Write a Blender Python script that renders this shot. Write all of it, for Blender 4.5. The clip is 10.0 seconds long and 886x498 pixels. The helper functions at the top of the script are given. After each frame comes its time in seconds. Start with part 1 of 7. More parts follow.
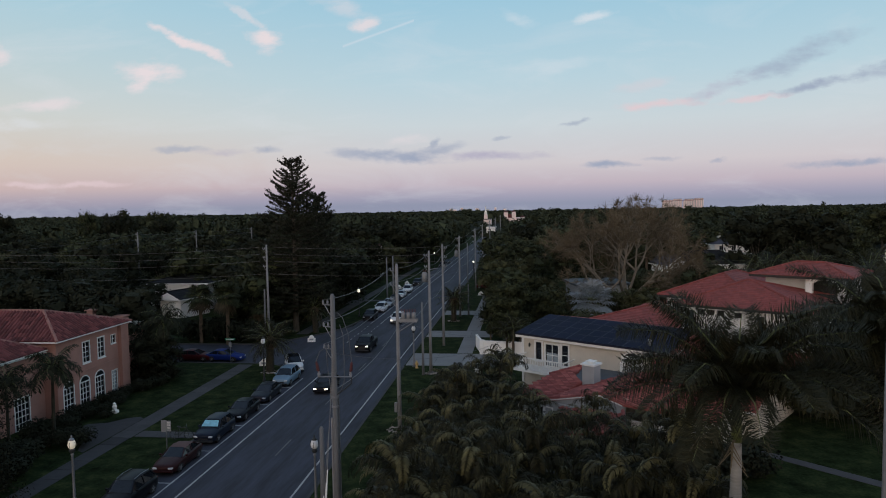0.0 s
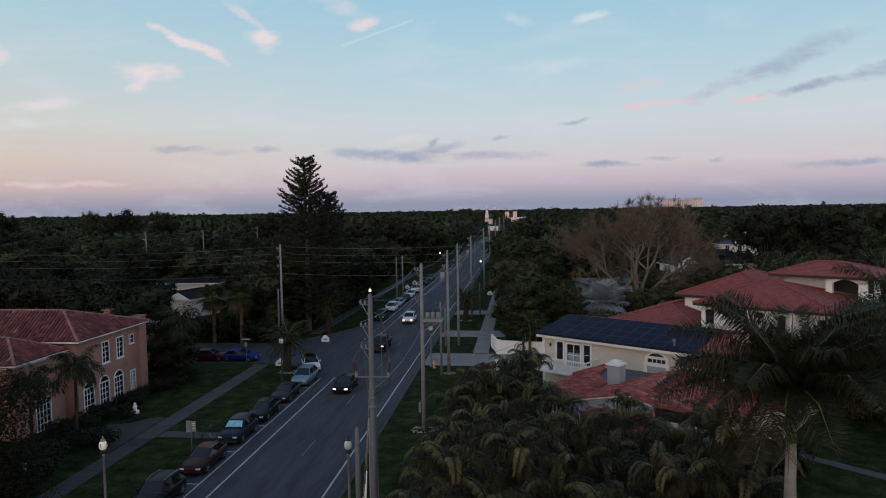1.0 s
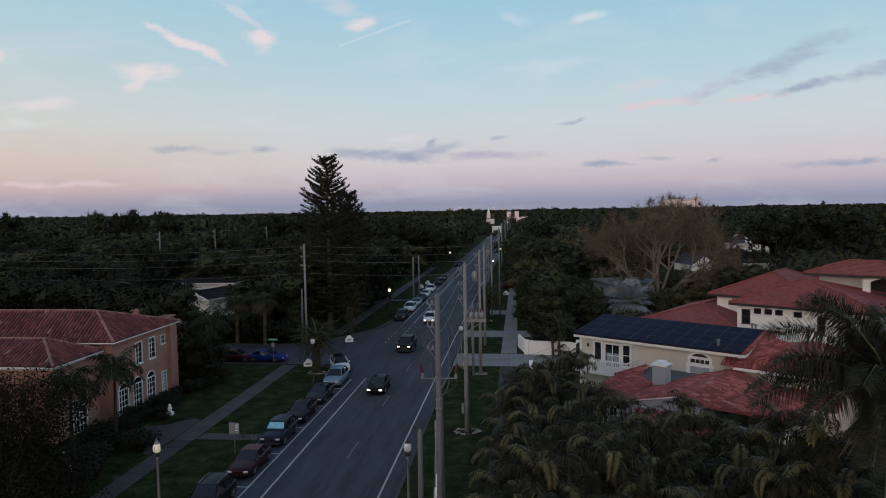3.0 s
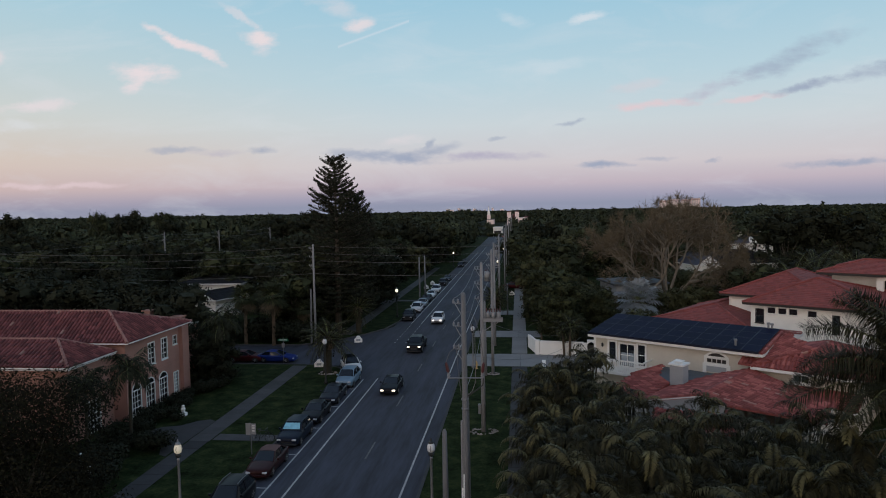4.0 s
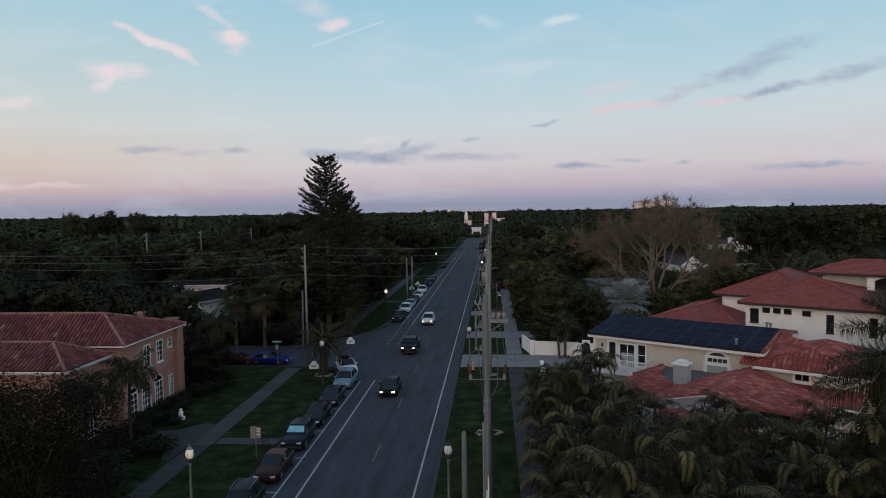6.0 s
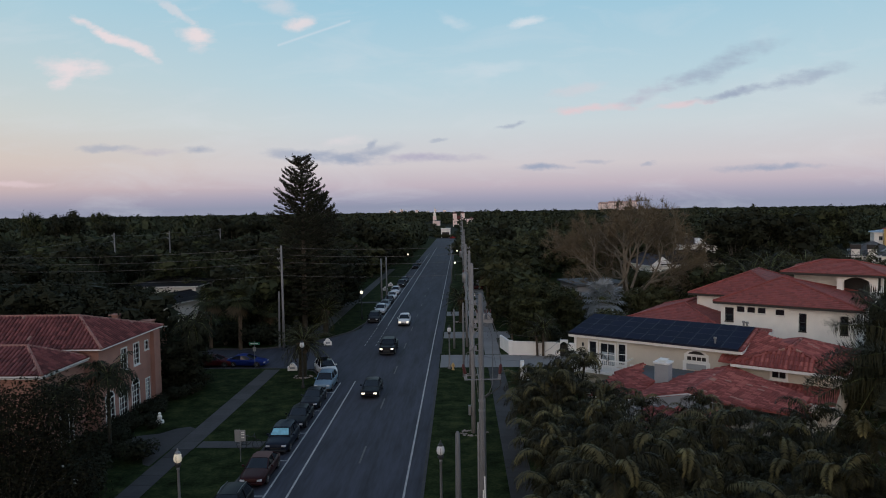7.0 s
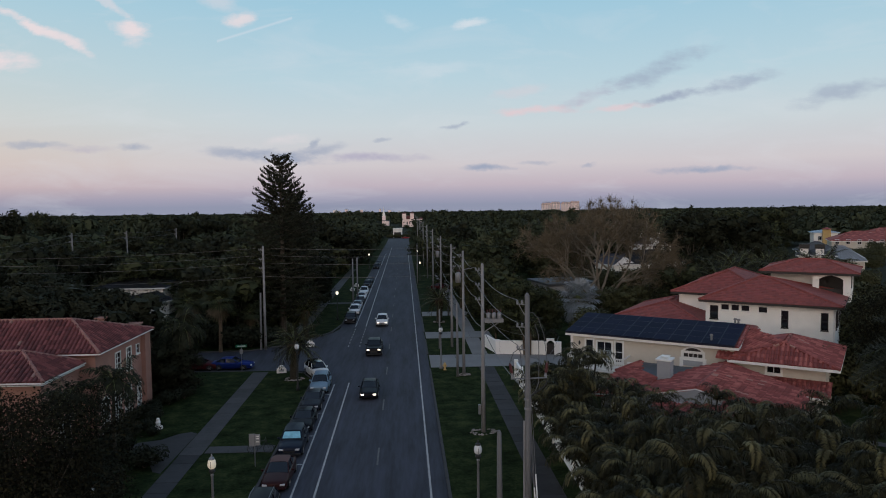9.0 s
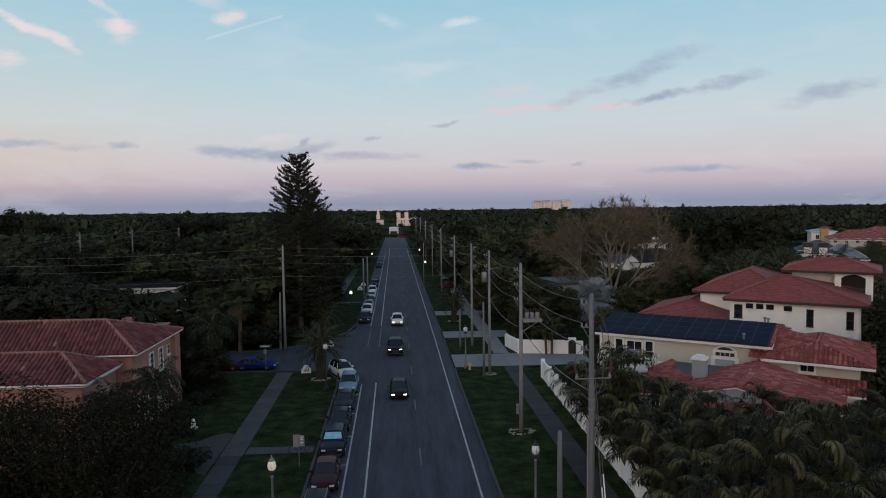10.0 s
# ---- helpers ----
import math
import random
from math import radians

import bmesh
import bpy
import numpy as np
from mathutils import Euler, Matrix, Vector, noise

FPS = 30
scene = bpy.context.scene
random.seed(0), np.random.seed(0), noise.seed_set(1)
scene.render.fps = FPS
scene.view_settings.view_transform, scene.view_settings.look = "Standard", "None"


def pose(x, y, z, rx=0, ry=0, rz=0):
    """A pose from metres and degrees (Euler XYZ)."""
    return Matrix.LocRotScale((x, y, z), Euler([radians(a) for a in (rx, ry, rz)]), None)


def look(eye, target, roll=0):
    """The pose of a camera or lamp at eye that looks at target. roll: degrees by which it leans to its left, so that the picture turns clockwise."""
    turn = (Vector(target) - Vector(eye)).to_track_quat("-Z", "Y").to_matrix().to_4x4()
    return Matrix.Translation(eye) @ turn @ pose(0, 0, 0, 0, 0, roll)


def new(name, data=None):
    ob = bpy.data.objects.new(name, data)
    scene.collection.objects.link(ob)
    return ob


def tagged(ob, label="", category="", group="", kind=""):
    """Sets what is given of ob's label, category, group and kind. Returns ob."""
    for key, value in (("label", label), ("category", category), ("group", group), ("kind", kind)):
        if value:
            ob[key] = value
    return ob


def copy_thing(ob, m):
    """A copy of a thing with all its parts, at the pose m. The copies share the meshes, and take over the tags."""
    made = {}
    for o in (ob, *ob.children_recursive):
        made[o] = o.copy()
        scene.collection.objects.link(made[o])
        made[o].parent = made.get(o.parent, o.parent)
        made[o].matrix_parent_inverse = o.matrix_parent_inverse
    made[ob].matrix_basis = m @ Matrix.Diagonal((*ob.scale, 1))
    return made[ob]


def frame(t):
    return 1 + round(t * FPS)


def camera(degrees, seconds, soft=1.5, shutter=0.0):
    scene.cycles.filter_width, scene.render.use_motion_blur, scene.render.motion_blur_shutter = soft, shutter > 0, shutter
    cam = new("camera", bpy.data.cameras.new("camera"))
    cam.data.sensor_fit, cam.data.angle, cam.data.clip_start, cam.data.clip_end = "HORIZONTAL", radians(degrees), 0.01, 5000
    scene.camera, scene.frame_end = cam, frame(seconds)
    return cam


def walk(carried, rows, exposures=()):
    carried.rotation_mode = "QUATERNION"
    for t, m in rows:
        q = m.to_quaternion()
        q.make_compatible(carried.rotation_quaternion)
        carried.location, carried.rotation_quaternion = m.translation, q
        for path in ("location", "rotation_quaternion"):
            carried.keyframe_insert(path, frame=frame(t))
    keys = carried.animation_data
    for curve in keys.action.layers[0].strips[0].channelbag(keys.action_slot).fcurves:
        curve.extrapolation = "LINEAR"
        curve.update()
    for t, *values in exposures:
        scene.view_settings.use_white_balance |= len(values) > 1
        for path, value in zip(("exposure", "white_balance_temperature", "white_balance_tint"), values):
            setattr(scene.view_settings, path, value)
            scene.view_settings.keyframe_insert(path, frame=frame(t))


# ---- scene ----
cam = camera(64.3, 10.0, soft=1.0)
PATH = [
    (0, (0.558, -0.089, 16.462), (0.306, 1.891, 16.336), -1.0),
    (0.5, (-0.34, -0.074, 16.459), (-0.591, 1.906, 16.333), -1.0),
    (1, (-1.308, -0.087, 16.466), (-1.557, 1.893, 16.339), -1.0),
    (1.5, (-2.259, -0.043, 16.461), (-2.506, 1.937, 16.335), -1.0),
    (2, (-3.179, -0.001, 16.467), (-3.423, 1.98, 16.339), -1.0),
    (2.5, (-3.923, 0.091, 16.459), (-4.167, 2.072, 16.331), -1.0),
    (4, (-5.876, 0.248, 16.33), (-6.116, 2.23, 16.205), -1.1),
    (4.5, (-6.429, 0.296, 16.304), (-6.667, 2.277, 16.179), -1.1),
    (5, (-6.933, 0.286, 16.295), (-7.161, 2.269, 16.17), -1.0),
    (5.5, (-7.468, 0.293, 16.329), (-7.672, 2.279, 16.204), -1.0),
    (7, (-9.292, 0.184, 16.366), (-9.368, 2.179, 16.242), -0.9),
    (7.5, (-10.084, 0.156, 16.389), (-10.105, 2.152, 16.264), -0.8),
    (8, (-11.06, 0.091, 16.428), (-11.028, 2.087, 16.303), -0.8),
    (8.5, (-12.402, 0.066, 16.438), (-12.332, 2.061, 16.312), -0.7),
    (9, (-14.008, 0.095, 16.448), (-13.925, 2.089, 16.322), -0.7),
    (9.5, (-15.825, 0.21, 16.498), (-15.721, 2.203, 16.369), -0.7),
    (10, (-17.401, 0.304, 16.568), (-17.291, 2.297, 16.438), -0.7),
]
walk(cam, [(t, look(eye, target, roll)) for t, eye, target, roll in PATH], exposures=[(0.0, 0.0), (10.0, 0.0)])

# ---------------------------------------------------------------- world and light
world = bpy.data.worlds.new("dusk_sky")
scene.world = world
world.use_nodes = True
WT = world.node_tree
WT.nodes.clear()


def wnode(kind, **values):
    nd = WT.nodes.new(kind)
    for key, value in values.items():
        nd.inputs[key].default_value = value
    return nd


def wmath(op, a, b=None, clamp=False):
    nd = WT.nodes.new("ShaderNodeMath")
    nd.operation, nd.use_clamp = op, clamp
    for i, v in enumerate((a, b)):
        if v is None:
            continue
        if isinstance(v, (int, float)):
            nd.inputs[i].default_value = v
        else:
            WT.links.new(v, nd.inputs[i])
    return nd.outputs[0]


def wmix(fac, a, b):
    nd = WT.nodes.new("ShaderNodeMix")
    nd.data_type = "RGBA"
    for i, v in ((0, fac), (6, a), (7, b)):
        if isinstance(v, (int, float)):
            nd.inputs[i].default_value = v
        elif isinstance(v, tuple):
            nd.inputs[i].default_value = (*v, 1)
        else:
            WT.links.new(v, nd.inputs[i])
    return nd.outputs[2]


def srgb(r, g, b):
    """Linear colour from 0..255 display values."""
    return tuple((c / 255 / 12.92) if c < 11 else ((c / 255 + 0.055) / 1.055) ** 2.4 for c in (r, g, b))


def ramp(tree, fac, stops):
    nd = tree.nodes.new("ShaderNodeValToRGB")
    el = nd.color_ramp.elements
    while len(el) < len(stops):
        el.new(0.5)
    for e, (p, c) in zip(el, stops):
        e.position, e.color = p, (*c, 1)
    tree.links.new(fac, nd.inputs[0])
    return nd.outputs[0]


coord = WT.nodes.new("ShaderNodeTexCoord")
sep = WT.nodes.new("ShaderNodeSeparateXYZ")
WT.links.new(coord.outputs["Generated"], sep.inputs[0])
SX, SY, SZ = sep.outputs
# gradient over the height above the horizon: earth shadow, pink belt, pale band, blue zenith
east = ramp(WT, SZ, [
    (0.0, srgb(144, 149, 171)), (0.010, srgb(160, 158, 179)), (0.028, srgb(192, 179, 190)), (0.055, srgb(207, 200, 204)),
    (0.11, srgb(202, 212, 217)), (0.17, srgb(185, 210, 221)), (0.28, srgb(156, 199, 220)), (0.5, srgb(140, 170, 198)), (1.0, srgb(112, 138, 174))])
west = ramp(WT, SZ, [
    (0.0, srgb(150, 150, 170)), (0.010, srgb(172, 160, 171)), (0.028, srgb(208, 180, 170)), (0.065, srgb(216, 194, 172)), (0.12, srgb(210, 208, 198)), (0.25, srgb(178, 207, 217)),
    (0.5, srgb(158, 176, 198)), (1.0, srgb(112, 138, 174))])
# the bright afterglow opposite the view
glow = ramp(WT, SZ, [(0.0, (1.15, 0.86, 0.68)), (0.08, (1.3, 1.06, 0.88)), (0.2, (1.05, 0.95, 0.90)), (0.45, (0.52, 0.55, 0.62)), (1.0, (0.16, 0.25, 0.42))])
# warmer towards the left of the view and behind it
side = wmath("ADD", wmath("MULTIPLY", SY, -0.75), wmath("MULTIPLY", SX, -0.95))
sky = wmix(wmath("ADD", side, 0.56, clamp=True), east, west)
sky = wmix(wmath("MULTIPLY", wmath("SUBTRACT", wmath("MULTIPLY", SY, -1.0), 0.05), 1.4, clamp=True), sky, glow)
# clouds on a plane ahead: U to the east side, V upwards
UU, VV = wmath("DIVIDE", SX, wmath("MAXIMUM", SY, 0.05)), wmath("DIVIDE", SZ, wmath("MAXIMUM", SY, 0.05))
ahead = wmath("GREATER_THAN", SY, 0.3)
flat = WT.nodes.new("ShaderNodeCombineXYZ")
WT.links.new(UU, flat.inputs[0])
WT.links.new(VV, flat.inputs[1])
wob = wnode("ShaderNodeTexNoise", Scale=13.0, Detail=8.0, Roughness=0.68)
WT.links.new(flat.outputs[0], wob.inputs["Vector"])
wobs = WT.nodes.new("ShaderNodeSeparateColor")
WT.links.new(wob.outputs["Color"], wobs.inputs[0])
UD = wmath("ADD", UU, wmath("MULTIPLY", wmath("SUBTRACT", wobs.outputs[0], 0.5), 0.055))
VD = wmath("ADD", VV, wmath("MULTIPLY", wmath("SUBTRACT", wobs.outputs[1], 0.5), 0.024))
stretch = WT.nodes.new("ShaderNodeMapping")
stretch.inputs["Scale"].default_value = (16, 44, 1)
WT.links.new(flat.outputs[0], stretch.inputs[0])
fine = wnode("ShaderNodeTexNoise", Scale=1.0, Detail=8.0, Roughness=0.6)
WT.links.new(stretch.outputs[0], fine.inputs["Vector"])
FRAY = wmath("MULTIPLY", wmath("SUBTRACT", fine.outputs[0], 0.5), 3.6)


def cloud(total, u, v, half, thick, angle, colour, strength, bend=0.0):
    """A wisp: a bent ellipse whose edge is frayed by stretched noise."""
    c, s = math.cos(radians(angle)), math.sin(radians(angle))
    du, dv = wmath("SUBTRACT", UD, u), wmath("SUBTRACT", VD, v)
    along = wmath("ADD", wmath("MULTIPLY", du, c / half), wmath("MULTIPLY", dv, s / half))
    run = wmath("MULTIPLY", along, along)
    across = wmath("ADD", wmath("MULTIPLY", du, -s / thick), wmath("MULTIPLY", dv, c / thick))
    if bend:
        across = wmath("SUBTRACT", across, wmath("MULTIPLY", run, bend / thick))
    far = wmath("ADD", run, wmath("MULTIPLY", across, across))
    body = wmath("MULTIPLY", wmath("SUBTRACT", 1.0, wmath("MULTIPLY", far, 0.62), clamp=True), wmath("ADD", wmath("SUBTRACT", 0.95, far), FRAY, clamp=True))
    mask = wmath("MULTIPLY", wmath("MULTIPLY", body, ahead), strength, clamp=True)
    return wmix(mask, total, colour)


veil = WT.nodes.new("ShaderNodeMapping")
veil.inputs["Scale"].default_value, veil.inputs["Rotation"].default_value = (3.0, 11, 1), (0, 0, 0.25)
WT.links.new(flat.outputs[0], veil.inputs[0])
cirrus = wnode("ShaderNodeTexNoise", Scale=1.6, Detail=9.0, Roughness=0.62, Distortion=0.6)
WT.links.new(veil.outputs[0], cirrus.inputs["Vector"])
sky = wmix(wmath("MULTIPLY", wmath("MULTIPLY", wmath("SUBTRACT", cirrus.outputs[0], 0.5, clamp=True), 2.2, clamp=True), wmath("MULTIPLY", ahead, 0.55)), sky, srgb(218, 222, 228))
PINK_CLOUD, PALE_CLOUD, GREY_CLOUD = srgb(230, 219, 222), srgb(222, 226, 232), srgb(152, 163, 186)
MAUVE_CLOUD = srgb(178, 174, 194)
WISPS = {
    PINK_CLOUD: ((-0.512, 0.249, 0.085, 0.0095, -25, 1.05, 0.008), (-0.452, 0.221, 0.03, 0.009, -34, 0.9, 0), (-0.562, 0.205, 0.062, 0.019, -6, 1.0, 0), (-0.575, 0.190, 0.032, 0.013, 25, 0.9, 0),
                 (-0.381, 0.246, 0.036, 0.023, -18, 1.0, 0), (-0.408, 0.277, 0.05, 0.008, -38, 0.5, 0), (-0.236, 0.256, 0.028, 0.014, 22, 0.85, 0), (-0.27, 0.287, 0.06, 0.016, -25, 0.4, 0),
                 (-0.74, 0.160, 0.09, 0.012, 2, 0.75, 0), (-0.80, 0.237, 0.022, 0.022, 0, 0.8, 0), (-0.178, 0.092, 0.045, 0.010, 4, 0.45, 0)),
    PALE_CLOUD: ((0.083, 0.252, 0.04, 0.008, 12, 0.7, 0), (-0.02, 0.257, 0.035, 0.010, -20, 0.35, 0), (-0.78, 0.132, 0.09, 0.012, 0, 0.45, 0), (0.02, 0.19, 0.10, 0.012, 3, 0.25, 0)),
    srgb(224, 203, 208): ((0.175, 0.131, 0.075, 0.008, 1, 0.95, 0.003), (0.302, 0.136, 0.055, 0.006, 8, 0.8, 0), (0.15, 0.158, 0.05, 0.010, 6, 0.3, 0), (-0.72, 0.040, 0.15, 0.006, 0, 0.7, 0)),
    MAUVE_CLOUD: ((-0.05, 0.067, 0.085, 0.0075, -1, 0.9, 0), (0.255, 0.150, 0.07, 0.012, 20, 0.55, 0), (-0.46, 0.083, 0.05, 0.007, 0, 0.5, 0)),
    GREY_CLOUD: ((-0.20, 0.070, 0.105, 0.011, -6, 0.8, 0.002), (-0.145, 0.074, 0.055, 0.011, 12, 0.7, 0), (-0.138, 0.086, 0.014, 0.006, 35, 0.7, 0), (0.34, 0.184, 0.10, 0.017, 21, 0.6, 0),
                 (0.385, 0.154, 0.085, 0.008, 11, 0.85, 0), (0.47, 0.171, 0.08, 0.012, 12, 0.6, 0), (0.109, 0.051, 0.042, 0.0065, 0, 0.9, 0), (0.17, 0.058, 0.04, 0.004, 2, 0.45, 0),
                 (0.252, 0.053, 0.018, 0.0045, 6, 0.9, 0), (0.056, 0.110, 0.024, 0.0045, 8, 0.75, 0), (-0.042, 0.091, 0.016, 0.004, 4, 0.5, 0), (-0.515, 0.087, 0.065, 0.006, 1, 0.55, 0),
                 (-0.385, 0.085, 0.028, 0.007, 2, 0.65, 0), (0.42, 0.045, 0.09, 0.0065, 2, 0.8, 0), (0.62, 0.155, 0.10, 0.016, 12, 0.6, 0)),
}
for colour, wisps in WISPS.items():
    for u, v, half, thick, angle, strength, bend in wisps:
        sky = cloud(sky, u, v, half, thick, angle, colour, strength, bend)
# a thin condensation trail
trail_u, trail_v = wmath("SUBTRACT", UU, -0.215), wmath("SUBTRACT", VV, 0.244)
across = wmath("ABSOLUTE", wmath("ADD", wmath("MULTIPLY", trail_u, -0.29), wmath("MULTIPLY", trail_v, 0.957)))
line = wmath("MULTIPLY", wmath("SUBTRACT", 1.0, wmath("MULTIPLY", across, 380.0), clamp=True), wmath("LESS_THAN", wmath("ABSOLUTE", trail_u), 0.052))
sky = wmix(wmath("MULTIPLY", line, wmath("MULTIPLY", ahead, 0.35)), sky, srgb(226, 226, 234))
# below the horizon: dark land
sky = wmix(wmath("LESS_THAN", SZ, -0.02), sky, (0.03, 0.032, 0.03))
back = wnode("ShaderNodeBackground", Strength=1.0)
WT.links.new(sky, back.inputs[0])
WT.links.new(back.outputs[0], WT.nodes.new("ShaderNodeOutputWorld").inputs[0])

# the last glow of the sun that has set behind the camera, very wide and weak
sun = new("sun", bpy.data.lights.new("sun", "SUN"))
sun.data.energy, sun.data.angle, sun.data.color = 0.45, radians(40), (1.0, 0.80, 0.68)
sun.matrix_world = look((-60, -100, 40), (0, 60, 0))

# ---------------------------------------------------------------- materials


def material(name, base, rough=0.8, metal=0.0, vary=0.25, scale=1.0, fine_scale=18.0, bump=0.2, tint=None, island=0.0, per_object=0.0,
             emit=None, emit_strength=0.0, stretch=(1, 1, 1), coat=0.0, spec=0.5, fleck=None):
    """A procedural surface: base colour varied at two scales, with fine relief."""
    m = bpy.data.materials.new(name)
    m.use_nodes = True
    t = m.node_tree
    bsdf = t.nodes["Principled BSDF"]
    geo = t.nodes.new("ShaderNodeNewGeometry")
    mapping = t.nodes.new("ShaderNodeMapping")
    mapping.inputs["Scale"].default_value = stretch
    t.links.new(geo.outputs["Position"], mapping.inputs[0])
    big = t.nodes.new("ShaderNodeTexNoise")
    big.inputs["Scale"].default_value, big.inputs["Detail"].default_value = scale, 5
    small = t.nodes.new("ShaderNodeTexNoise")
    small.inputs["Scale"].default_value, small.inputs["Detail"].default_value = fine_scale, 3
    for nd in (big, small):
        t.links.new(mapping.outputs[0], nd.inputs["Vector"])

    def calc(op, a, b):
        nd = t.nodes.new("ShaderNodeMath")
        nd.operation = op
        for i, v in enumerate((a, b)):
            if isinstance(v, (int, float)):
                nd.inputs[i].default_value = v
            else:
                t.links.new(v, nd.inputs[i])
        return nd.outputs[0]
    f = calc("ADD", calc("MULTIPLY", big.outputs[0], 0.65), calc("MULTIPLY", small.outputs[0], 0.35))
    if island:
        f = calc("ADD", calc("MULTIPLY", f, 1 - island), calc("MULTIPLY", geo.outputs["Random Per Island"], island))
    if per_object:
        info = t.nodes.new("ShaderNodeObjectInfo")
        f = calc("ADD", calc("MULTIPLY", f, 1 - per_object), calc("MULTIPLY", info.outputs["Random"], per_object))
    dark = tuple(c * (1 - vary) for c in base)
    light = tuple(min(1, c * (1 + vary)) for c in (tint or base))
    lo, hi = (0.15, 0.85) if island or per_object else (0.32, 0.68)
    col = ramp(t, f, [(lo, dark), (0.5, base), (hi, light)])
    if fleck:
        odd = t.nodes.new("ShaderNodeMix")
        odd.data_type = "RGBA"
        odd.inputs[7].default_value = (*fleck, 1)
        t.links.new(calc("GREATER_THAN", geo.outputs["Random Per Island"], 0.984), odd.inputs[0])
        t.links.new(col, odd.inputs[6])
        col = odd.outputs[2]
    t.links.new(col, bsdf.inputs["Base Color"])
    bsdf.inputs["Roughness"].default_value, bsdf.inputs["Metallic"].default_value = rough, metal
    bsdf.inputs["Specular IOR Level"].default_value = spec
    bsdf.inputs["Coat Weight"].default_value = coat
    if bump:
        bn = t.nodes.new("ShaderNodeBump")
        bn.inputs["Strength"].default_value, bn.inputs["Distance"].default_value = bump, 0.02
        t.links.new(small.outputs[0], bn.inputs["Height"])
        t.links.new(bn.outputs[0], bsdf.inputs["Normal"])
    if emit:
        bsdf.inputs["Emission Color"].default_value = (*emit, 1)
        bsdf.inputs["Emission Strength"].default_value = emit_strength
    return m


GRASS = material("grass", (0.0190, 0.0285, 0.0105), 0.95, vary=0.7, scale=0.8, fine_scale=6, bump=0.6, tint=(0.028, 0.034, 0.012), spec=0.03)
EARTH = material("far_land", (0.016, 0.019, 0.010), 0.95, vary=0.4, scale=0.02, fine_scale=0.3, bump=0, spec=0.1)
ASPHALT = material("asphalt", (0.0285, 0.0298, 0.0425), 0.85, vary=0.62, scale=1.1, fine_scale=5, bump=0.3, stretch=(1, 0.10, 1))
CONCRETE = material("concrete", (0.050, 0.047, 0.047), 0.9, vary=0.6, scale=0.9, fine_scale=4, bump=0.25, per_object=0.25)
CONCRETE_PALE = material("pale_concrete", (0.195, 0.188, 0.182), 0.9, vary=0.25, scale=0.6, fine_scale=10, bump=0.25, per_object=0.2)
CONCRETE_DARK = material("dark_concrete", (0.031, 0.029, 0.030), 0.9, vary=0.6, scale=1.1, fine_scale=4, bump=0.25, per_object=0.3)
PAINT_LINE = material("road_paint", (0.36, 0.35, 0.34), 0.7, vary=0.35, scale=1.5, fine_scale=16, bump=0.1)
PAINT_WORN = material("worn_road_paint", (0.10, 0.098, 0.095), 0.8, vary=0.45, scale=1.5, fine_scale=12, bump=0.1)
PINK_WALL = material("pink_stucco", (0.37, 0.195, 0.155), 0.9, vary=0.16, scale=0.8, fine_scale=25, bump=0.3)
CREAM_WALL = material("cream_stucco", (0.58, 0.525, 0.445), 0.9, vary=0.10, scale=0.7, fine_scale=25, bump=0.25)
WHITE_WALL = material("white_stucco", (0.88, 0.85, 0.80), 0.9, vary=0.08, scale=0.7, fine_scale=25, bump=0.25)
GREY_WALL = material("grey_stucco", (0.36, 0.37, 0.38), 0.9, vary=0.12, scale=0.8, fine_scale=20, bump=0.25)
WHITE_PAINT = material("white_paint", (0.78, 0.77, 0.74), 0.55, vary=0.08, scale=1.2, fine_scale=20, bump=0.08)
DARK_TRIM = material("dark_trim", (0.022, 0.018, 0.016), 0.6, vary=0.2, bump=0.1)
TILE_OLD = material("weathered_clay_tile", (0.128, 0.034, 0.034), 0.8, vary=0.5, scale=0.7, fine_scale=6, bump=0.2, island=0.55, tint=(0.155, 0.048, 0.046), fleck=(0.27, 0.16, 0.135))
TILE_RED = material("red_clay_tile", (0.245, 0.058, 0.049), 0.75, vary=0.40, scale=0.6, fine_scale=6, bump=0.2, island=0.5, tint=(0.33, 0.105, 0.085), fleck=(0.36, 0.19, 0.15))
TILE_NEW = material("flat_red_tile", (0.255, 0.058, 0.046), 0.75, vary=0.28, scale=0.5, fine_scale=6, bump=0.2, island=0.5)
MORTAR = material("mortar_cap", (0.26, 0.13, 0.11), 0.9, vary=0.35, scale=1.5, fine_scale=12, bump=0.3)
PANEL = material("solar_cell", (0.0060, 0.0070, 0.024), 0.6, vary=0.3, scale=0.8, fine_scale=5, bump=0, per_object=0.4, spec=0.06)
PANEL_RIM = material("panel_rim", (0.017, 0.019, 0.034), 0.5, vary=0.1, bump=0, spec=0.2)
DECK = material("flat_roof", (0.085, 0.095, 0.105), 0.85, vary=0.3, scale=0.9, fine_scale=9, bump=0.2)
SHINGLE = material("asphalt_shingle", (0.075, 0.078, 0.085), 0.9, vary=0.3, scale=0.8, fine_scale=8, bump=0.3, island=0.35)
SHINGLE_NAVY = material("dark_shingle", (0.05, 0.052, 0.07), 0.9, vary=0.3, scale=0.8, fine_scale=8, bump=0.3, island=0.35)
SHINGLE_BLACK = material("black_shingle", (0.022, 0.023, 0.026), 0.95, vary=0.3, scale=0.8, fine_scale=8, bump=0.3, island=0.35, spec=0.1)
METAL_ROOF = material("seamed_metal", (0.30, 0.31, 0.32), 0.5, metal=0.4, vary=0.15, scale=0.5, bump=0.05)
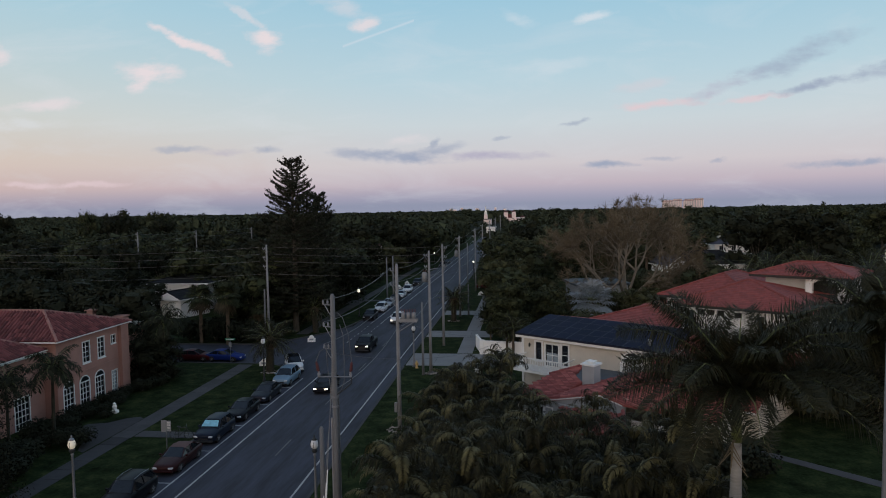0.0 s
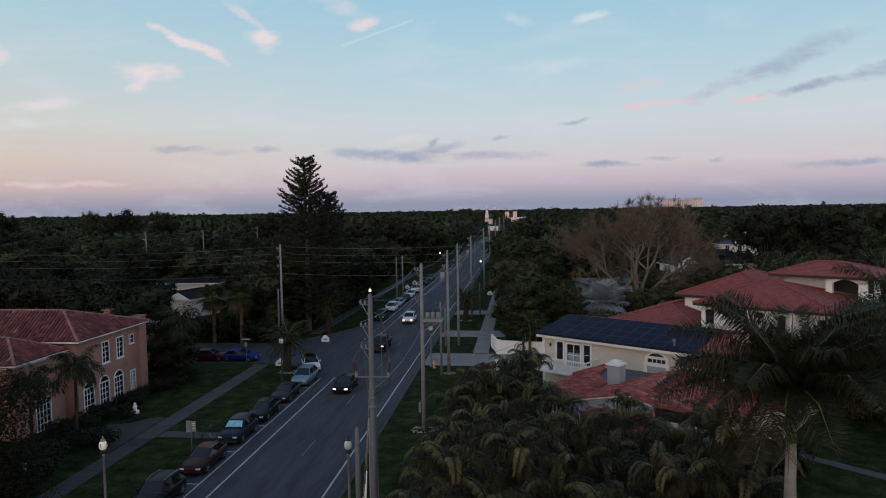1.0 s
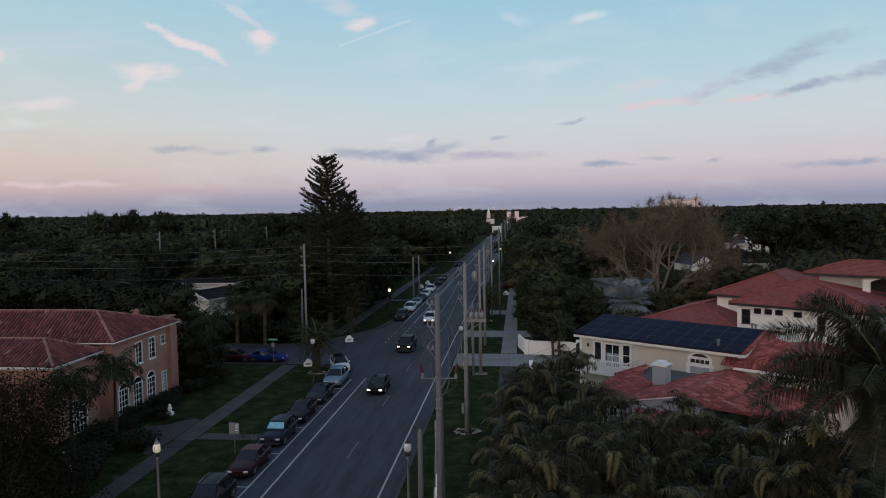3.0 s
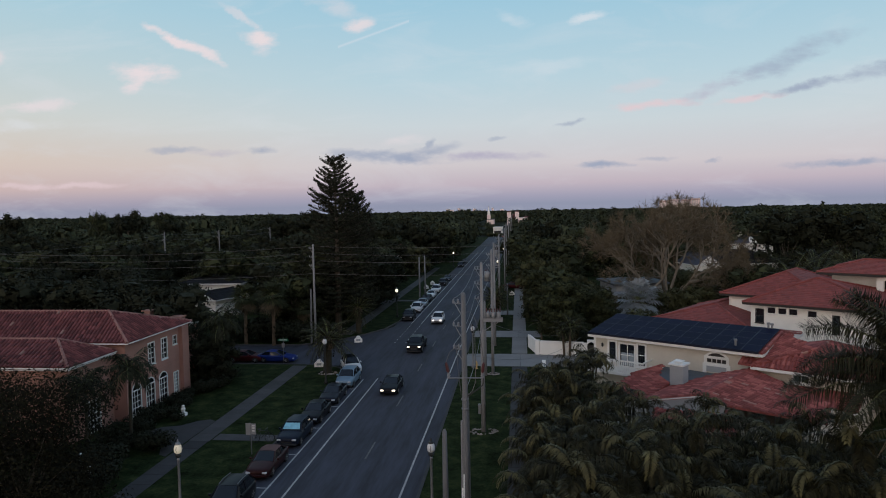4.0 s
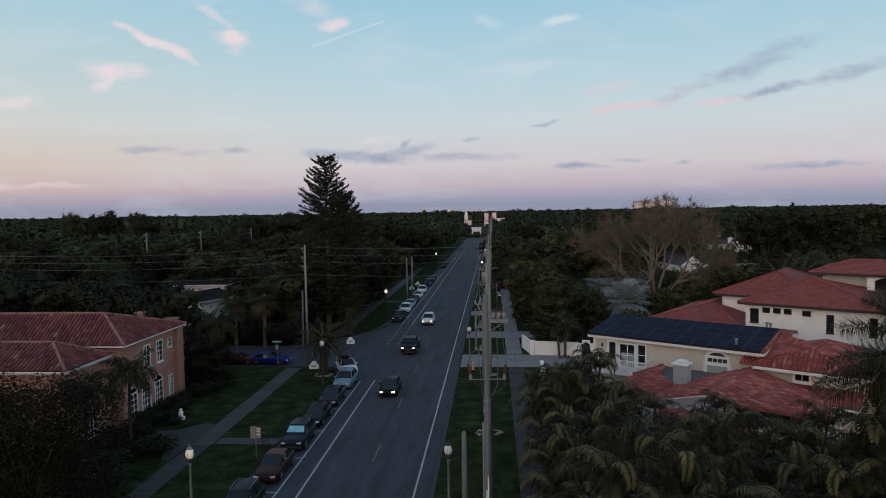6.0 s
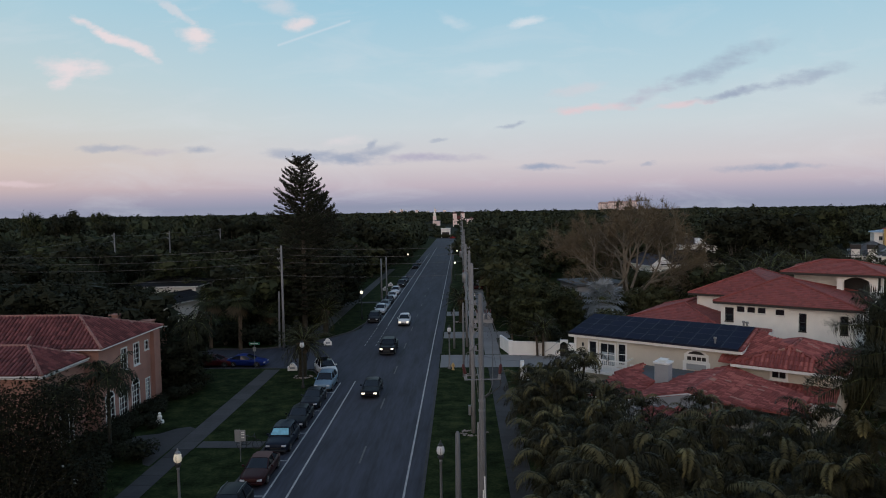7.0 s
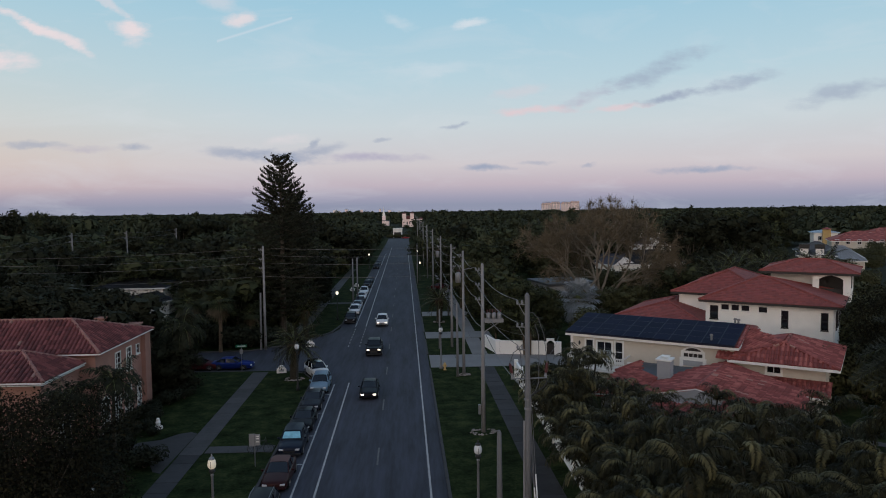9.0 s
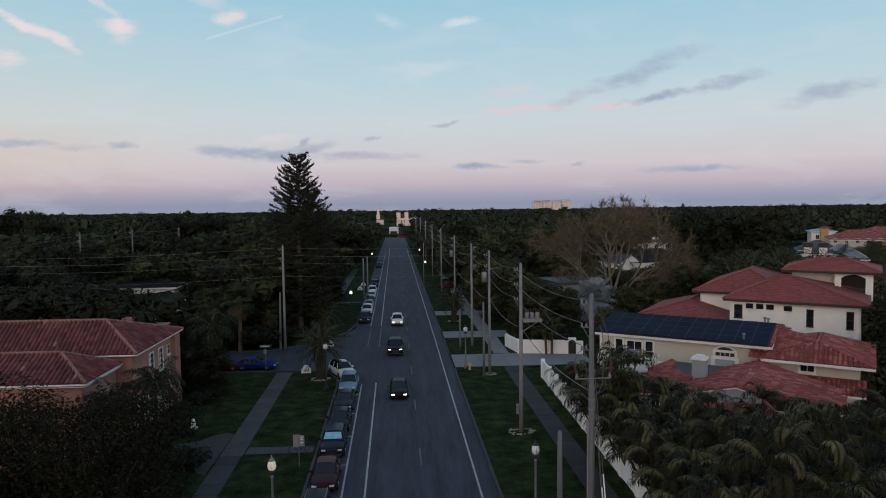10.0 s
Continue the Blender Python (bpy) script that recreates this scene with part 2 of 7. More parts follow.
GLASS = material("window_glass", (0.012, 0.015, 0.020), 0.08, vary=0.2, scale=0.6, bump=0, spec=0.6)
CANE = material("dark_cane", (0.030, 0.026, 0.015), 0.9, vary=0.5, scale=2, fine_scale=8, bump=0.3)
CURTAIN = material("pale_curtain_glass", (0.30, 0.34, 0.36), 0.15, vary=0.25, scale=1.5, bump=0)
POLE_WOOD = material("weathered_pole", (0.150, 0.154, 0.162), 0.9, vary=0.35, scale=0.7, fine_scale=14, bump=0.4, stretch=(4, 4, 0.3))
POLE_CONCRETE = material("concrete_pole", (0.215, 0.215, 0.222), 0.85, vary=0.2, scale=0.7, fine_scale=14, bump=0.2)
GREY_METAL = material("galvanised_steel", (0.22, 0.225, 0.235), 0.5, metal=0.6, vary=0.15, bump=0.05)
DARK_METAL = material("dark_painted_steel", (0.028, 0.030, 0.030), 0.5, metal=0.3, vary=0.2, bump=0.05)
WIRE = material("wire", (0.11, 0.11, 0.115), 0.5, metal=0.3, vary=0.1, bump=0)
RED_COVER = material("red_cover", (0.065, 0.012, 0.014), 0.5, vary=0.2, bump=0.05)
PORCELAIN = material("insulator", (0.20, 0.20, 0.21), 0.3, vary=0.1, bump=0)
BARK = material("bark", (0.085, 0.07, 0.055), 0.95, vary=0.4, scale=1.2, fine_scale=12, bump=0.6, stretch=(3, 3, 0.6))
PALE_BARK = material("pale_bark", (0.18, 0.15, 0.115), 0.95, vary=0.3, scale=1.2, fine_scale=12, bump=0.5)
PALM_TRUNK = material("palm_trunk", (0.27, 0.26, 0.245), 0.9, vary=0.3, scale=0.8, fine_scale=5, bump=0.4, stretch=(0.5, 0.5, 6))
BOOT = material("palm_fibre", (0.10, 0.07, 0.045), 0.95, vary=0.5, scale=2, fine_scale=14, bump=0.6)
SHAFT = material("crownshaft", (0.13, 0.15, 0.05), 0.6, vary=0.3, scale=1, fine_scale=6, bump=0.1)
LEAF_OAK = material("oak_leaves", (0.034, 0.040, 0.022), 0.85, vary=0.42, scale=0.12, fine_scale=2, bump=0, island=0.5, tint=(0.056, 0.063, 0.028), spec=0.1)
# far foliage: a little distance haze is put into the leaf colour
LEAF_FAR = material("far_hazed_leaves", (0.038, 0.045, 0.028), 0.9, vary=0.5, scale=0.05, fine_scale=1.1, bump=0, island=0.25, tint=(0.066, 0.074, 0.038), spec=0.05)
LEAF_DARK = material("dark_leaves", (0.0230, 0.0260, 0.0160), 0.85, vary=0.42, scale=0.12, fine_scale=2, bump=0, island=0.5, spec=0.1)
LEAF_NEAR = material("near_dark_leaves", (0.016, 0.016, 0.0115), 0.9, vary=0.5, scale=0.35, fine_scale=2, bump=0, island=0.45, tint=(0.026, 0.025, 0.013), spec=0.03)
LEAF_LIGHT = material("light_leaves", (0.058, 0.060, 0.026), 0.85, vary=0.42, scale=0.12, fine_scale=2, bump=0, island=0.5, spec=0.25)
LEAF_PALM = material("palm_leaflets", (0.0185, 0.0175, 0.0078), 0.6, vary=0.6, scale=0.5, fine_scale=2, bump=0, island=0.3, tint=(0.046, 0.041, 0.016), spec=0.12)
# yellower top fronds, with the sky highlight on their arches put into the colour
LEAF_PALM_LIT = material("lit_palm_leaflets", (0.084, 0.076, 0.034), 0.6, vary=0.7, scale=0.5, fine_scale=2, bump=0, island=0.15, tint=(0.15, 0.132, 0.058), spec=0.15)
LEAF_ROYAL = material("royal_leaflets", (0.022, 0.023, 0.011), 0.6, vary=0.5, scale=0.3, fine_scale=2, bump=0, island=0.45, tint=(0.048, 0.043, 0.022), spec=0.12)
LEAF_PINE = material("needles", (0.025, 0.026, 0.0175), 0.8, vary=0.5, scale=0.3, fine_scale=2, bump=0, island=0.5, tint=(0.03, 0.037, 0.02), spec=0.15)
LEAF_SILVER = material("silver_leaves", (0.27, 0.295, 0.31), 0.6, vary=0.35, scale=0.4, fine_scale=2, bump=0, island=0.5, spec=0.3)
DEAD_LEAF = material("dead_frond", (0.065, 0.048, 0.026), 0.9, vary=0.4, scale=0.6, fine_scale=3, bump=0, island=0.4)
TWIG = material("bare_twigs", (0.125, 0.096, 0.058), 0.9, vary=0.35, scale=0.4, fine_scale=3, bump=0, island=0.4)
MULCH = material("mulch_bed", (0.24, 0.21, 0.19), 0.95, vary=0.45, scale=1.5, fine_scale=9, bump=0.6)
RUBBER = material("tyre_rubber", (0.012, 0.012, 0.013), 0.85, vary=0.2, bump=0.05)
ALLOY = material("wheel_alloy", (0.30, 0.30, 0.31), 0.35, metal=0.8, vary=0.1, bump=0)
CAR_GLASS = material("car_glass", (0.010, 0.013, 0.017), 0.06, vary=0.1, bump=0, spec=0.4)
BLACK_PLASTIC = material("black_plastic", (0.016, 0.016, 0.017), 0.6, vary=0.15, bump=0)
HEAD_LAMP = material("headlamp_off", (0.55, 0.56, 0.58), 0.12, vary=0.1, bump=0)
HEAD_LIT = material("headlamp_lit", (0.9, 0.9, 0.9), 0.2, vary=0.0, bump=0, emit=(1.0, 0.86, 0.66), emit_strength=2.2)
TAIL_LAMP = material("tail_lamp", (0.16, 0.008, 0.008), 0.2, vary=0.1, bump=0)
LAMP_LIT = material("lamp_globe_lit", (0.9, 0.85, 0.7), 0.3, vary=0.05, bump=0, emit=(1.0, 0.88, 0.66), emit_strength=1.3)
LAMP_FAINT = material("lamp_globe_faint", (0.66, 0.63, 0.56), 0.3, vary=0.05, bump=0, emit=(1.0, 0.84, 0.55), emit_strength=0.2)
LAMP_OFF = material("lamp_globe", (0.62, 0.63, 0.64), 0.25, vary=0.08, bump=0)
GREEN_SIGN = material("green_sign", (0.02, 0.17, 0.09), 0.4, vary=0.1, bump=0)
SIGN_BACK = material("sign_aluminium", (0.30, 0.30, 0.31), 0.5, metal=0.4, vary=0.15, bump=0)
YELLOW_PAINT = material("ochre_stucco", (0.50, 0.34, 0.14), 0.9, vary=0.15, bump=0.2)
BLUE_METAL = material("blue_grey_metal", (0.30, 0.40, 0.50), 0.5, metal=0.2, vary=0.1, bump=0)
# far walls: the pink of the last sunlight is put into this colour
PINK_FAR = material("far_lit_stucco", (0.92, 0.74, 0.70), 0.9, vary=0.08, scale=0.02, bump=0)

# ---------------------------------------------------------------- building helpers


def part(name, bm, mat, parent=None, label=""):
    """Links a bmesh as one mesh object under a thing or a part."""
    me = bpy.data.meshes.new(name)
    bm.to_mesh(me)
    bm.free()
    return mesh_part(name, me, mat, parent, label)


def mesh_part(name, me, mat, parent=None, label=""):
    if mat and not me.materials:
        me.materials.append(mat)
    ob = new(name, me)
    if parent:
        ob.parent = parent
    return tagged(ob, label)


def thing(name, label, category, m=None, group="", kind=""):
    ob = new(name)
    if m is not None:
        ob.matrix_world = m
    return tagged(ob, label, category, group, kind)


def box(bm, x0, y0, z0, x1, y1, z1, m=None):
    vs = [bm.verts.new(Vector(p) if m is None else m @ Vector(p)) for p in
          ((x0, y0, z0), (x1, y0, z0), (x1, y1, z0), (x0, y1, z0), (x0, y0, z1), (x1, y0, z1), (x1, y1, z1), (x0, y1, z1))]
    for f in ((0, 3, 2, 1), (4, 5, 6, 7), (0, 1, 5, 4), (1, 2, 6, 5), (2, 3, 7, 6), (3, 0, 4, 7)):
        bm.faces.new([vs[i] for i in f])
    return bm


def boxed(*dims):
    return box(bmesh.new(), *dims)


def bevelled(bm, width=0.02):
    bmesh.ops.bevel(bm, geom=bm.edges[:], offset=width, segments=1, affect="EDGES")
    return bm


FALL = 0.0078


def drop(y):
    """How far the land has fallen: gently from the second junction to the church, and again far beyond it."""
    return FALL * (min(max(0.0, y - 85), 315) + max(0.0, y - 1015))


def prism(bm, points, z0, z1):
    """A flat polygon given a thickness, following the fall of the land."""
    lo, hi = [bm.verts.new((x, y, z0 - drop(y))) for x, y in points], [bm.verts.new((x, y, z1 - drop(y))) for x, y in points]
    bm.faces.new(lo[::-1])
    bm.faces.new(hi)
    for i in range(len(points)):
        j = (i + 1) % len(points)
        bm.faces.new((lo[i], lo[j], hi[j], hi[i]))
    bmesh.ops.recalc_face_normals(bm, faces=bm.faces[:])
    return bm


def tube(bm, path, radii, seg=6, cap=True):
    """A tapered tube along a path."""
    path = [Vector(p) for p in path]
    if isinstance(radii, (int, float)):
        radii = [radii] * len(path)
    rings = []
    for i, p in enumerate(path):
        d = (path[min(i + 1, len(path) - 1)] - path[max(i - 1, 0)]).normalized()
        a = d.orthogonal().normalized() if i == 0 else (rings_a - d * rings_a.dot(d)).normalized()
        rings_a = a
        b = d.cross(a)
        rings.append([bm.verts.new(p + radii[i] * (a * math.cos(k * 2 * math.pi / seg) + b * math.sin(k * 2 * math.pi / seg))) for k in range(seg)])
    for r, s in zip(rings, rings[1:]):
        for k in range(seg):
            bm.faces.new((r[k], r[(k + 1) % seg], s[(k + 1) % seg], s[k]))
    if cap:
        bm.faces.new(rings[0][::-1])
        bm.faces.new(rings[-1])
    return bm


def smooth(ob):
    for p in ob.data.polygons:
        p.use_smooth = True
    return ob


def lathe(bm, profile, seg=12, centre=(0, 0, 0)):
    """A turned form from (radius, height) pairs."""
    cx, cy, cz = centre
    rings = [[bm.verts.new((cx + r * math.cos(k * 2 * math.pi / seg), cy + r * math.sin(k * 2 * math.pi / seg), cz + z)) for k in range(seg)] for r, z in profile]
    for r, s in zip(rings, rings[1:]):
        for k in range(seg):
            bm.faces.new((r[k], r[(k + 1) % seg], s[(k + 1) % seg], s[k]))
    bm.faces.new(rings[0][::-1])
    bm.faces.new(rings[-1])
    return bm


SHEAR = -0.013


def rx(u, v):
    """World x of a point u across and v along the avenue."""
    return u + SHEAR * (v - 50)


def strip(bm, u0, u1, v0, v1, z0, z1):
    ends = [v0] + [v for v in (85, 400) if v0 < v < v1] + [v1]
    for a, b in zip(ends, ends[1:]):
        prism(bm, [(rx(u0, a), a), (rx(u1, a), a), (rx(u1, b), b), (rx(u0, b), b)], z0, z1)
    return bm

# ---------------------------------------------------------------- ground, avenue, kerbs, walks
ground = mesh_part("ground", bpy.data.meshes.new("ground"), EARTH)


def land(y):
    return -0.06 - drop(y)


LEVELS = (-300, 85, 400, 1015, 5000)
ground.data.from_pydata([(x, y, land(y)) for y in LEVELS for x in (-5000, 5000)], [], [(2 * k, 2 * k + 1, 2 * k + 3, 2 * k + 2) for k in range(4)])
tagged(ground, "flat dark wooded land reaching the horizon", "ground", kind="structure")


def setting(name, bm, mat, label, category, parent=None):
    return tagged(part(name, bm, mat, parent), label, category, kind="structure")


bm = bmesh.new()
strip(bm, -23.5, -12.3, -60, 400, -0.4, 0.0)
road = setting("road", bm, ASPHALT, "grey asphalt two-lane avenue with parking lane", "road")
bm = bmesh.new()
prism(bm, [(-110, 70.6), (-24.0, 70.2), (-23.5, 60), (-23.6, 96), (-24.6, 92), (-26.6, 87.4), (-29.0, 83.8), (-33, 80.6), (-110, 79.6)], -0.4, -0.004)
setting("side_street", bm, ASPHALT, "grey asphalt side street meeting the avenue", "road")
bm = bmesh.new()
strip(bm, -12.3, 60, -60, 640, -0.4, 0.09)
setting("lawn", bm, GRASS, "mown grass verge and lawns beside the avenue", "lawn")
bm = bmesh.new()
prism(bm, [(-110, -60), (rx(-23.5, -60), -60), (rx(-23.5, 64), 64), (-23.9, 66.6), (-24.9, 68.9), (-27.0, 70.2), (-110, 70.7)], -0.4, 0.09)
setting("lawn", bm, GRASS, "mown grass lawn before the pink house", "lawn")
bm = bmesh.new()
prism(bm, [(-110, 79.5), (-33, 80.5), (-29.1, 83.6), (-26.8, 87.2), (-24.9, 91.6), (rx(-23.5, 98), 98), (rx(-23.5, 400), 400), (-110, 400)], -0.4, 0.088)
setting("lawn", bm, GRASS, "grass verge and gardens beyond the side street", "lawn")


def kerb(points, label):
    """A concrete kerb along a line of ground points."""
    bm = bmesh.new()
    for (x0, y0), (x1, y1) in zip(points, points[1:]):
        d = Vector((x1 - x0, y1 - y0, 0)).normalized() * 0.004
        n = Vector((-d.y, d.x, 0)).normalized() * 0.09
        prism(bm, [(x0 - n.x + d.x, y0 - n.y + d.y), (x1 - n.x - d.x, y1 - n.y - d.y), (x1 + n.x - d.x, y1 + n.y - d.y), (x0 + n.x + d.x, y0 + n.y + d.y)], -0.1, 0.115)
    return setting("kerb", bm, CONCRETE, label, "kerb")


kerb([(rx(-23.5, -60), -60), (rx(-23.5, 40), 40), (rx(-23.5, 64), 64), (-23.9, 66.6), (-24.9, 68.9), (-27.0, 70.2), (-45, 70.5)], "concrete kerb curving into the side street")
kerb([(-45, 80.2), (-33, 80.5), (-29.1, 83.6), (-26.8, 87.2), (-24.9, 91.6), (rx(-23.5, 98), 98), (rx(-23.5, 300), 300)], "concrete kerb rounding the far street corner")
kerb([(rx(-12.3, -60), -60), (rx(-12.3, 69.6), 69.6)], "concrete kerb along the grass verge")
kerb([(rx(-12.3, 76.4), 76.4), (rx(-12.3, 85.2), 85.2)], "concrete kerb along the grass verge")
kerb([(rx(-12.3, 90.4), 90.4), (rx(-12.3, 103.6), 103.6)], "concrete kerb along the grass verge")
kerb([(rx(-12.3, 108.6), 108.6), (rx(-12.3, 300), 300)], "concrete kerb along the grass verge")


def paving(u0, u1, v0, v1, step, label, along=True, mat=CONCRETE):
    """A walk of separate concrete slabs with open joints."""
    walk_way = thing("pavement", label, "pavement", kind="structure")
    a, b = (v0, v1) if along else (u0, u1)
    n = max(1, round((b - a) / step))
    for i in range(n):
        p, q = a + (b - a) * i / n + 0.012, a + (b - a) * (i + 1) / n - 0.012
        lift = random.uniform(0.105, 0.118)
        bm = bmesh.new()
        if along:
            strip(bm, u0, u1, p, q, 0.02, lift)
        else:
            strip(bm, p, q, v0, v1, 0.02, lift)
        part("slab", bm, mat, walk_way)
    return walk_way


paving(-29.8, -28.3, 46.4, 69.6, 1.55, "worn grey concrete pavement across the lawn")
paving(-29.75, -28.35, -20, 46.4, 1.55, "dark concrete pavement across the lawn", mat=CONCRETE_DARK)
paving(-28.2, -23.7, 46.7, 48.0, 1.5, "short concrete path from pavement to kerb", along=False)
paving(-29.4, -27.8, 87, 190, 3.0, "concrete pavement beyond the side street")
paving(-27.8, -23.8, 119.5, 121.3, 2.0, "short concrete path to the kerb", along=False)
paving(-42, -29.4, 116, 121, 3.0, "wide concrete driveway on the far lawn", along=False)
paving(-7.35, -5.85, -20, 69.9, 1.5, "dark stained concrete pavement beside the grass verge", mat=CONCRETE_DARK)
paving(-7.45, -5.75, 76.1, 85.4, 1.5, "concrete pavement between two driveways", mat=CONCRETE_PALE)
paving(-7.45, -5.75, 90.2, 190, 3.0, "concrete pavement along the verge", mat=CONCRETE_PALE)
paving(-12.2, 2.0, 70.1, 75.9, 2.9, "pale concrete driveway crossing the verge", along=False, mat=CONCRETE_PALE)
paving(-12.2, -4.0, 85.6, 90.0, 2.7, "pale concrete driveway crossing the verge", along=False, mat=CONCRETE_PALE)
paving(-12.2, -3.0, 104.0, 108.2, 2.7, "pale concrete driveway crossing the verge", along=False, mat=CONCRETE_PALE)
bm = bmesh.new()
prism(bm, [(-29.85, 43.3), (-29.85, 50.9), (-30.4, 51.3), (-31.2, 50.9), (-32.0, 49.7), (-33.4, 49.2), (-33.9, 47.6), (-32.6, 46.9), (-31.4, 45.6), (-30.4, 43.6)], 0.02, 0.108)
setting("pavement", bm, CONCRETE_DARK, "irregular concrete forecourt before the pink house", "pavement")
bm = bmesh.new()
prism(bm, [(14.5, 47.9), (14.2, 47.1), (20.0, 41.5), (24.0, 37.5), (24.6, 38.2), (20.6, 42.2)], 0.02, 0.11)
setting("pavement", bm, CONCRETE, "narrow pale garden path on dark lawn", "path")


def marking(bm, label, mat=PAINT_LINE):
    return setting("road_marking", bm, mat, label, "road marking")


def line(u0, u1, v0, v1, label, mat=PAINT_LINE):
    bm = bmesh.new()
    strip(bm, u0, u1, v0, v1, 0.0, 0.004)
    return marking(bm, label, mat)


line(-20.06, -19.94, -60, 65.1, "long white bike lane line")
line(-21.37, -21.26, -60, 64.6, "long white parking lane line")
line(-13.42, -13.30, -60, 300, "long white edge line beside the verge")
line(-20.15, -20.03, 96, 300, "white bike lane line beyond the junction")
line(-21.57, -21.45, 96, 260, "white parking lane line beyond the junction")
for k in range(7):
    line(-20.12, -20.02, 82 + k * 1.9, 82.7 + k * 1.9, "short dashed white line across the junction")
    line(-21.45, -21.35, 82 + k * 1.9, 82.7 + k * 1.9, "short dashed white line across the junction")
for k in range(5):
    line(-23.2, -21.37, 38.9 + k * 5.55, 39.0 + k * 5.55, "white parking bay tick")
for k in range(26):
    line(-16.66, -16.54, -52 + k * 12, -48.8 + k * 12, "worn pale centre dash", PAINT_WORN)

# ---------------------------------------------------------------- roofs and walls


def inside(poly, x, y):
    hit, n = False, len(poly)
    for i in range(n):
        (x0, y0), (x1, y1) = poly[i], poly[(i + 1) % n]
        if (y0 > y) != (y1 > y) and x < (x1 - x0) * (y - y0) / (y1 - y0) + x0:
            hit = not hit
    return hit


def slope(parent, corners, mat, col=0.32, course=0.42, barrel=True, thick=0.14):
    """One roof plane: a thick board, and rows of tiles proud of it, each tile an island of its own."""
    pts = [Vector(c) for c in corners]
    nrm = Vector((0, 0, 0))
    for i in range(len(pts)):
        nrm += (pts[i] - pts[0]).cross(pts[(i + 1) % len(pts)] - pts[0])
    nrm.normalize()
    if nrm.z < 0:
        nrm = -nrm
    a = Vector((0, 0, 1)).cross(nrm).normalized()
    b = nrm.cross(a)
    o = pts[0]
    flat = [((p - o).dot(a), (p - o).dot(b)) for p in pts]
    verts, faces = [], []

    def add(quad):
        k = len(verts)
        verts.extend(quad)
        faces.append(tuple(range(k, k + len(quad))))
    top = [o + a * x + b * y for x, y in flat]
    add([tuple(p) for p in top])
    add([tuple(p - Vector((0, 0, thick))) for p in top[::-1]])
    for i in range(len(top)):
        p, q = top[i], top[(i + 1) % len(top)]
        add([tuple(v) for v in (p - Vector((0, 0, thick)), q - Vector((0, 0, thick)), q, p)])
    xs, ys = [f[0] for f in flat], [f[1] for f in flat]
    y = min(ys)
    row = 0
    while y < max(ys):
        x = min(xs) + (0 if barrel or row % 2 else col / 2)
        while x < max(xs):
            if inside(flat, x + col / 2, y + course / 2):
                if barrel:
                    k = len(verts)
                    for end in (0, 1):
                        lift = 0.045 if end == 0 else 0.012
                        yy = y - 0.02 if end == 0 else y + course
                        for s in range(5):
                            ang = math.pi * s / 4
                            p = o + a * (x + col / 2 - math.cos(ang) * col * 0.36) + b * yy + nrm * (math.sin(ang) * col * 0.36 + lift - 0.01)
                            verts.append(tuple(p))
                    for s in range(4):
                        faces.append((k + s, k + s + 1, k + 6 + s, k + 5 + s))
                    faces.append((k, k + 1, k + 2, k + 3, k + 4))
                else:
                    g = 0.008
                    c0, c1 = o + a * (x + g) + b * (y - 0.03) + nrm * 0.05, o + a * (x + col - g) + b * (y - 0.03) + nrm * 0.05
                    c2, c3 = o + a * (x + col - g) + b * (y + course) + nrm * 0.012, o + a * (x + g) + b * (y + course) + nrm * 0.012
                    k = len(verts)
                    verts.extend(tuple(v) for v in (c0, c1, c2, c3, c0 - nrm * 0.045, c1 - nrm * 0.045))
                    faces.extend([(k, k + 1, k + 2, k + 3), (k + 4, k + 5, k + 1, k)])
            x += col
        y += course
        row += 1
    me = bpy.data.meshes.new("roof_slope")
    me.from_pydata(verts, [], faces)
    return mesh_part("roof_slope", me, mat, parent)


def ridge_cap(parent, p, q, mat, r=0.13):
    """Half-round cap tiles along a ridge or hip."""
    p, q = Vector(p), Vector(q)
    n = max(2, round((q - p).length / 0.42))
    bm = bmesh.new()
    for i in range(n):
        s, e = p.lerp(q, i / n), p.lerp(q, (i + 1.05) / n)
        tube(bm, [s + Vector((0, 0, 0.02)), e + Vector((0, 0, 0.02))], [r, r * 0.85], 6)
    return part("ridge_cap", bm, mat, parent)


def fascia(parent, points, mat, height=0.2, closed=False):
    pts = [Vector(p) for p in points]
    for i in range(len(pts) if closed else len(pts) - 1):
        p, q = pts[i], pts[(i + 1) % len(pts)]
        d = (q - p)
        n = Vector((d.y, -d.x, 0)).normalized() * 0.03
        bm = bmesh.new()
        vs = [bm.verts.new(v) for v in (p, q, q + n, p + n)]
        ws = [bm.verts.new(v.co + Vector((0, 0, -height))) for v in vs]
        bm.faces.new(vs)
        bm.faces.new(ws[::-1])
        for k in range(4):
            j = (k + 1) % 4
            bm.faces.new((ws[k], ws[j], vs[j], vs[k]))
        bmesh.ops.recalc_face_normals(bm, faces=bm.faces[:])
        part("eave_board", bm, mat, parent)


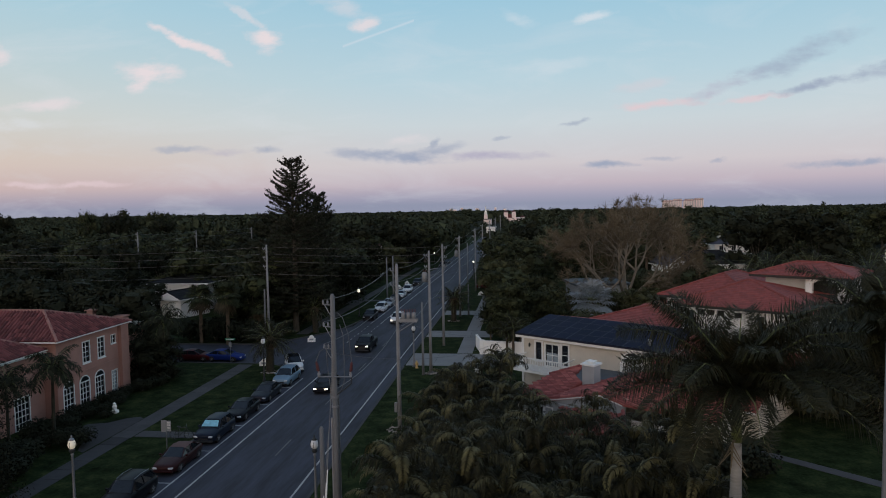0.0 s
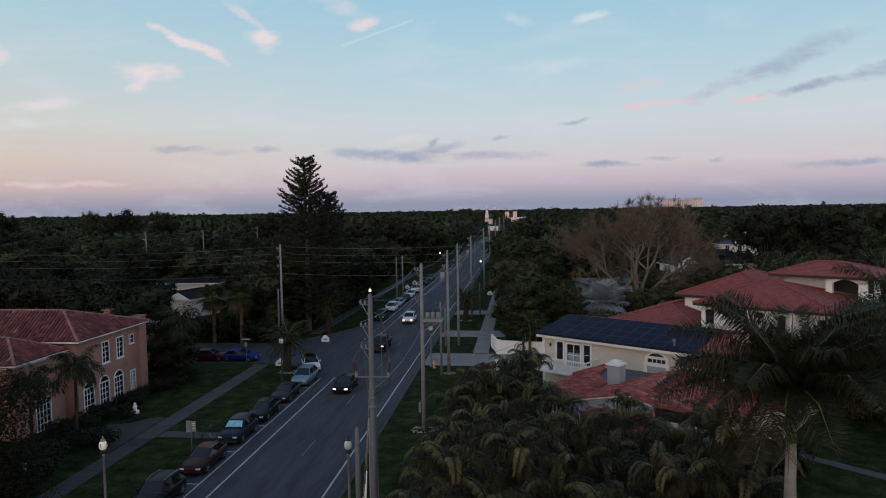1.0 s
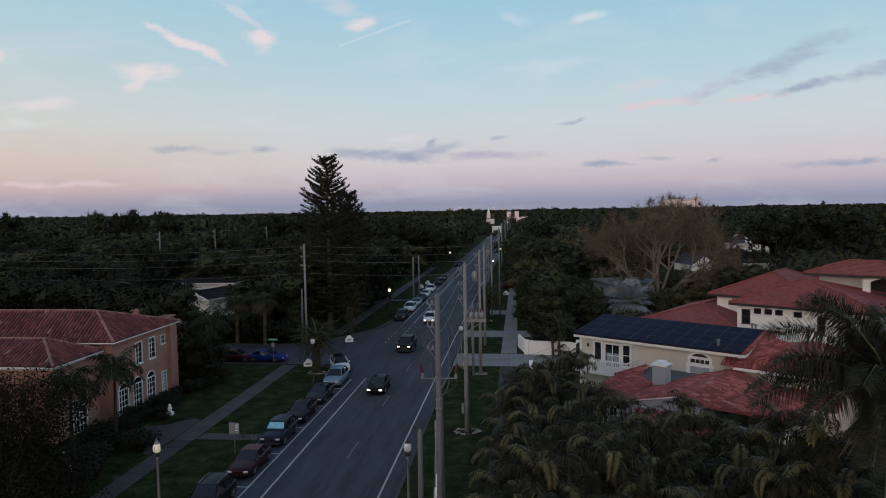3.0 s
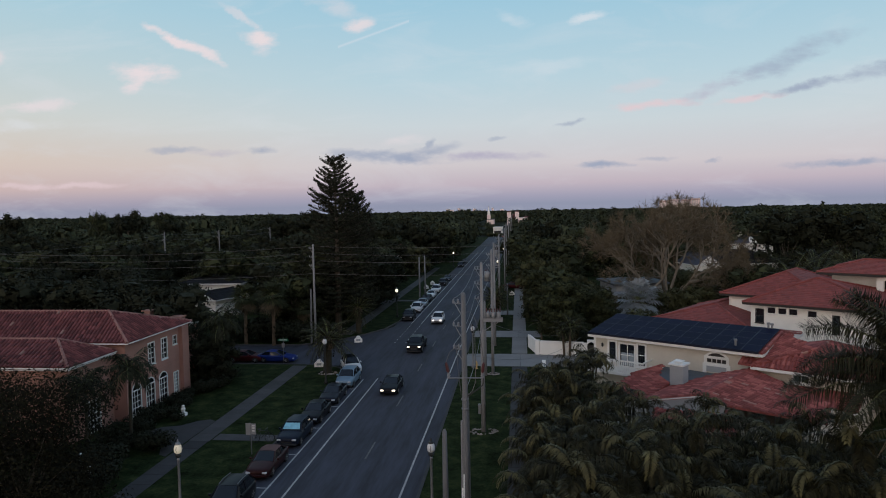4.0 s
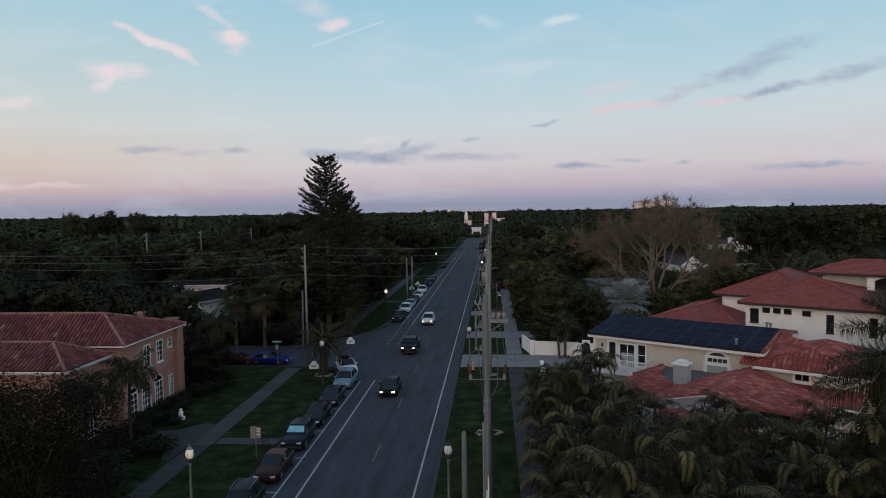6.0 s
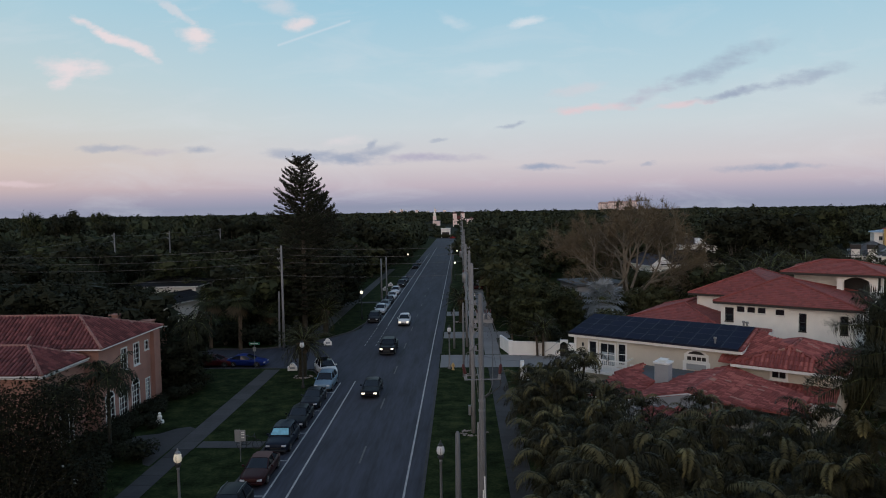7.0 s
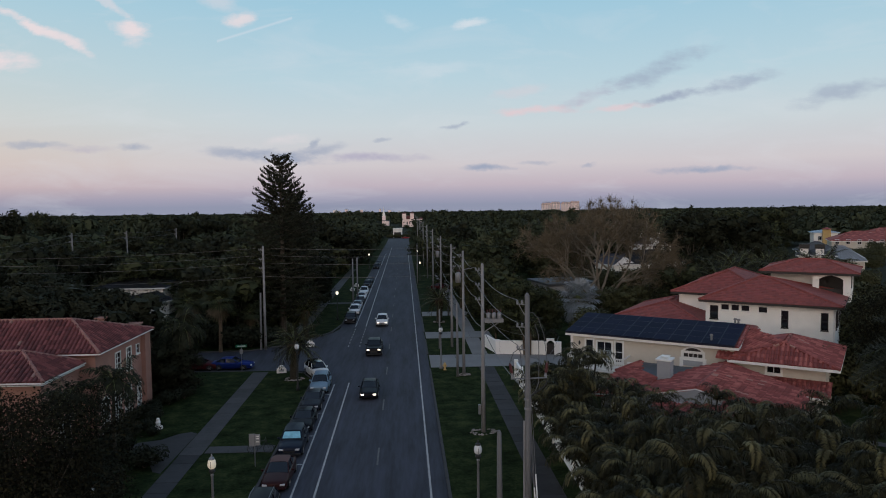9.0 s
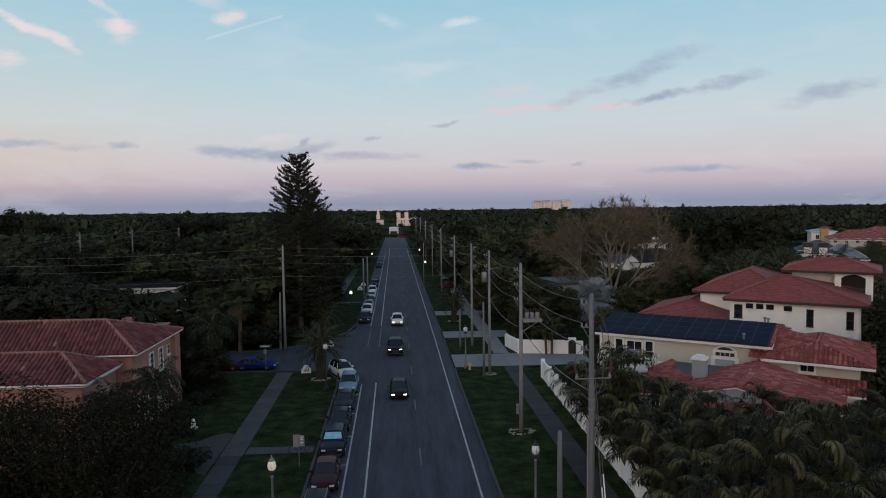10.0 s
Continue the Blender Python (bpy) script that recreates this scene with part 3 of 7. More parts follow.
def hip_roof(parent, x0, x1, y0, y1, z0, z1, mat, cap, board, axis="x", ends=(1, 1), barrel=True, col=0.32, course=0.42, deep=0.2):
    """A hipped roof over a rectangle. ends: how far each ridge end is set back, in half widths; 0 makes a gable."""
    if axis == "x":
        half, mid = (y1 - y0) / 2, (y0 + y1) / 2
        a, b = (x0 + ends[0] * half, mid, z1), (x1 - ends[1] * half, mid, z1)
        slopes = [[(x0, y0, z0), (x1, y0, z0), b, a], [(x1, y1, z0), (x0, y1, z0), a, b]]
        tips = [[(x0, y1, z0), (x0, y0, z0), a], [(x1, y0, z0), (x1, y1, z0), b]]
    else:
        half, mid = (x1 - x0) / 2, (x0 + x1) / 2
        a, b = (mid, y0 + ends[0] * half, z1), (mid, y1 - ends[1] * half, z1)
        slopes = [[(x1, y0, z0), (x1, y1, z0), b, a], [(x0, y1, z0), (x0, y0, z0), a, b]]
        tips = [[(x0, y0, z0), (x1, y0, z0), a], [(x1, y1, z0), (x0, y1, z0), b]]
    for s in slopes:
        slope(parent, s, mat, col, course, barrel)
    ridge_cap(parent, a, b, cap)
    for k, tip in enumerate(tips):
        if ends[k] > 0:
            slope(parent, tip, mat, col, course, barrel)
            ridge_cap(parent, tip[0], tip[2], cap)
            ridge_cap(parent, tip[1], tip[2], cap)
        else:
            bm = bmesh.new()
            v = [bm.verts.new(Vector(p) - Vector((0, 0, 0.15))) for p in tip]
            bm.faces.new(v)
            part("gable", bm, WHITE_PAINT, parent)
    fascia(parent, [(x0, y0, z0 - 0.02), (x1, y0, z0 - 0.02), (x1, y1, z0 - 0.02), (x0, y1, z0 - 0.02)], board, deep, closed=True)
    bm = boxed(x0 + 0.04, y0 + 0.04, z0 - 0.24, x1 - 0.04, y1 - 0.04, z0 - 0.2)
    part("soffit", bm, board, parent)


def wall_box(parent, x0, x1, y0, y1, z0, z1, mat, holes=()):
    """Four walls 0.2 m thick. holes: (side, from, to, low, high) openings that go through; side is 's', 'n', 'w' or 'e'."""
    t = 0.2
    for side, (lo, hi) in {"s": (x0, x1), "n": (x0, x1), "w": (y0 + t, y1 - t), "e": (y0 + t, y1 - t)}.items():
        cuts = [(a, b, c, d) for s, a, b, c, d in holes if s == side]
        us = sorted({lo, hi, *(c[0] for c in cuts), *(c[1] for c in cuts)})
        ws = sorted({z0, z1, *(c[2] for c in cuts), *(c[3] for c in cuts)})
        solid = {(i, k) for i in range(len(us) - 1) for k in range(len(ws) - 1)
                 if not any(a <= us[i] and us[i + 1] <= b and c <= ws[k] and ws[k + 1] <= d for a, b, c, d in cuts)}
        bm, made = bmesh.new(), {}

        def vert(i, k, dep):
            if (i, k, dep) not in made:
                u, w = us[i], ws[k]
                made[i, k, dep] = bm.verts.new({"s": (u, y0 + t * dep, w), "n": (u, y1 - t * dep, w), "w": (x0 + t * dep, u, w), "e": (x1 - t * dep, u, w)}[side])
            return made[i, k, dep]
        for i, k in solid:
            for dep in (0, 1):
                bm.faces.new([vert(i, k, dep), vert(i + 1, k, dep), vert(i + 1, k + 1, dep), vert(i, k + 1, dep)])
            for (di, dk), (p, q) in {(-1, 0): ((i, k), (i, k + 1)), (1, 0): ((i + 1, k), (i + 1, k + 1)), (0, -1): ((i, k), (i + 1, k)), (0, 1): ((i, k + 1), (i + 1, k + 1))}.items():
                if (i + di, k + dk) not in solid:
                    bm.faces.new([vert(*p, 0), vert(*q, 0), vert(*q, 1), vert(*p, 1)])
        bmesh.ops.recalc_face_normals(bm, faces=bm.faces[:])
        part("wall", bm, mat, parent)


def window(parent, side, at, a, b, c, d, frame_mat=WHITE_PAINT, glass=GLASS, cols=2, rows=2, arch=False, rim=0.1, sill=True, rise=0.62):
    """A window in the plane of a wall: surround, bars and a pane. at: the wall's outer face; a, b along it; c, d up."""
    def spot(bm, u0, u1, w0, w1, depth0, depth1):
        if side == "s":
            box(bm, u0, at + depth0, w0, u1, at + depth1, w1)
        elif side == "e":
            box(bm, at - depth1, u0, w0, at - depth0, u1, w1)
        elif side == "w":
            box(bm, at + depth0, u0, w0, at + depth1, u1, w1)
    win = bmesh.new()
    f = 0.05
    spot(win, a - rim, a, c - rim, d + rim, -0.04, 0.1)
    spot(win, b, b + rim, c - rim, d + rim, -0.04, 0.1)
    spot(win, a, b, d, d + rim, -0.04, 0.1)
    spot(win, a, b, c - rim, c, -0.04, 0.1)
    holder = part("window", win, frame_mat, parent)
    for i in range(1, cols):
        x = a + (b - a) * i / cols
        bar = bmesh.new()
        spot(bar, x - f / 2, x + f / 2, c, d, 0.02, 0.06)
        part("glazing_bar", bar, frame_mat, holder)
    for i in range(1, rows):
        z = c + (d - c) * i / rows
        bar = bmesh.new()
        spot(bar, a, b, z - f / 2 + 0.001, z + f / 2, 0.024, 0.056)
        part("glazing_bar", bar, frame_mat, holder)
    if arch:
        r = (b - a) / 2
        bm = bmesh.new()
        for k in range(8):
            t0, t1 = math.pi * k / 8, math.pi * (k + 1) / 8
            q = [((a + b) / 2 + rr * math.cos(t), d + rise * rr * math.sin(t)) for rr, t in ((r, t0), (r + rim, t0), (r + rim, t1), (r, t1))]
            lo, hi = [], []
            for u, w in q:
                for dep, lst in ((-0.045, lo), (0.1, hi)):
                    co = (u, at + dep, w) if side == "s" else (at - dep, u, w)
                    lst.append(bm.verts.new(co))
            bm.faces.new(lo)
            bm.faces.new(hi[::-1])
            for i in range(4):
                j = (i + 1) % 4
                bm.faces.new((lo[i], lo[j], hi[j], hi[i]))
        bmesh.ops.recalc_face_normals(bm, faces=bm.faces[:])
        part("arch_surround", bm, frame_mat, holder)
        bm = bmesh.new()
        ring = [((a + b) / 2 + r * math.cos(math.pi * k / 10), d + rise * r * math.sin(math.pi * k / 10)) for k in range(11)]
        bm.faces.new([bm.verts.new((u, at - 0.012, w) if side == "s" else (at + 0.012, u, w)) for u, w in ring])
        part("pane", bm, glass, holder)
    bm = bmesh.new()
    spot(bm, a, b, c, d, 0.07, 0.09)
    part("pane", bm, glass, holder)
    if sill:
        bm = bmesh.new()
        spot(bm, a - rim - 0.04, b + rim + 0.04, c - rim - 0.06, c - rim, -0.1, 0.05)
        part("sill", bm, frame_mat, holder)
    return holder


# ---------------------------------------------------------------- pink stucco house
pink = thing("house", "two-storey pink stucco house with weathered red tile roof", "house")
EW = -36.6
pink_holes = [("e", 53.6, 54.45, 3.85, 5.5), ("e", 55.65, 56.5, 3.85, 5.5), ("e", 57.55, 58.15, 4.7, 5.4),
              ("e", 51.0, 52.2, 0.4, 2.2), ("e", 53.05, 54.25, 0.35, 2.2), ("e", 55.1, 56.3, 0.35, 2.2), ("e", 57.5, 58.2, 0.3, 2.2)]
wall_box(pink, -66, EW, 50.3, 59.6, 0.05, 6.2, PINK_WALL, pink_holes)
window(pink, "e", EW, 53.6, 54.45, 3.85, 5.5, cols=2, rows=4)
window(pink, "e", EW, 55.65, 56.5, 3.85, 5.5, cols=2, rows=4)
window(pink, "e", EW, 57.55, 58.15, 4.7, 5.4, cols=2, rows=2, rim=0.06)
for a, b, c in ((51.0, 52.2, 0.4), (53.05, 54.25, 0.35), (55.1, 56.3, 0.35)):
    window(pink, "e", EW, a, b, c, 2.2, cols=3, rows=4, arch=True, rim=0.1, rise=0.85)
window(pink, "e", EW, 57.5, 58.2, 0.3, 2.2, cols=2, rows=6, rim=0.08, glass=CURTAIN)
bm = bmesh.new()
box(bm, EW + 0.003, 50.4, 3.1, EW + 0.10, 58.2, 3.2)
part("string_course", bm, PINK_WALL, pink)
part("pilaster", boxed(EW - 0.3, 58.6, 0.05, EW + 0.35, 59.75, 6.25), PINK_WALL, pink)
part("parapet", boxed(-43.0, 59.8, 0.05, -38.2, 65.5, 5.3), PINK_WALL, pink)
part("parapet_deck", boxed(-43.2, 59.85, 5.3, -38.0, 65.7, 5.42), WHITE_PAINT, pink)
PK, SE, NE, SW, NW, WR = (-39.2, 52.6, 8.34), (-36.05, 49.75, 6.34), (-36.05, 60.0, 6.34), (-67, 49.75, 6.34), (-67, 60.0, 6.34), (-67, 52.6, 8.34)
for corners in ([SW, SE, PK, WR], [SE, NE, PK], [NE, NW, WR, PK]):
    slope(pink, corners, TILE_OLD, 0.30, 0.45)
for a, b in ((PK, WR), (SE, PK), (NE, PK)):
    ridge_cap(pink, a, b, MORTAR)
fascia(pink, [(-67, 49.75, 6.32), (-36.05, 49.75, 6.32), (-36.05, 60.0, 6.32), (-67, 60.0, 6.32)], WHITE_PAINT, 0.09, closed=True)
part("soffit", boxed(-66.9, 49.8, 6.201, -36.1, 59.95, 6.225), PINK_WALL, pink)
wall_box(pink, -60, -37.7, 45.0, 50.28, 0.05, 5.55, PINK_WALL, [("e", 47.0, 48.5, 0.1, 2.45)])
door = window(pink, "e", -37.7, 47.0, 48.5, 0.1, 2.45, cols=4, rows=5, rim=0.1, sill=False)
door.name = "door"
hip_roof(pink, -61, -37.2, 44.4, 50.2, 5.69, 7.1, TILE_OLD, MORTAR, WHITE_PAINT, "x", (0.9, 0.95), col=0.30, course=0.45, deep=0.1)
for cx, cy, w, top in ((-41.0, 61.5, 0.35, 7.0), (-38.6, 62.4, 0.5, 6.3)):
    bm = boxed(cx - w, cy - w, 5.0, cx + w, cy + w, top)
    box(bm, cx - w - 0.08, cy - w - 0.08, top, cx + w + 0.08, cy + w + 0.08, top + 0.12)
    part("chimney", bm, PINK_WALL, pink)
bm = bmesh.new()
box(bm, -52, 43.0, 3.6, -45, 44.98, 3.75)
part("canopy", bm, WHITE_PAINT, pink)

# ---------------------------------------------------------------- cream house with solar roof, in its own turned frame
HOUSE = pose(-0.92, 60.18, 0, 0, 0, -34.5)
cream = thing("house", "cream stucco house with red tile roofs and solar panels", "house", HOUSE)
# two-storey wing under the panels
wall_box(cream, 0.3, 13.7, 0.6, 9.7, 0.05, 5.1, CREAM_WALL,
         [("s", 1.62, 2.22, 3.2, 4.68), ("s", 2.62, 3.86, 2.8, 4.6), ("s", 4.2, 4.8, 3.0, 4.68), ("s", 9.8, 11.25, 4.05, 4.35)])
window(cream, "s", 0.6, 1.62, 2.22, 3.2, 4.68, cols=1, rows=1, rim=0.14)
window(cream, "s", 0.6, 4.2, 4.8, 3.0, 4.68, cols=1, rows=2, rim=0.14)
door = window(cream, "s", 0.6, 2.62, 3.86, 2.8, 4.6, cols=2, rows=2, rim=0.14, sill=False)
door.name = "balcony_door"
for k in (0, 1):
    part("curtain", boxed(2.7 + k * 0.62, 0.655, 2.85, 3.18 + k * 0.62, 0.665, 3.9), CURTAIN, door)
window(cream, "s", 0.6, 9.8, 11.25, 4.05, 4.35, cols=4, rows=1, arch=True, rim=0.2, glass=DARK_TRIM)
part("window_panel", boxed(9.62, 0.55, 3.35, 11.43, 0.598, 3.82), GREY_WALL, cream)
for x in (9.5, 11.28):
    part("window_jamb", boxed(x, 0.53, 3.2, x + 0.28, 0.598, 4.0), WHITE_PAINT, cream)
part("corner_trim", boxed(0.22, 0.52, 0.05, 0.42, 0.597, 5.02), WHITE_PAINT, cream)
part("wall_base_trim", boxed(5.2, 0.55, 2.95, 13.6, 0.598, 3.12), WHITE_PAINT, cream)
lamp = bmesh.new()
lathe(lamp, [(0.02, -0.16), (0.08, -0.1), (0.09, 0.1), (0.03, 0.2)], 8, (1.05, 0.48, 4.35))
box(lamp, 1.0, 0.5, 4.3, 1.1, 0.599, 4.4)
part("wall_lantern", lamp, DARK_METAL, cream, "black wall lantern")
hip_roof(cream, -0.02, 14.0, 0.0, 10.3, 5.25, 6.15, TILE_RED, TILE_RED, WHITE_PAINT, "x", (0, 0))
PW = 1.248
for i in range(11):
    for j in range(4):
        x = 0.03 + i * PW
        y0, y1 = -0.10 + j * 1.298, -0.10 + (j + 1) * 1.298 - 0.025
        z = lambda y: 5.25 + 0.9 * y / 5.15 + 0.185
        bm = bmesh.new()
        vs = [bm.verts.new((px, py, z(py))) for px, py in ((x, y0), (x + PW - 0.022, y0), (x + PW - 0.022, y1), (x, y1))]
        ws = [bm.verts.new((v.co.x, v.co.y, v.co.z - 0.05)) for v in vs]
        bm.faces.new(vs)
        for k in range(4):
            bm.faces.new((ws[k], ws[(k + 1) % 4], vs[(k + 1) % 4], vs[k]))
        panel = part("solar_panel", bm, PANEL, cream)
        bm = bmesh.new()
        for px in (x, x + PW - 0.052):
            v = [bm.verts.new(p) for p in ((px, y0, z(y0) + 0.004), (px + 0.03, y0, z(y0) + 0.004), (px + 0.03, y1, z(y1) + 0.004), (px, y1, z(y1) + 0.004))]
            bm.faces.new(v)
        for py in (y0, y1 - 0.03):
            v = [bm.verts.new(p) for p in ((x + 0.031, py, z(py) + 0.004), (x + PW - 0.053, py, z(py) + 0.004), (x + PW - 0.053, py + 0.03, z(py + 0.03) + 0.004), (x + 0.031, py + 0.03, z(py + 0.03) + 0.004))]
            bm.faces.new(v)
        part("panel_rim", bm, PANEL_RIM, panel)
part("panel_skirt", boxed(0.0, -0.1, 5.24, 13.76, -0.07, 5.405), PANEL_RIM, cream)
for px, py, hh in ((11.9, 0.65, 0.35), (12.9, 5.0, 0.36), (13.15, 5.05, 0.3)):
    bm = lathe(bmesh.new(), [(0.08, 0), (0.08, hh), (0.14, hh), (0.12, hh + 0.14)], 8, (px, py, 5.45 + py * 0.16))
    part("roof_vent", bm, GREY_METAL, cream)
# balcony
part("balcony_floor", boxed(0.6, -1.25, 2.45, 5.5, 0.598, 2.66), WHITE_PAINT, cream)
rail = bmesh.new()
box(rail, 0.6, -1.25, 3.58, 5.5, -1.15, 3.68)
box(rail, 0.6, -1.15, 3.58, 0.7, 0.55, 3.68)
box(rail, 5.4, -1.15, 3.58, 5.5, 0.55, 3.68)
part("handrail", rail, WHITE_PAINT, cream)
for k in range(30):
    x = 0.64 + k * 0.166
    part("baluster", boxed(x, -1.22, 2.66, x + 0.05, -1.17, 3.58), WHITE_PAINT, cream)
# right annex
wall_box(cream, 13.72, 19.85, 0.6, 8.8, 0.05, 4.2, CREAM_WALL, [("s", 15.95, 16.85, 3.5, 4.0)])
window(cream, "s", 0.6, 15.95, 16.85, 3.5, 4.0, cols=2, rows=1, rim=0.16)
part("window_panel", boxed(15.9, 0.54, 3.12, 16.9, 0.597, 3.3), WHITE_PAINT, cream)
hip_roof(cream, 13.3, 20.8, -0.35, 8.9, 4.38, 5.68, TILE_RED, TILE_RED, WHITE_PAINT, "y", (0.44, 0.95))
slope(cream, [(13.6, -0.3, 4.62), (17.05, 1.3, 5.75), (14.12, 5.1, 6.12)], TILE_RED)
slope(cream, [(12.4, -0.3, 4.5), (13.5, -0.3, 4.5), (13.5, 0.55, 4.8), (12.4, 0.55, 4.8)], TILE_RED)
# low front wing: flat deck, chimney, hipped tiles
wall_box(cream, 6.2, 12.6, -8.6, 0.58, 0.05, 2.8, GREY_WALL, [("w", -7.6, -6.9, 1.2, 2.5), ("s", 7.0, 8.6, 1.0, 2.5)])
wall_box(cream, 12.62, 19.0, -8.2, 0.58, 0.05, 2.55, CREAM_WALL)
deck = prism(bmesh.new(), [(6.5, 0.585), (6.6, -0.3), (7.4, -3.0), (8.95, -4.4), (10.3, -3.2), (11.3, -0.7), (11.3, 0.585)], 2.83, 3.24)
part("deck", deck, DECK, cream)
part("roof_base", boxed(6.1, -8.4, 2.6, 12.9, 0.57, 2.825), DARK_TRIM, cream)
slope(cream, [(5.5, -3.2, 3.12), (5.9, -9.0, 2.86), (8.9, -8.6, 2.97), (9.0, -4.2, 3.36), (7.5, -2.9, 3.46), (6.65, -0.3, 3.45)], TILE_RED)
fascia(cream, [(5.5, -3.2, 3.06), (5.9, -9.0, 2.82), (8.9, -8.6, 2.92)], WHITE_PAINT, 0.12)
ridge_cap(cream, (5.5, -3.2, 3.2), (6.65, -0.3, 3.5), TILE_RED)
for k in range(4):
    window(cream, "s", -8.6, 6.4 + k * 0.75, 6.95 + k * 0.75, 1.2, 2.4, cols=2, rows=2, rim=0.08)
# wide low gable with its grey end wall
slope(cream, [(13.1, 0.2, 4.0), (12.74, -8.4, 3.92), (8.9, -8.55, 3.0), (9.06, -4.4, 3.04), (10.2, -2.3, 3.3), (11.1, -0.7, 3.53)], TILE_RED)
slope(cream, [(13.1, 0.2, 4.0), (12.74, -8.4, 3.92), (14.6, -8.7, 3.6), (19.5, -5.7, 2.72), (18.5, -1.6, 2.85)], TILE_RED)
ridge_cap(cream, (13.1, 0.2, 4.04), (12.74, -8.4, 3.96), TILE_RED)
ridge_cap(cream, (13.1, 0.2, 4.02), (18.5, -1.6, 2.88), TILE_RED)
end = bmesh.new()
rim_pts = [(8.95, 2.6), (14.5, 2.6), (14.5, 3.46), (12.74, 3.8), (8.95, 2.88)]
lo, hi = [end.verts.new((x, -8.42, z)) for x, z in rim_pts], [end.verts.new((x, -8.26, z)) for x, z in rim_pts]
end.faces.new(lo)
end.faces.new(hi[::-1])
for k in range(5):
    end.faces.new((lo[k], hi[k], hi[(k + 1) % 5], lo[(k + 1) % 5]))
bmesh.ops.recalc_face_normals(end, faces=end.faces[:])
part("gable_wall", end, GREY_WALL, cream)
fascia(cream, [(8.9, -8.56, 2.97), (12.74, -8.46, 3.9), (14.5, -8.7, 3.58)], WHITE_PAINT, 0.08)
wall_box(cream, 10.6, 15.4, -11.0, -8.62, 0.05, 1.95, CREAM_WALL)
slope(cream, [(9.9, -8.6, 2.62), (14.6, -8.85, 3.25), (16.0, -11.0, 2.7), (10.9, -12.0, 2.08)], TILE_RED)
ridge_cap(cream, (14.6, -8.85, 3.28), (16.0, -11.0, 2.74), TILE_RED)
slope(cream, [(14.2, 0.55, 3.25), (20.3, 0.55, 3.25), (20.3, -1.6, 2.55), (15.5, -1.6, 2.55)], TILE_RED)
fascia(cream, [(15.5, -1.6, 2.5), (20.3, -1.6, 2.5)], WHITE_PAINT, 0.15)
chim = bmesh.new()
box(chim, 9.0, -4.35, 2.9, 10.0, -3.35, 4.62)
bevelled(chim, 0.05)
body = part("chimney", chim, GREY_WALL, cream, "grey stucco chimney with stepped cap")
cap = bmesh.new()
box(cap, 8.92, -4.43, 4.62, 10.08, -3.27, 4.74)
box(cap, 9.3, -4.05, 4.74, 9.7, -3.65, 4.86)
box(cap, 9.18, -4.17, 4.86, 9.82, -3.53, 4.92)
part("chimney_cap", cap, WHITE_PAINT, body)

# ---------------------------------------------------------------- large white house behind
white = thing("house", "large white stucco house with tiered red tile roofs", "house", HOUSE)
wall_box(white, 8.7, 19.7, 14.0, 23.8, 0.05, 6.9, WHITE_WALL,
         [("s", 9.15, 9.8, 5.2, 6.4), ("s", 10.15, 10.8, 6.1, 6.6), ("s", 11.05, 11.7, 6.1, 6.6), ("s", 11.95, 12.6, 6.1, 6.6), ("s", 13.45, 14.15, 6.05, 6.55), ("s", 15.4, 15.9, 4.8, 6.3), ("s", 18.62, 19.12, 4.8, 6.3)])
for a, b, c, d in ((9.15, 9.8, 5.2, 6.4), (10.15, 10.8, 6.1, 6.6), (11.05, 11.7, 6.1, 6.6), (11.95, 12.6, 6.1, 6.6), (13.45, 14.15, 6.05, 6.55), (15.4, 15.9, 4.8, 6.3), (18.62, 19.12, 4.8, 6.3)):
    window(white, "s", 14.0, a, b, c, d, frame_mat=WHITE_PAINT if d - c < 0.7 else DARK_TRIM, cols=1, rows=2 if d - c > 1 else 1, rim=0.05)
for a in (15.0, 16.6, 18.0, 20.2, 21.8):
    window(white, "e", 19.7, a, a + 0.7, 4.8, 6.3, frame_mat=DARK_TRIM, cols=1, rows=2, rim=0.05)
part("downpipe", tube(bmesh.new(), [(19.6, 13.93, 0.2), (19.6, 13.93, 6.8)], 0.05, 6), WHITE_PAINT, white)
wall_box(white, 4.9, 8.68, 19.3, 31, 0.05, 6.85, WHITE_WALL)
part("downpipe", tube(bmesh.new(), [(5.0, 19.22, 4.8), (5.0, 19.22, 6.7)], 0.05, 6), WHITE_PAINT, white)
hip_roof(white, 8.2, 20.4, 13.25, 24.4, 7.05, 8.95, TILE_NEW, TILE_NEW, DARK_TRIM, "x", (0.85, 1.27), barrel=False, col=0.34, course=0.36)
hip_roof(white, 4.2, 14.0, 18.6, 32.0, 7.0, 9.0, TILE_NEW, TILE_NEW, DARK_TRIM, "y", (1, 1), barrel=False, col=0.34, course=0.36)
wall_box(white, 0.2, 8.68, 14.0, 24, 0.05, 4.7, WHITE_WALL)
hip_roof(white, -0.5, 8.66, 13.3, 25.0, 4.75, 6.05, TILE_NEW, TILE_NEW, DARK_TRIM, "y", (1, 0.6), barrel=False, col=0.34, course=0.36)
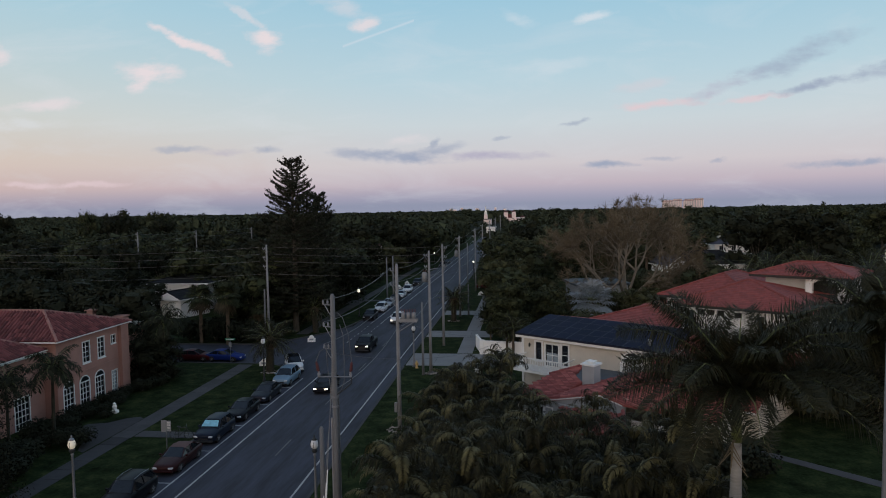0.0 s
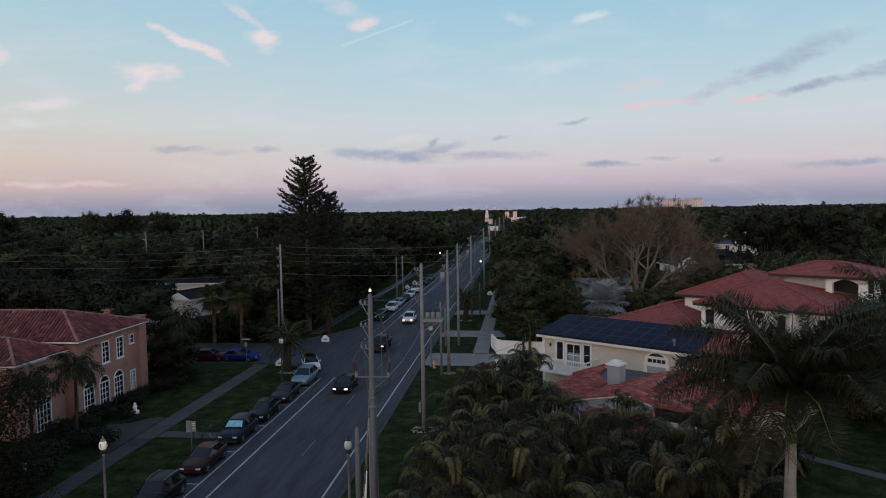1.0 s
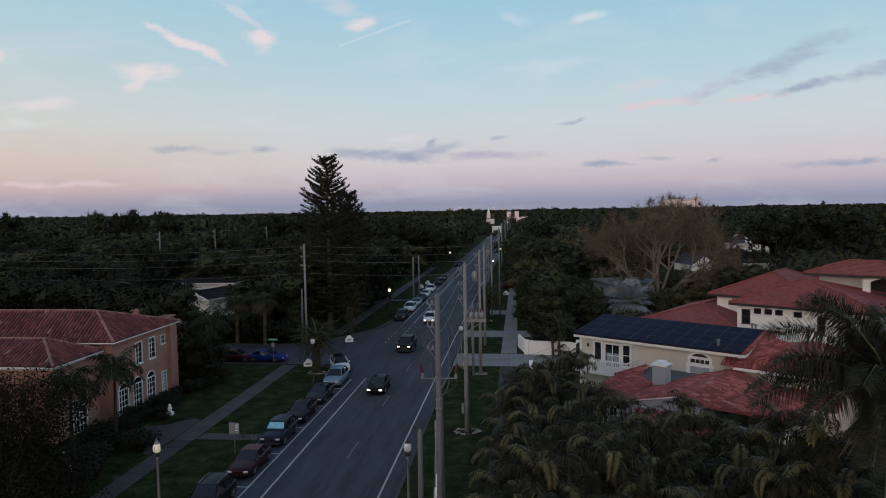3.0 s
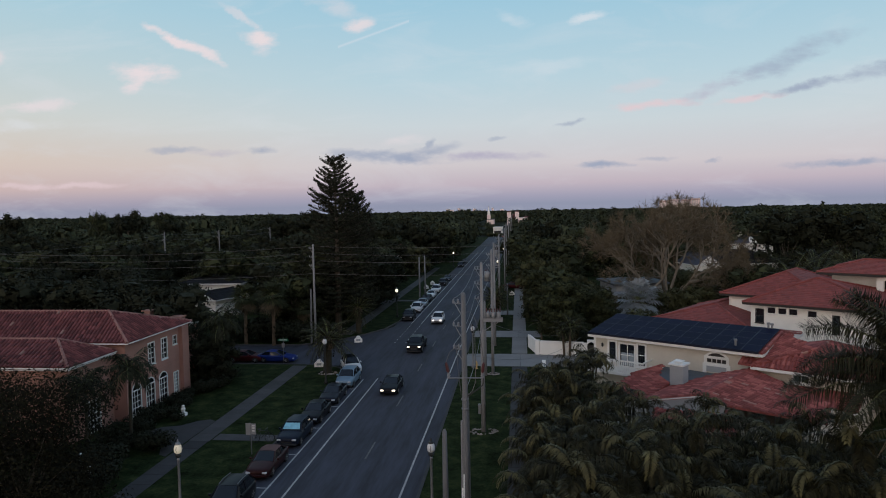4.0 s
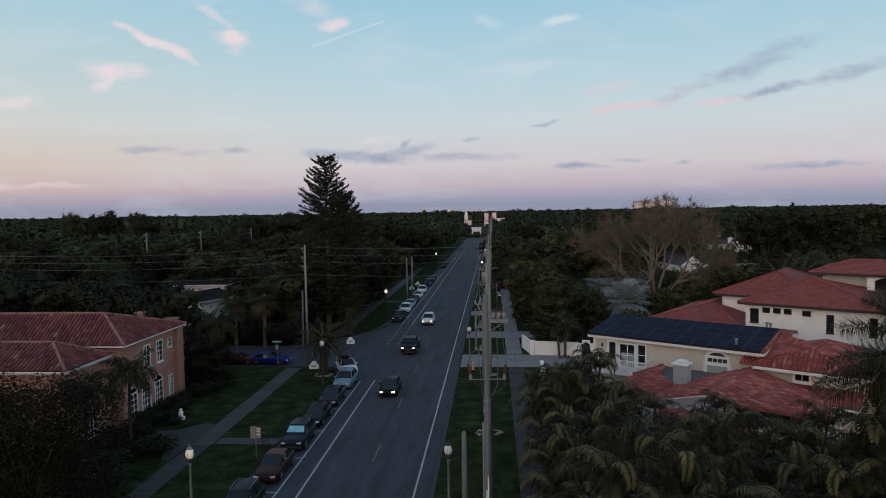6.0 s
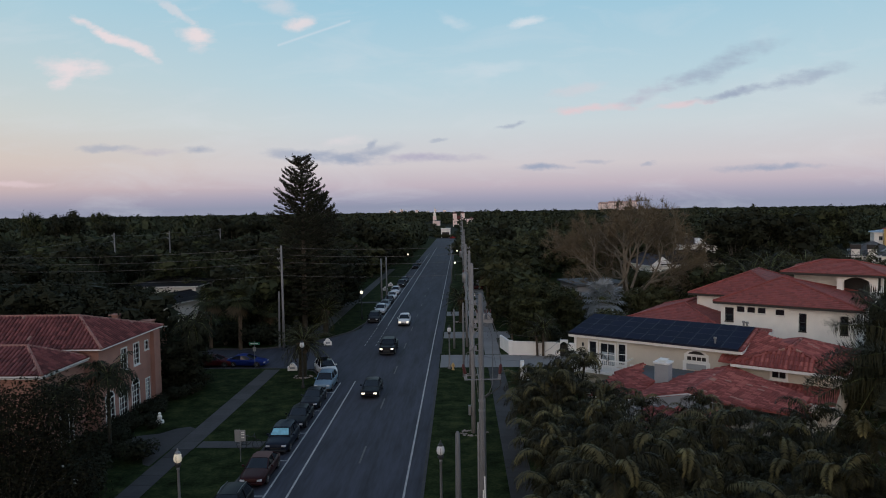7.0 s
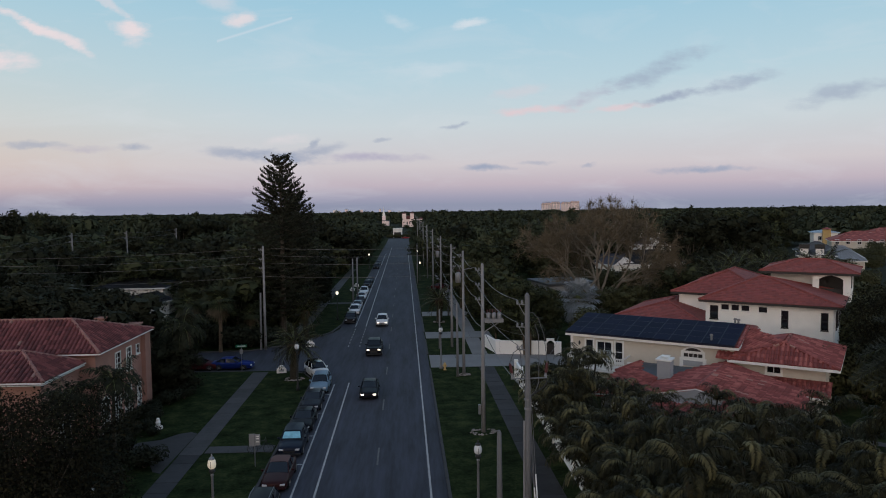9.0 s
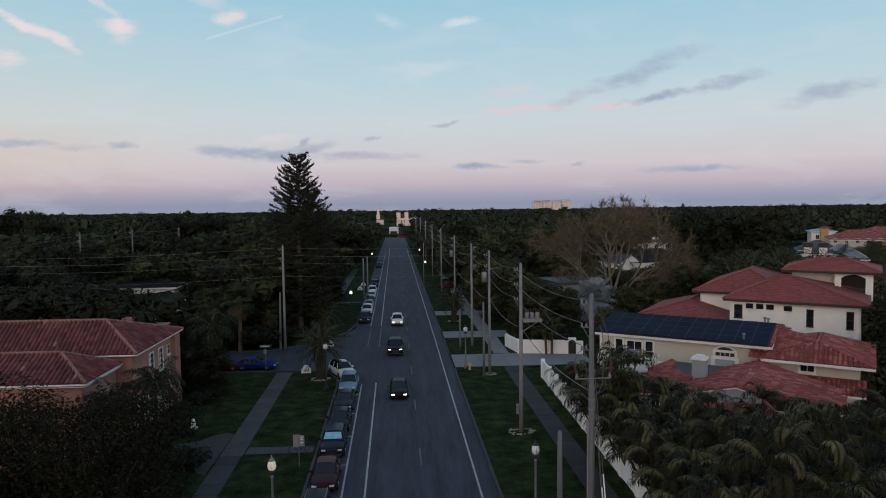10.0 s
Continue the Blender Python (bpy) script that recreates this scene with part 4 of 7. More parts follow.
# tower room with an arched porch
wall_box(white, 13.3, 17.3, 22.9, 28.0, 7.0, 9.2, WHITE_WALL)
for x0, x1 in ((17.3, 17.85), (19.95, 20.6)):
    part("porch_pier", boxed(x0, 21.2, 6.5, x1, 21.8, 9.2), WHITE_WALL, white)
part("porch_back", boxed(17.3, 24.0, 6.5, 20.6, 24.2, 9.2), DARK_TRIM, white)
arch = bmesh.new()
ring = [(17.85 + 2.1 * k / 8, 8.68 + 0.38 * math.sin(math.pi * k / 8)) for k in range(9)]
fronts, backs = [], []
for row, depth in ((fronts, 21.2), (backs, 21.75)):
    for x, z in ring:
        row.append((arch.verts.new((x, depth, z)), arch.verts.new((x, depth, 9.2))))
for k in range(8):
    (a, b), (c, d), (e, f), (g, h) = fronts[k], fronts[k + 1], backs[k], backs[k + 1]
    for quad in ((a, c, d, b), (e, f, h, g), (a, e, g, c), (b, d, h, f)):
        arch.faces.new(quad)
for (a, b), (e, f) in ((fronts[0], backs[0]), (fronts[-1], backs[-1])):
    arch.faces.new((a, b, f, e))
bmesh.ops.recalc_face_normals(arch, faces=arch.faces[:])
part("porch_arch", arch, WHITE_WALL, white)
part("porch_side", boxed(20.1, 21.85, 6.5, 20.6, 27.5, 7.6), WHITE_WALL, white)
part("porch_pier", boxed(20.1, 27.0, 6.5, 20.6, 27.5, 9.2), WHITE_WALL, white)
part("porch_railing", boxed(17.85, 21.4, 7.0, 19.95, 21.46, 7.75), DARK_TRIM, white)
hip_roof(white, 12.5, 21.3, 20.7, 28.6, 9.35, 10.35, TILE_NEW, TILE_NEW, DARK_TRIM, "x", (0.8, 0.8), barrel=False, col=0.34, course=0.36)

# ---------------------------------------------------------------- garden walls
fence = thing("fence", "long white stucco garden wall beside the pavement", "wall", kind="structure")
for k in range(15):
    v0, v1 = 20 + k * 3.0, 23.0 + k * 3.0
    bm = boxed(-4.66, v0 + 0.2, 0.05, -4.48, v1 - 0.2, 1.72)
    part("wall_panel", bm, WHITE_WALL, fence)
    bm = boxed(-4.74, v1 - 0.196, 0.05, -4.40, v1 + 0.196, 1.86)
    part("wall_pier", bm, WHITE_WALL, fence)
gate_wall = thing("garden_wall", "white stucco wall with a low arched gateway", "wall", pose(-5.0, 75.9, 0, 0, 0, -9.5), kind="structure")
part("wall_panel", boxed(0.25, -0.12, 0.05, 4.9, 0.12, 1.5), WHITE_WALL, gate_wall)
part("wall_coping", boxed(0.25, -0.16, 1.504, 4.9, 0.16, 1.58), WHITE_WALL, gate_wall)
part("wall_panel", box(bmesh.new(), -0.12, 0.25, 0.05, 0.12, 4.2, 1.5, Matrix.Rotation(radians(22), 4, "Z")), WHITE_WALL, gate_wall)
part("wall_pier", boxed(-0.22, -0.22, 0.05, 0.22, 0.22, 1.66), WHITE_WALL, gate_wall)
for x in (4.904, 6.1):
    part("wall_pier", boxed(x, -0.22, 0.05, x + (0.36 if x < 5 else 0.75), 0.22, 1.5), WHITE_WALL, gate_wall)
arch = bmesh.new()
ring = [(5.264 + 0.836 * k / 8, 1.36 + 0.30 * math.sin(math.pi * k / 8)) for k in range(9)]
for (xa, za), (xb, zb) in zip(ring, ring[1:]):
    v = [arch.verts.new(p) for p in ((xa, -0.2, za), (xb, -0.2, zb), (xb, -0.2, 1.84), (xa, -0.2, 1.84), (xa, 0.2, za), (xb, 0.2, zb), (xb, 0.2, 1.84), (xa, 0.2, 1.84))]
    for f in ((0, 1, 2, 3), (5, 4, 7, 6), (1, 0, 4, 5), (3, 2, 6, 7)):
        arch.faces.new([v[q] for q in f])
part("gate_arch", arch, WHITE_WALL, gate_wall)
part("gate_leaf", boxed(5.27, 0.05, 0.1, 6.09, 0.09, 1.3), DARK_TRIM, gate_wall)

# ---------------------------------------------------------------- plants
RNG = np.random.default_rng(7)


def leaf_quads(centres, size, spread=0.35, upward=0.35, rng=RNG, ratio=0.55, out=None):
    """Small leaf sprays: one bent quad for each centre, turned at random, biased to face the sky and away from the limb that bears it."""
    n = len(centres)
    nrm = rng.normal(size=(n, 3)) * (1.0 if out is None else 0.7) + np.array([0, 0, upward * 2])
    if out is not None:
        nrm += out * 1.1
    nrm /= np.linalg.norm(nrm, axis=1)[:, None]
    t = np.cross(nrm, rng.normal(size=(n, 3)))
    t /= np.linalg.norm(t, axis=1)[:, None] + 1e-9
    b = np.cross(nrm, t)
    s = (size * rng.uniform(1 - spread, 1 + spread, n))[:, None]
    v = np.stack([centres - t * s, centres - b * s * ratio + nrm * s * 0.15, centres + t * s, centres + b * s * ratio + nrm * s * 0.15], axis=1)
    return v.reshape(-1, 3)


def quad_mesh(name, verts, away=None):
    """A mesh of loose quads. away: for each quad the way out of its clump, to which its shading leans, so that a clump is lit as one soft mass."""
    me = bpy.data.meshes.new(name)
    n = len(verts) // 4
    if away is not None:
        q = np.asarray(verts).reshape(n, 4, 3)
        geo = np.cross(q[:, 2] - q[:, 0], q[:, 3] - q[:, 1])
        geo /= np.linalg.norm(geo, axis=1)[:, None] + 1e-9
        back = (geo * away).sum(1) < 0
        q = np.where(back[:, None, None], q[:, ::-1], q)
        verts = q.reshape(-1, 3)
        lean = np.where(back[:, None], -geo, geo) * 0.55 + away * 0.9
        lean /= np.linalg.norm(lean, axis=1)[:, None] + 1e-9
    me.vertices.add(len(verts))
    me.vertices.foreach_set("co", np.ascontiguousarray(verts, dtype=np.float32).ravel())
    me.loops.add(4 * n)
    me.loops.foreach_set("vertex_index", np.arange(4 * n, dtype=np.int32))
    me.polygons.add(n)
    me.polygons.foreach_set("loop_start", np.arange(0, 4 * n, 4, dtype=np.int32))
    me.update(calc_edges=True)
    if away is not None:
        me.polygons.foreach_set("use_smooth", np.ones(n, dtype=bool))
        me.normals_split_custom_set_from_vertices(np.repeat(lean, 4, axis=0).tolist())
    return me


def ball(n, rng=RNG, hollow=0.55):
    d = rng.normal(size=(n, 3))
    d /= np.linalg.norm(d, axis=1)[:, None]
    return d * (rng.uniform(hollow ** 3, 1, n) ** (1 / 3))[:, None]


CUBE = [(np.roll(np.array([0, 0, sgn]), ax), np.roll(np.array([1, 0, 0]), ax), np.roll(np.array([0, 1, 0]), ax)) for ax in range(3) for sgn in (1, -1)]


def lump(centre, radii, rng, n=2):
    """The inner foliage of one clump: large sprays that close round the limb, each shaken out of line with its neighbours."""
    quads = []
    for nrm, a, b in CUBE:
        for i in range(n):
            for j in range(n):
                quads += [nrm + a * (2 * p / n - 1) + b * (2 * q / n - 1) for p, q in ((i, j), (i + 1, j), (i + 1, j + 1), (i, j + 1))]
    v = np.array(quads, dtype=float)
    v /= np.linalg.norm(v, axis=1)[:, None]
    away = v.reshape(-1, 4, 3).mean(1)
    v = v * np.repeat(rng.uniform(0.55, 1.15, len(v) // 4), 4)[:, None] + rng.normal(0, 0.2, v.shape)
    return v * radii + centre, away


def broadleaf(label, mat, height, radius, clumps, leaves, leaf, seed, low=0.3, category="tree", bark=BARK, deep=False):
    """A spreading tree: tapered trunk, forked limbs, a crown of leaf sprays in uneven clumps with gaps."""
    rng = np.random.default_rng(seed)
    tree = thing("tree", label, category)
    bm = bmesh.new()
    fork = height * low
    tube(bm, [(0, 0, -0.1), (0.1, 0.05, fork * 0.5), (0.0, 0.1, fork)], [0.045 * height * 0.7, 0.03 * height * 0.7, 0.026 * height * 0.7], 7)
    pts, outs, cores, core_outs = [], [], [], []
    for k in range(clumps):
        ang, rad = k * 2.399 + rng.uniform(-0.4, 0.4), radius * math.sqrt((k + 0.5) / clumps) * 0.78
        top = height * (1 - 0.16 * (rad / radius) ** 2) - rng.uniform(0.0, 0.22) * height
        c = np.array([rad * math.cos(ang), rad * math.sin(ang), max(fork * 1.0, top - radius * 0.22)])
        if deep and k % 3:
            c[2] = rng.uniform(0.16, 0.85) * c[2]
        if k % 2 == 0 and not (deep and k % 4):
            tube(bm, [(0, 0.1, fork * 0.95), (c[0] * 0.5, c[1] * 0.5, fork + (c[2] - fork) * 0.55), tuple(c)], [f * height * (0.5 if deep else 1) for f in (0.014, 0.008, 0.002)], 5)
        size = radius * rng.uniform(0.24, 0.42)
        away = ball(leaves // clumps, rng, 0.62)
        outs.append(away)
        if leaves < 30000:
            core, dirs = lump(c, np.array([size, size, size * 0.72]) * 0.6, rng, 3 if leaves > 12000 else 2)
            cores.append(core)
            core_outs.append(dirs)
        pts.append(away * np.array([size, size, size * 0.72]) + c + rng.normal(0, 0.05 * size, (len(away), 3)))
    part("trunk", bm, bark, tree)
    mesh_part("crown", quad_mesh("crown", np.concatenate(cores + [leaf_quads(np.concatenate(pts), leaf, rng=rng, out=np.concatenate(outs))]), np.concatenate(core_outs + outs)), mat, tree)
    return tree


def frond_geometry(length, droop, lift, leaflets, leaf_len, rng, curl=0.0, width=0.05, hang=0.5, power=1.4):
    """Vertices of one feather frond along +x: leaflets on both sides of an arching stalk. Returns quads (4n x 3) and the stalk's path."""
    s = np.linspace(0, 1, leaflets)
    ang = lift - droop * s ** power
    step = length / (leaflets - 1)
    x = np.concatenate([[0], np.cumsum(np.cos(ang[:-1]) * step)])
    z = np.concatenate([[0], np.cumsum(np.sin(ang[:-1]) * step)])
    y = curl * s ** 2 * length
    path = np.stack([x, y, z], 1)
    quads = []
    for side in (-1, 1):
        for i in range(2, leaflets):
            f = s[i]
            ll = leaf_len * (0.45 + 0.9 * math.sin(math.pi * min(1, f * 0.85 + 0.12))) * rng.uniform(0.85, 1.1)
            d = np.array([math.cos(ang[i]) * 0.55, side * 0.85, math.sin(ang[i]) * 0.55 - hang * rng.uniform(0.85, 1.1)])
            d = d + rng.normal(0, 0.10, 3)
            d /= np.linalg.norm(d)
            up = np.array([-math.sin(ang[i]), 0, math.cos(ang[i])])
            w = np.cross(d, up)
            w = w / (np.linalg.norm(w) + 1e-9) * width
            p = path[i]
            flat = np.array([d[0], d[1], d[2] + hang * 0.75])
            mid = p + flat / np.linalg.norm(flat) * ll * 0.5
            tip = mid + d * ll * 0.5 + np.array([0, 0, -0.3 * ll * hang])
            quads += [p, mid - w, tip, mid + w]
    return np.array(quads), path


def turned(v, yaw, base):
    c, s = math.cos(yaw), math.sin(yaw)
    return v @ np.array([[c, s, 0], [-s, c, 0], [0, 0, 1]]) + np.asarray(base)


def stalk(bm, path, r):
    k = [0, len(path) // 3, 2 * len(path) // 3, len(path) - 1]
    tube(bm, [tuple(path[i]) for i in k], [r, r * 0.75, r * 0.5, r * 0.2], 4)


def feather_palm(label, seed, trunk_h, r, fronds, length, mat, trunk_mat, shaft=0.0, leaf=0.5, width=0.035, droop=1.5, separate=False, boots=False, leaflets=26):
    """A single-stemmed feather palm."""
    rng = np.random.default_rng(seed)
    palm = thing("palm", label, "palm")
    lean = rng.uniform(-0.15, 0.15, 2)
    bm = bmesh.new()
    path, radii = [], []
    for k in range(13):
        f = k / 12
        path.append((lean[0] * f, lean[1] * f, -0.1 + (trunk_h + 0.1) * f))
        radii.append(r * (1.25 - 0.35 * f + 0.12 * math.sin(f * 3.1)) * (1.0 if k % 2 else 0.95))
    tube(bm, path, radii, 9)
    smooth(part("trunk", bm, trunk_mat, palm))
    top = np.array([lean[0], lean[1], trunk_h])
    if shaft:
        bm = bmesh.new()
        tube(bm, [tuple(top), (top[0], top[1], trunk_h + shaft * 0.5), (top[0], top[1], trunk_h + shaft)], [r * 0.95, r * 0.85, r * 0.4], 9)
        smooth(part("crownshaft", bm, SHAFT, palm))
        top = top + np.array([0, 0, shaft * 0.92])
    if boots:
        bm = lathe(bmesh.new(), [(r, -1.0), (r * 1.9, -0.5), (r * 2.0, 0.0), (r * 0.8, 0.35)], 9, tuple(top))
        part("fibre_head", bm, BOOT, palm)
    if separate:
        # pale branched flower stalks and a withered frond below the shaft
        for k in range(2):
            t = 2.2 + k * 1.9
            c, s = math.cos(t), math.sin(t)
            z = trunk_h + 0.1
            bm = tube(bmesh.new(), [(r * c, r * s, z), (0.75 * c, 0.75 * s, z + 0.15), (1.3 * c, 1.3 * s, z - 0.35)], [0.05, 0.04, 0.02], 5)
            for j in range(9):
                g = 0.55 + 0.09 * j
                e = t + (j % 3 - 1) * 0.35
                tube(bm, [(g * c, g * s, z + 0.1 - 0.3 * (g - 0.5)), ((g + 0.3) * math.cos(e), (g + 0.3) * math.sin(e), z - 0.45 - 0.4 * (g - 0.5))], [0.02, 0.008], 4)
            part("flower_stalk", bm, TWIG, palm)
        v, path = frond_geometry(1.7, 0.9, -0.9, 44, 0.42, rng, 0.0, 0.016, 1.2)
        mesh_part("withered_frond", quad_mesh("frond", turned(v, 2.6, (0, 0, trunk_h))), DEAD_LEAF, palm)
    quads, ribs = [], bmesh.new()
    for f in range(fronds):
        level = f / fronds
        lift = 1.3 - (1.2 if separate else 1.75) * level + rng.uniform(-0.12, 0.12)
        v, path = frond_geometry(length * rng.uniform(0.88, 1.08), droop * (0.55 + 0.5 * rng.random()), lift, leaflets, leaf, rng, rng.uniform(-0.1, 0.1), width, rng.uniform(0.55, 1.2) if separate else rng.uniform(0.35, 0.95))
        yaw = f * 2.39996 + rng.uniform(-0.2, 0.2)
        if separate:
            # plumose: a second rank of leaflets at another angle
            rank, path = frond_geometry(np.linalg.norm(np.diff(path, axis=0), axis=1).sum(), lift - math.atan2(path[-1][2] - path[-2][2], path[-1][0] - path[-2][0]), lift, leaflets, leaf, rng, 0.0, width, -0.35)
            v = np.concatenate([v + np.array([0, 0, 0.0]), rank])
            one = mesh_part("frond", quad_mesh("frond", turned(v, yaw, top)), mat, palm)
            bm = bmesh.new()
            stalk(bm, turned(path, yaw, top), 0.045)
            part("stalk", bm, SHAFT, one)
        else:
            quads.append(turned(v, yaw, top))
            stalk(ribs, turned(path, yaw, top), 0.03)
    if separate:
        ribs.free()
    else:
        part("crown_core", ribs, SHAFT, palm)
        mesh_part("crown", quad_mesh("crown", np.concatenate(quads)), mat, palm)
    return palm


def fan_palm(label, seed, trunk_h, r, fans, size, mat, trunk_mat=BOOT, skirt=True, rays=15, spokes=1.0):
    """A fan palm: round pleated leaves on stalks, old ones hanging."""
    rng = np.random.default_rng(seed)
    palm = thing("palm", label, "palm")
    part("trunk", tube(bmesh.new(), [(0, 0, -0.1), (0.05, 0, trunk_h * 0.5), (0, 0.05, trunk_h)], [r * 1.2, r, r * 0.9], 8), trunk_mat, palm)
    quads, dead, ribs = [], [], bmesh.new()
    for f in range(fans):
        level = f / fans
        lift, yaw = 1.3 - 2.5 * level + rng.normal(0, 0.14), f * 2.39996 + rng.normal(0, 0.2)
        d = np.array([math.cos(yaw) * math.cos(lift), math.sin(yaw) * math.cos(lift), math.sin(lift)])
        base = np.array([0, 0, trunk_h])
        hub = base + d * size * rng.uniform(0.55, 1.0) * spokes
        tube(ribs, [tuple(base), tuple(hub)], [0.025, 0.015], 4)
        sidev = np.cross(d, [0, 0, 1.0])
        sidev /= np.linalg.norm(sidev) + 1e-9
        out = dead if skirt and level > 0.8 else quads
        face = np.cross(sidev, d)
        for k in range(rays):
            a = (k / (rays - 1) * 2 - 1) * 1.9
            w = d * math.cos(a) + sidev * math.sin(a) + face * 0.12 * (k % 2) * (spokes - 1) * 4
            w[2] -= 0.25
            n = np.cross(w, np.cross(d, sidev))
            n = n / (np.linalg.norm(n) + 1e-9) * size * 0.055 * (15 / rays) ** 0.35
            tip = hub + w * size * rng.uniform(0.75, 1.0) + np.array([0, 0, -0.12 * size])
            mid = hub + w * size * 0.5
            out += [hub, mid - n, tip, mid + n]
    part("crown_core", ribs, SHAFT, palm)
    mesh_part("crown", quad_mesh("crown", np.array(quads)), mat, palm)
    if dead:
        mesh_part("dry_skirt", quad_mesh("dry_skirt", np.array(dead)), DEAD_LEAF, palm)
    return palm


def conifer(label, seed, height, spread, trunk_r, top_flat=0.0):
    """A tall tiered pine: whorls of upswept branches clothed in tufted twigs, gaps between the tiers."""
    rng = np.random.default_rng(seed)
    tree = thing("tree", label, "tree")
    bm = bmesh.new()
    tube(bm, [(0, 0, -0.1), (0.1, 0, height * 0.5), (0, 0, height - 0.5)], [trunk_r, trunk_r * 0.6, 0.06], 8)
    centres = []
    z = height * 0.12
    tier = 0
    while z < height - 0.2:
        f = z / height
        reach = min(spread, 1.25 + top_flat + 0.36 * (height - z)) * (0.8 + 0.2 * min(1, f * 4))
        n = 9 if f < 0.85 else 7
        for k in range(n):
            if f > 0.6 and rng.random() < 0.16:
                continue
            ang = tier * 0.9 + k * 2 * math.pi / n + rng.uniform(-0.3, 0.3)
            rr = reach * rng.uniform(0.55, 1.08)
            up = min(rr * (0.10 + 0.55 * f ** 2), height + 0.1 - z) * rng.uniform(0.8, 1.1)
            end = np.array([math.cos(ang) * rr, math.sin(ang) * rr, z + up])
            mid = np.array([math.cos(ang) * rr * 0.5, math.sin(ang) * rr * 0.5, z + up * 0.25])
            tube(bm, [(0, 0, z), tuple(mid), tuple(end)], [0.06, 0.045, 0.015], 4)
            m = int(20 + rr * 42)
            s = rng.uniform(0.0, 1.0, m) ** 0.6 * 1.02
            base = np.outer(s, end - np.array([0, 0, z])) + np.array([0, 0, z])
            base[:, 2] -= up * (s - s ** 2) * 0.9
            side = np.array([-math.sin(ang), math.cos(ang), 0])
            base += np.outer(rng.normal(0, 0.12, m) * (0.3 + s) * rr ** 0.5, side)
            base[:, 2] += np.abs(rng.normal(0, 0.13, m))
            centres.append(base)
        z += 0.50 + 0.10 * (1 - f) + rng.uniform(-0.12, 0.12)
        tier += 1
    part("trunk", bm, BARK, tree)
    mesh_part("crown", quad_mesh("crown", leaf_quads(np.concatenate(centres), 0.14, 0.4, 0.2, rng, 0.4)), LEAF_PINE, tree)
    return tree


def bare_tree(label, seed, height, spread):
    """A wide leafless tree: limbs that fork again and again into fine twigs."""
    rng = np.random.default_rng(seed)
    tree = thing("tree", label, "tree")
    limbs, tips = bmesh.new(), []

    def grow(p, d, length, r, depth):
        mid = p + d * length * 0.5 + rng.normal(0, 0.05 * length, 3)
        end = p + d * length + rng.normal(0, 0.04 * length, 3)
        tube(limbs, [tuple(p), tuple(mid), tuple(end)], [r, r * 0.85, r * 0.68], 6 if depth < 3 else 4, cap=False)
        if depth >= 6:
            tips.append((end, d))
            return
        for k in range(3 if depth in (1, 2, 4) else 2):
            nd = d + rng.normal(0, 0.55, 3) + np.array([0, 0, 0.10])
            out = end * np.array([1, 1, 0])
            nd = nd + out / (np.linalg.norm(out) + 1e-6) * 0.22 * spread
            nd /= np.linalg.norm(nd)
            grow(end, nd, length * rng.uniform(0.66, 0.84), r * 0.66, depth + 1)
        if depth > 2:
            tips.append((end, d))
    for k in range(7):
        ang = k * 1.26 + rng.uniform(-0.3, 0.3)
        flat = 0.8 if k < 5 else 0.3
        d = np.array([math.cos(ang) * flat, math.sin(ang) * flat, 0.9 if k > 4 else 0.72 if k % 2 else 0.5])
        grow(np.array([0, 0, height * 0.12]), d / np.linalg.norm(d), height * 0.27, height * 0.0155, 1)
    tube(limbs, [(0, 0, -0.1), (0, 0, height * 0.14)], [height * 0.05, height * 0.045], 9)
    part("branching", limbs, PALE_BARK, tree)
    quads = []
    for end, d in tips:
        for k in range(30):
            w = d + rng.normal(0, 0.85, 3)
            w /= np.linalg.norm(w)
            ll = rng.uniform(0.4, 1.5)
            n = np.cross(w, rng.normal(size=3))
            n = n / np.linalg.norm(n) * 0.024
            quads += [end - n, end + n, end + w * ll + n * 0.4, end + w * ll - n * 0.4]
    mesh_part("twig_mass", quad_mesh("twig_mass", np.array(quads)), TWIG, tree)
    return tree


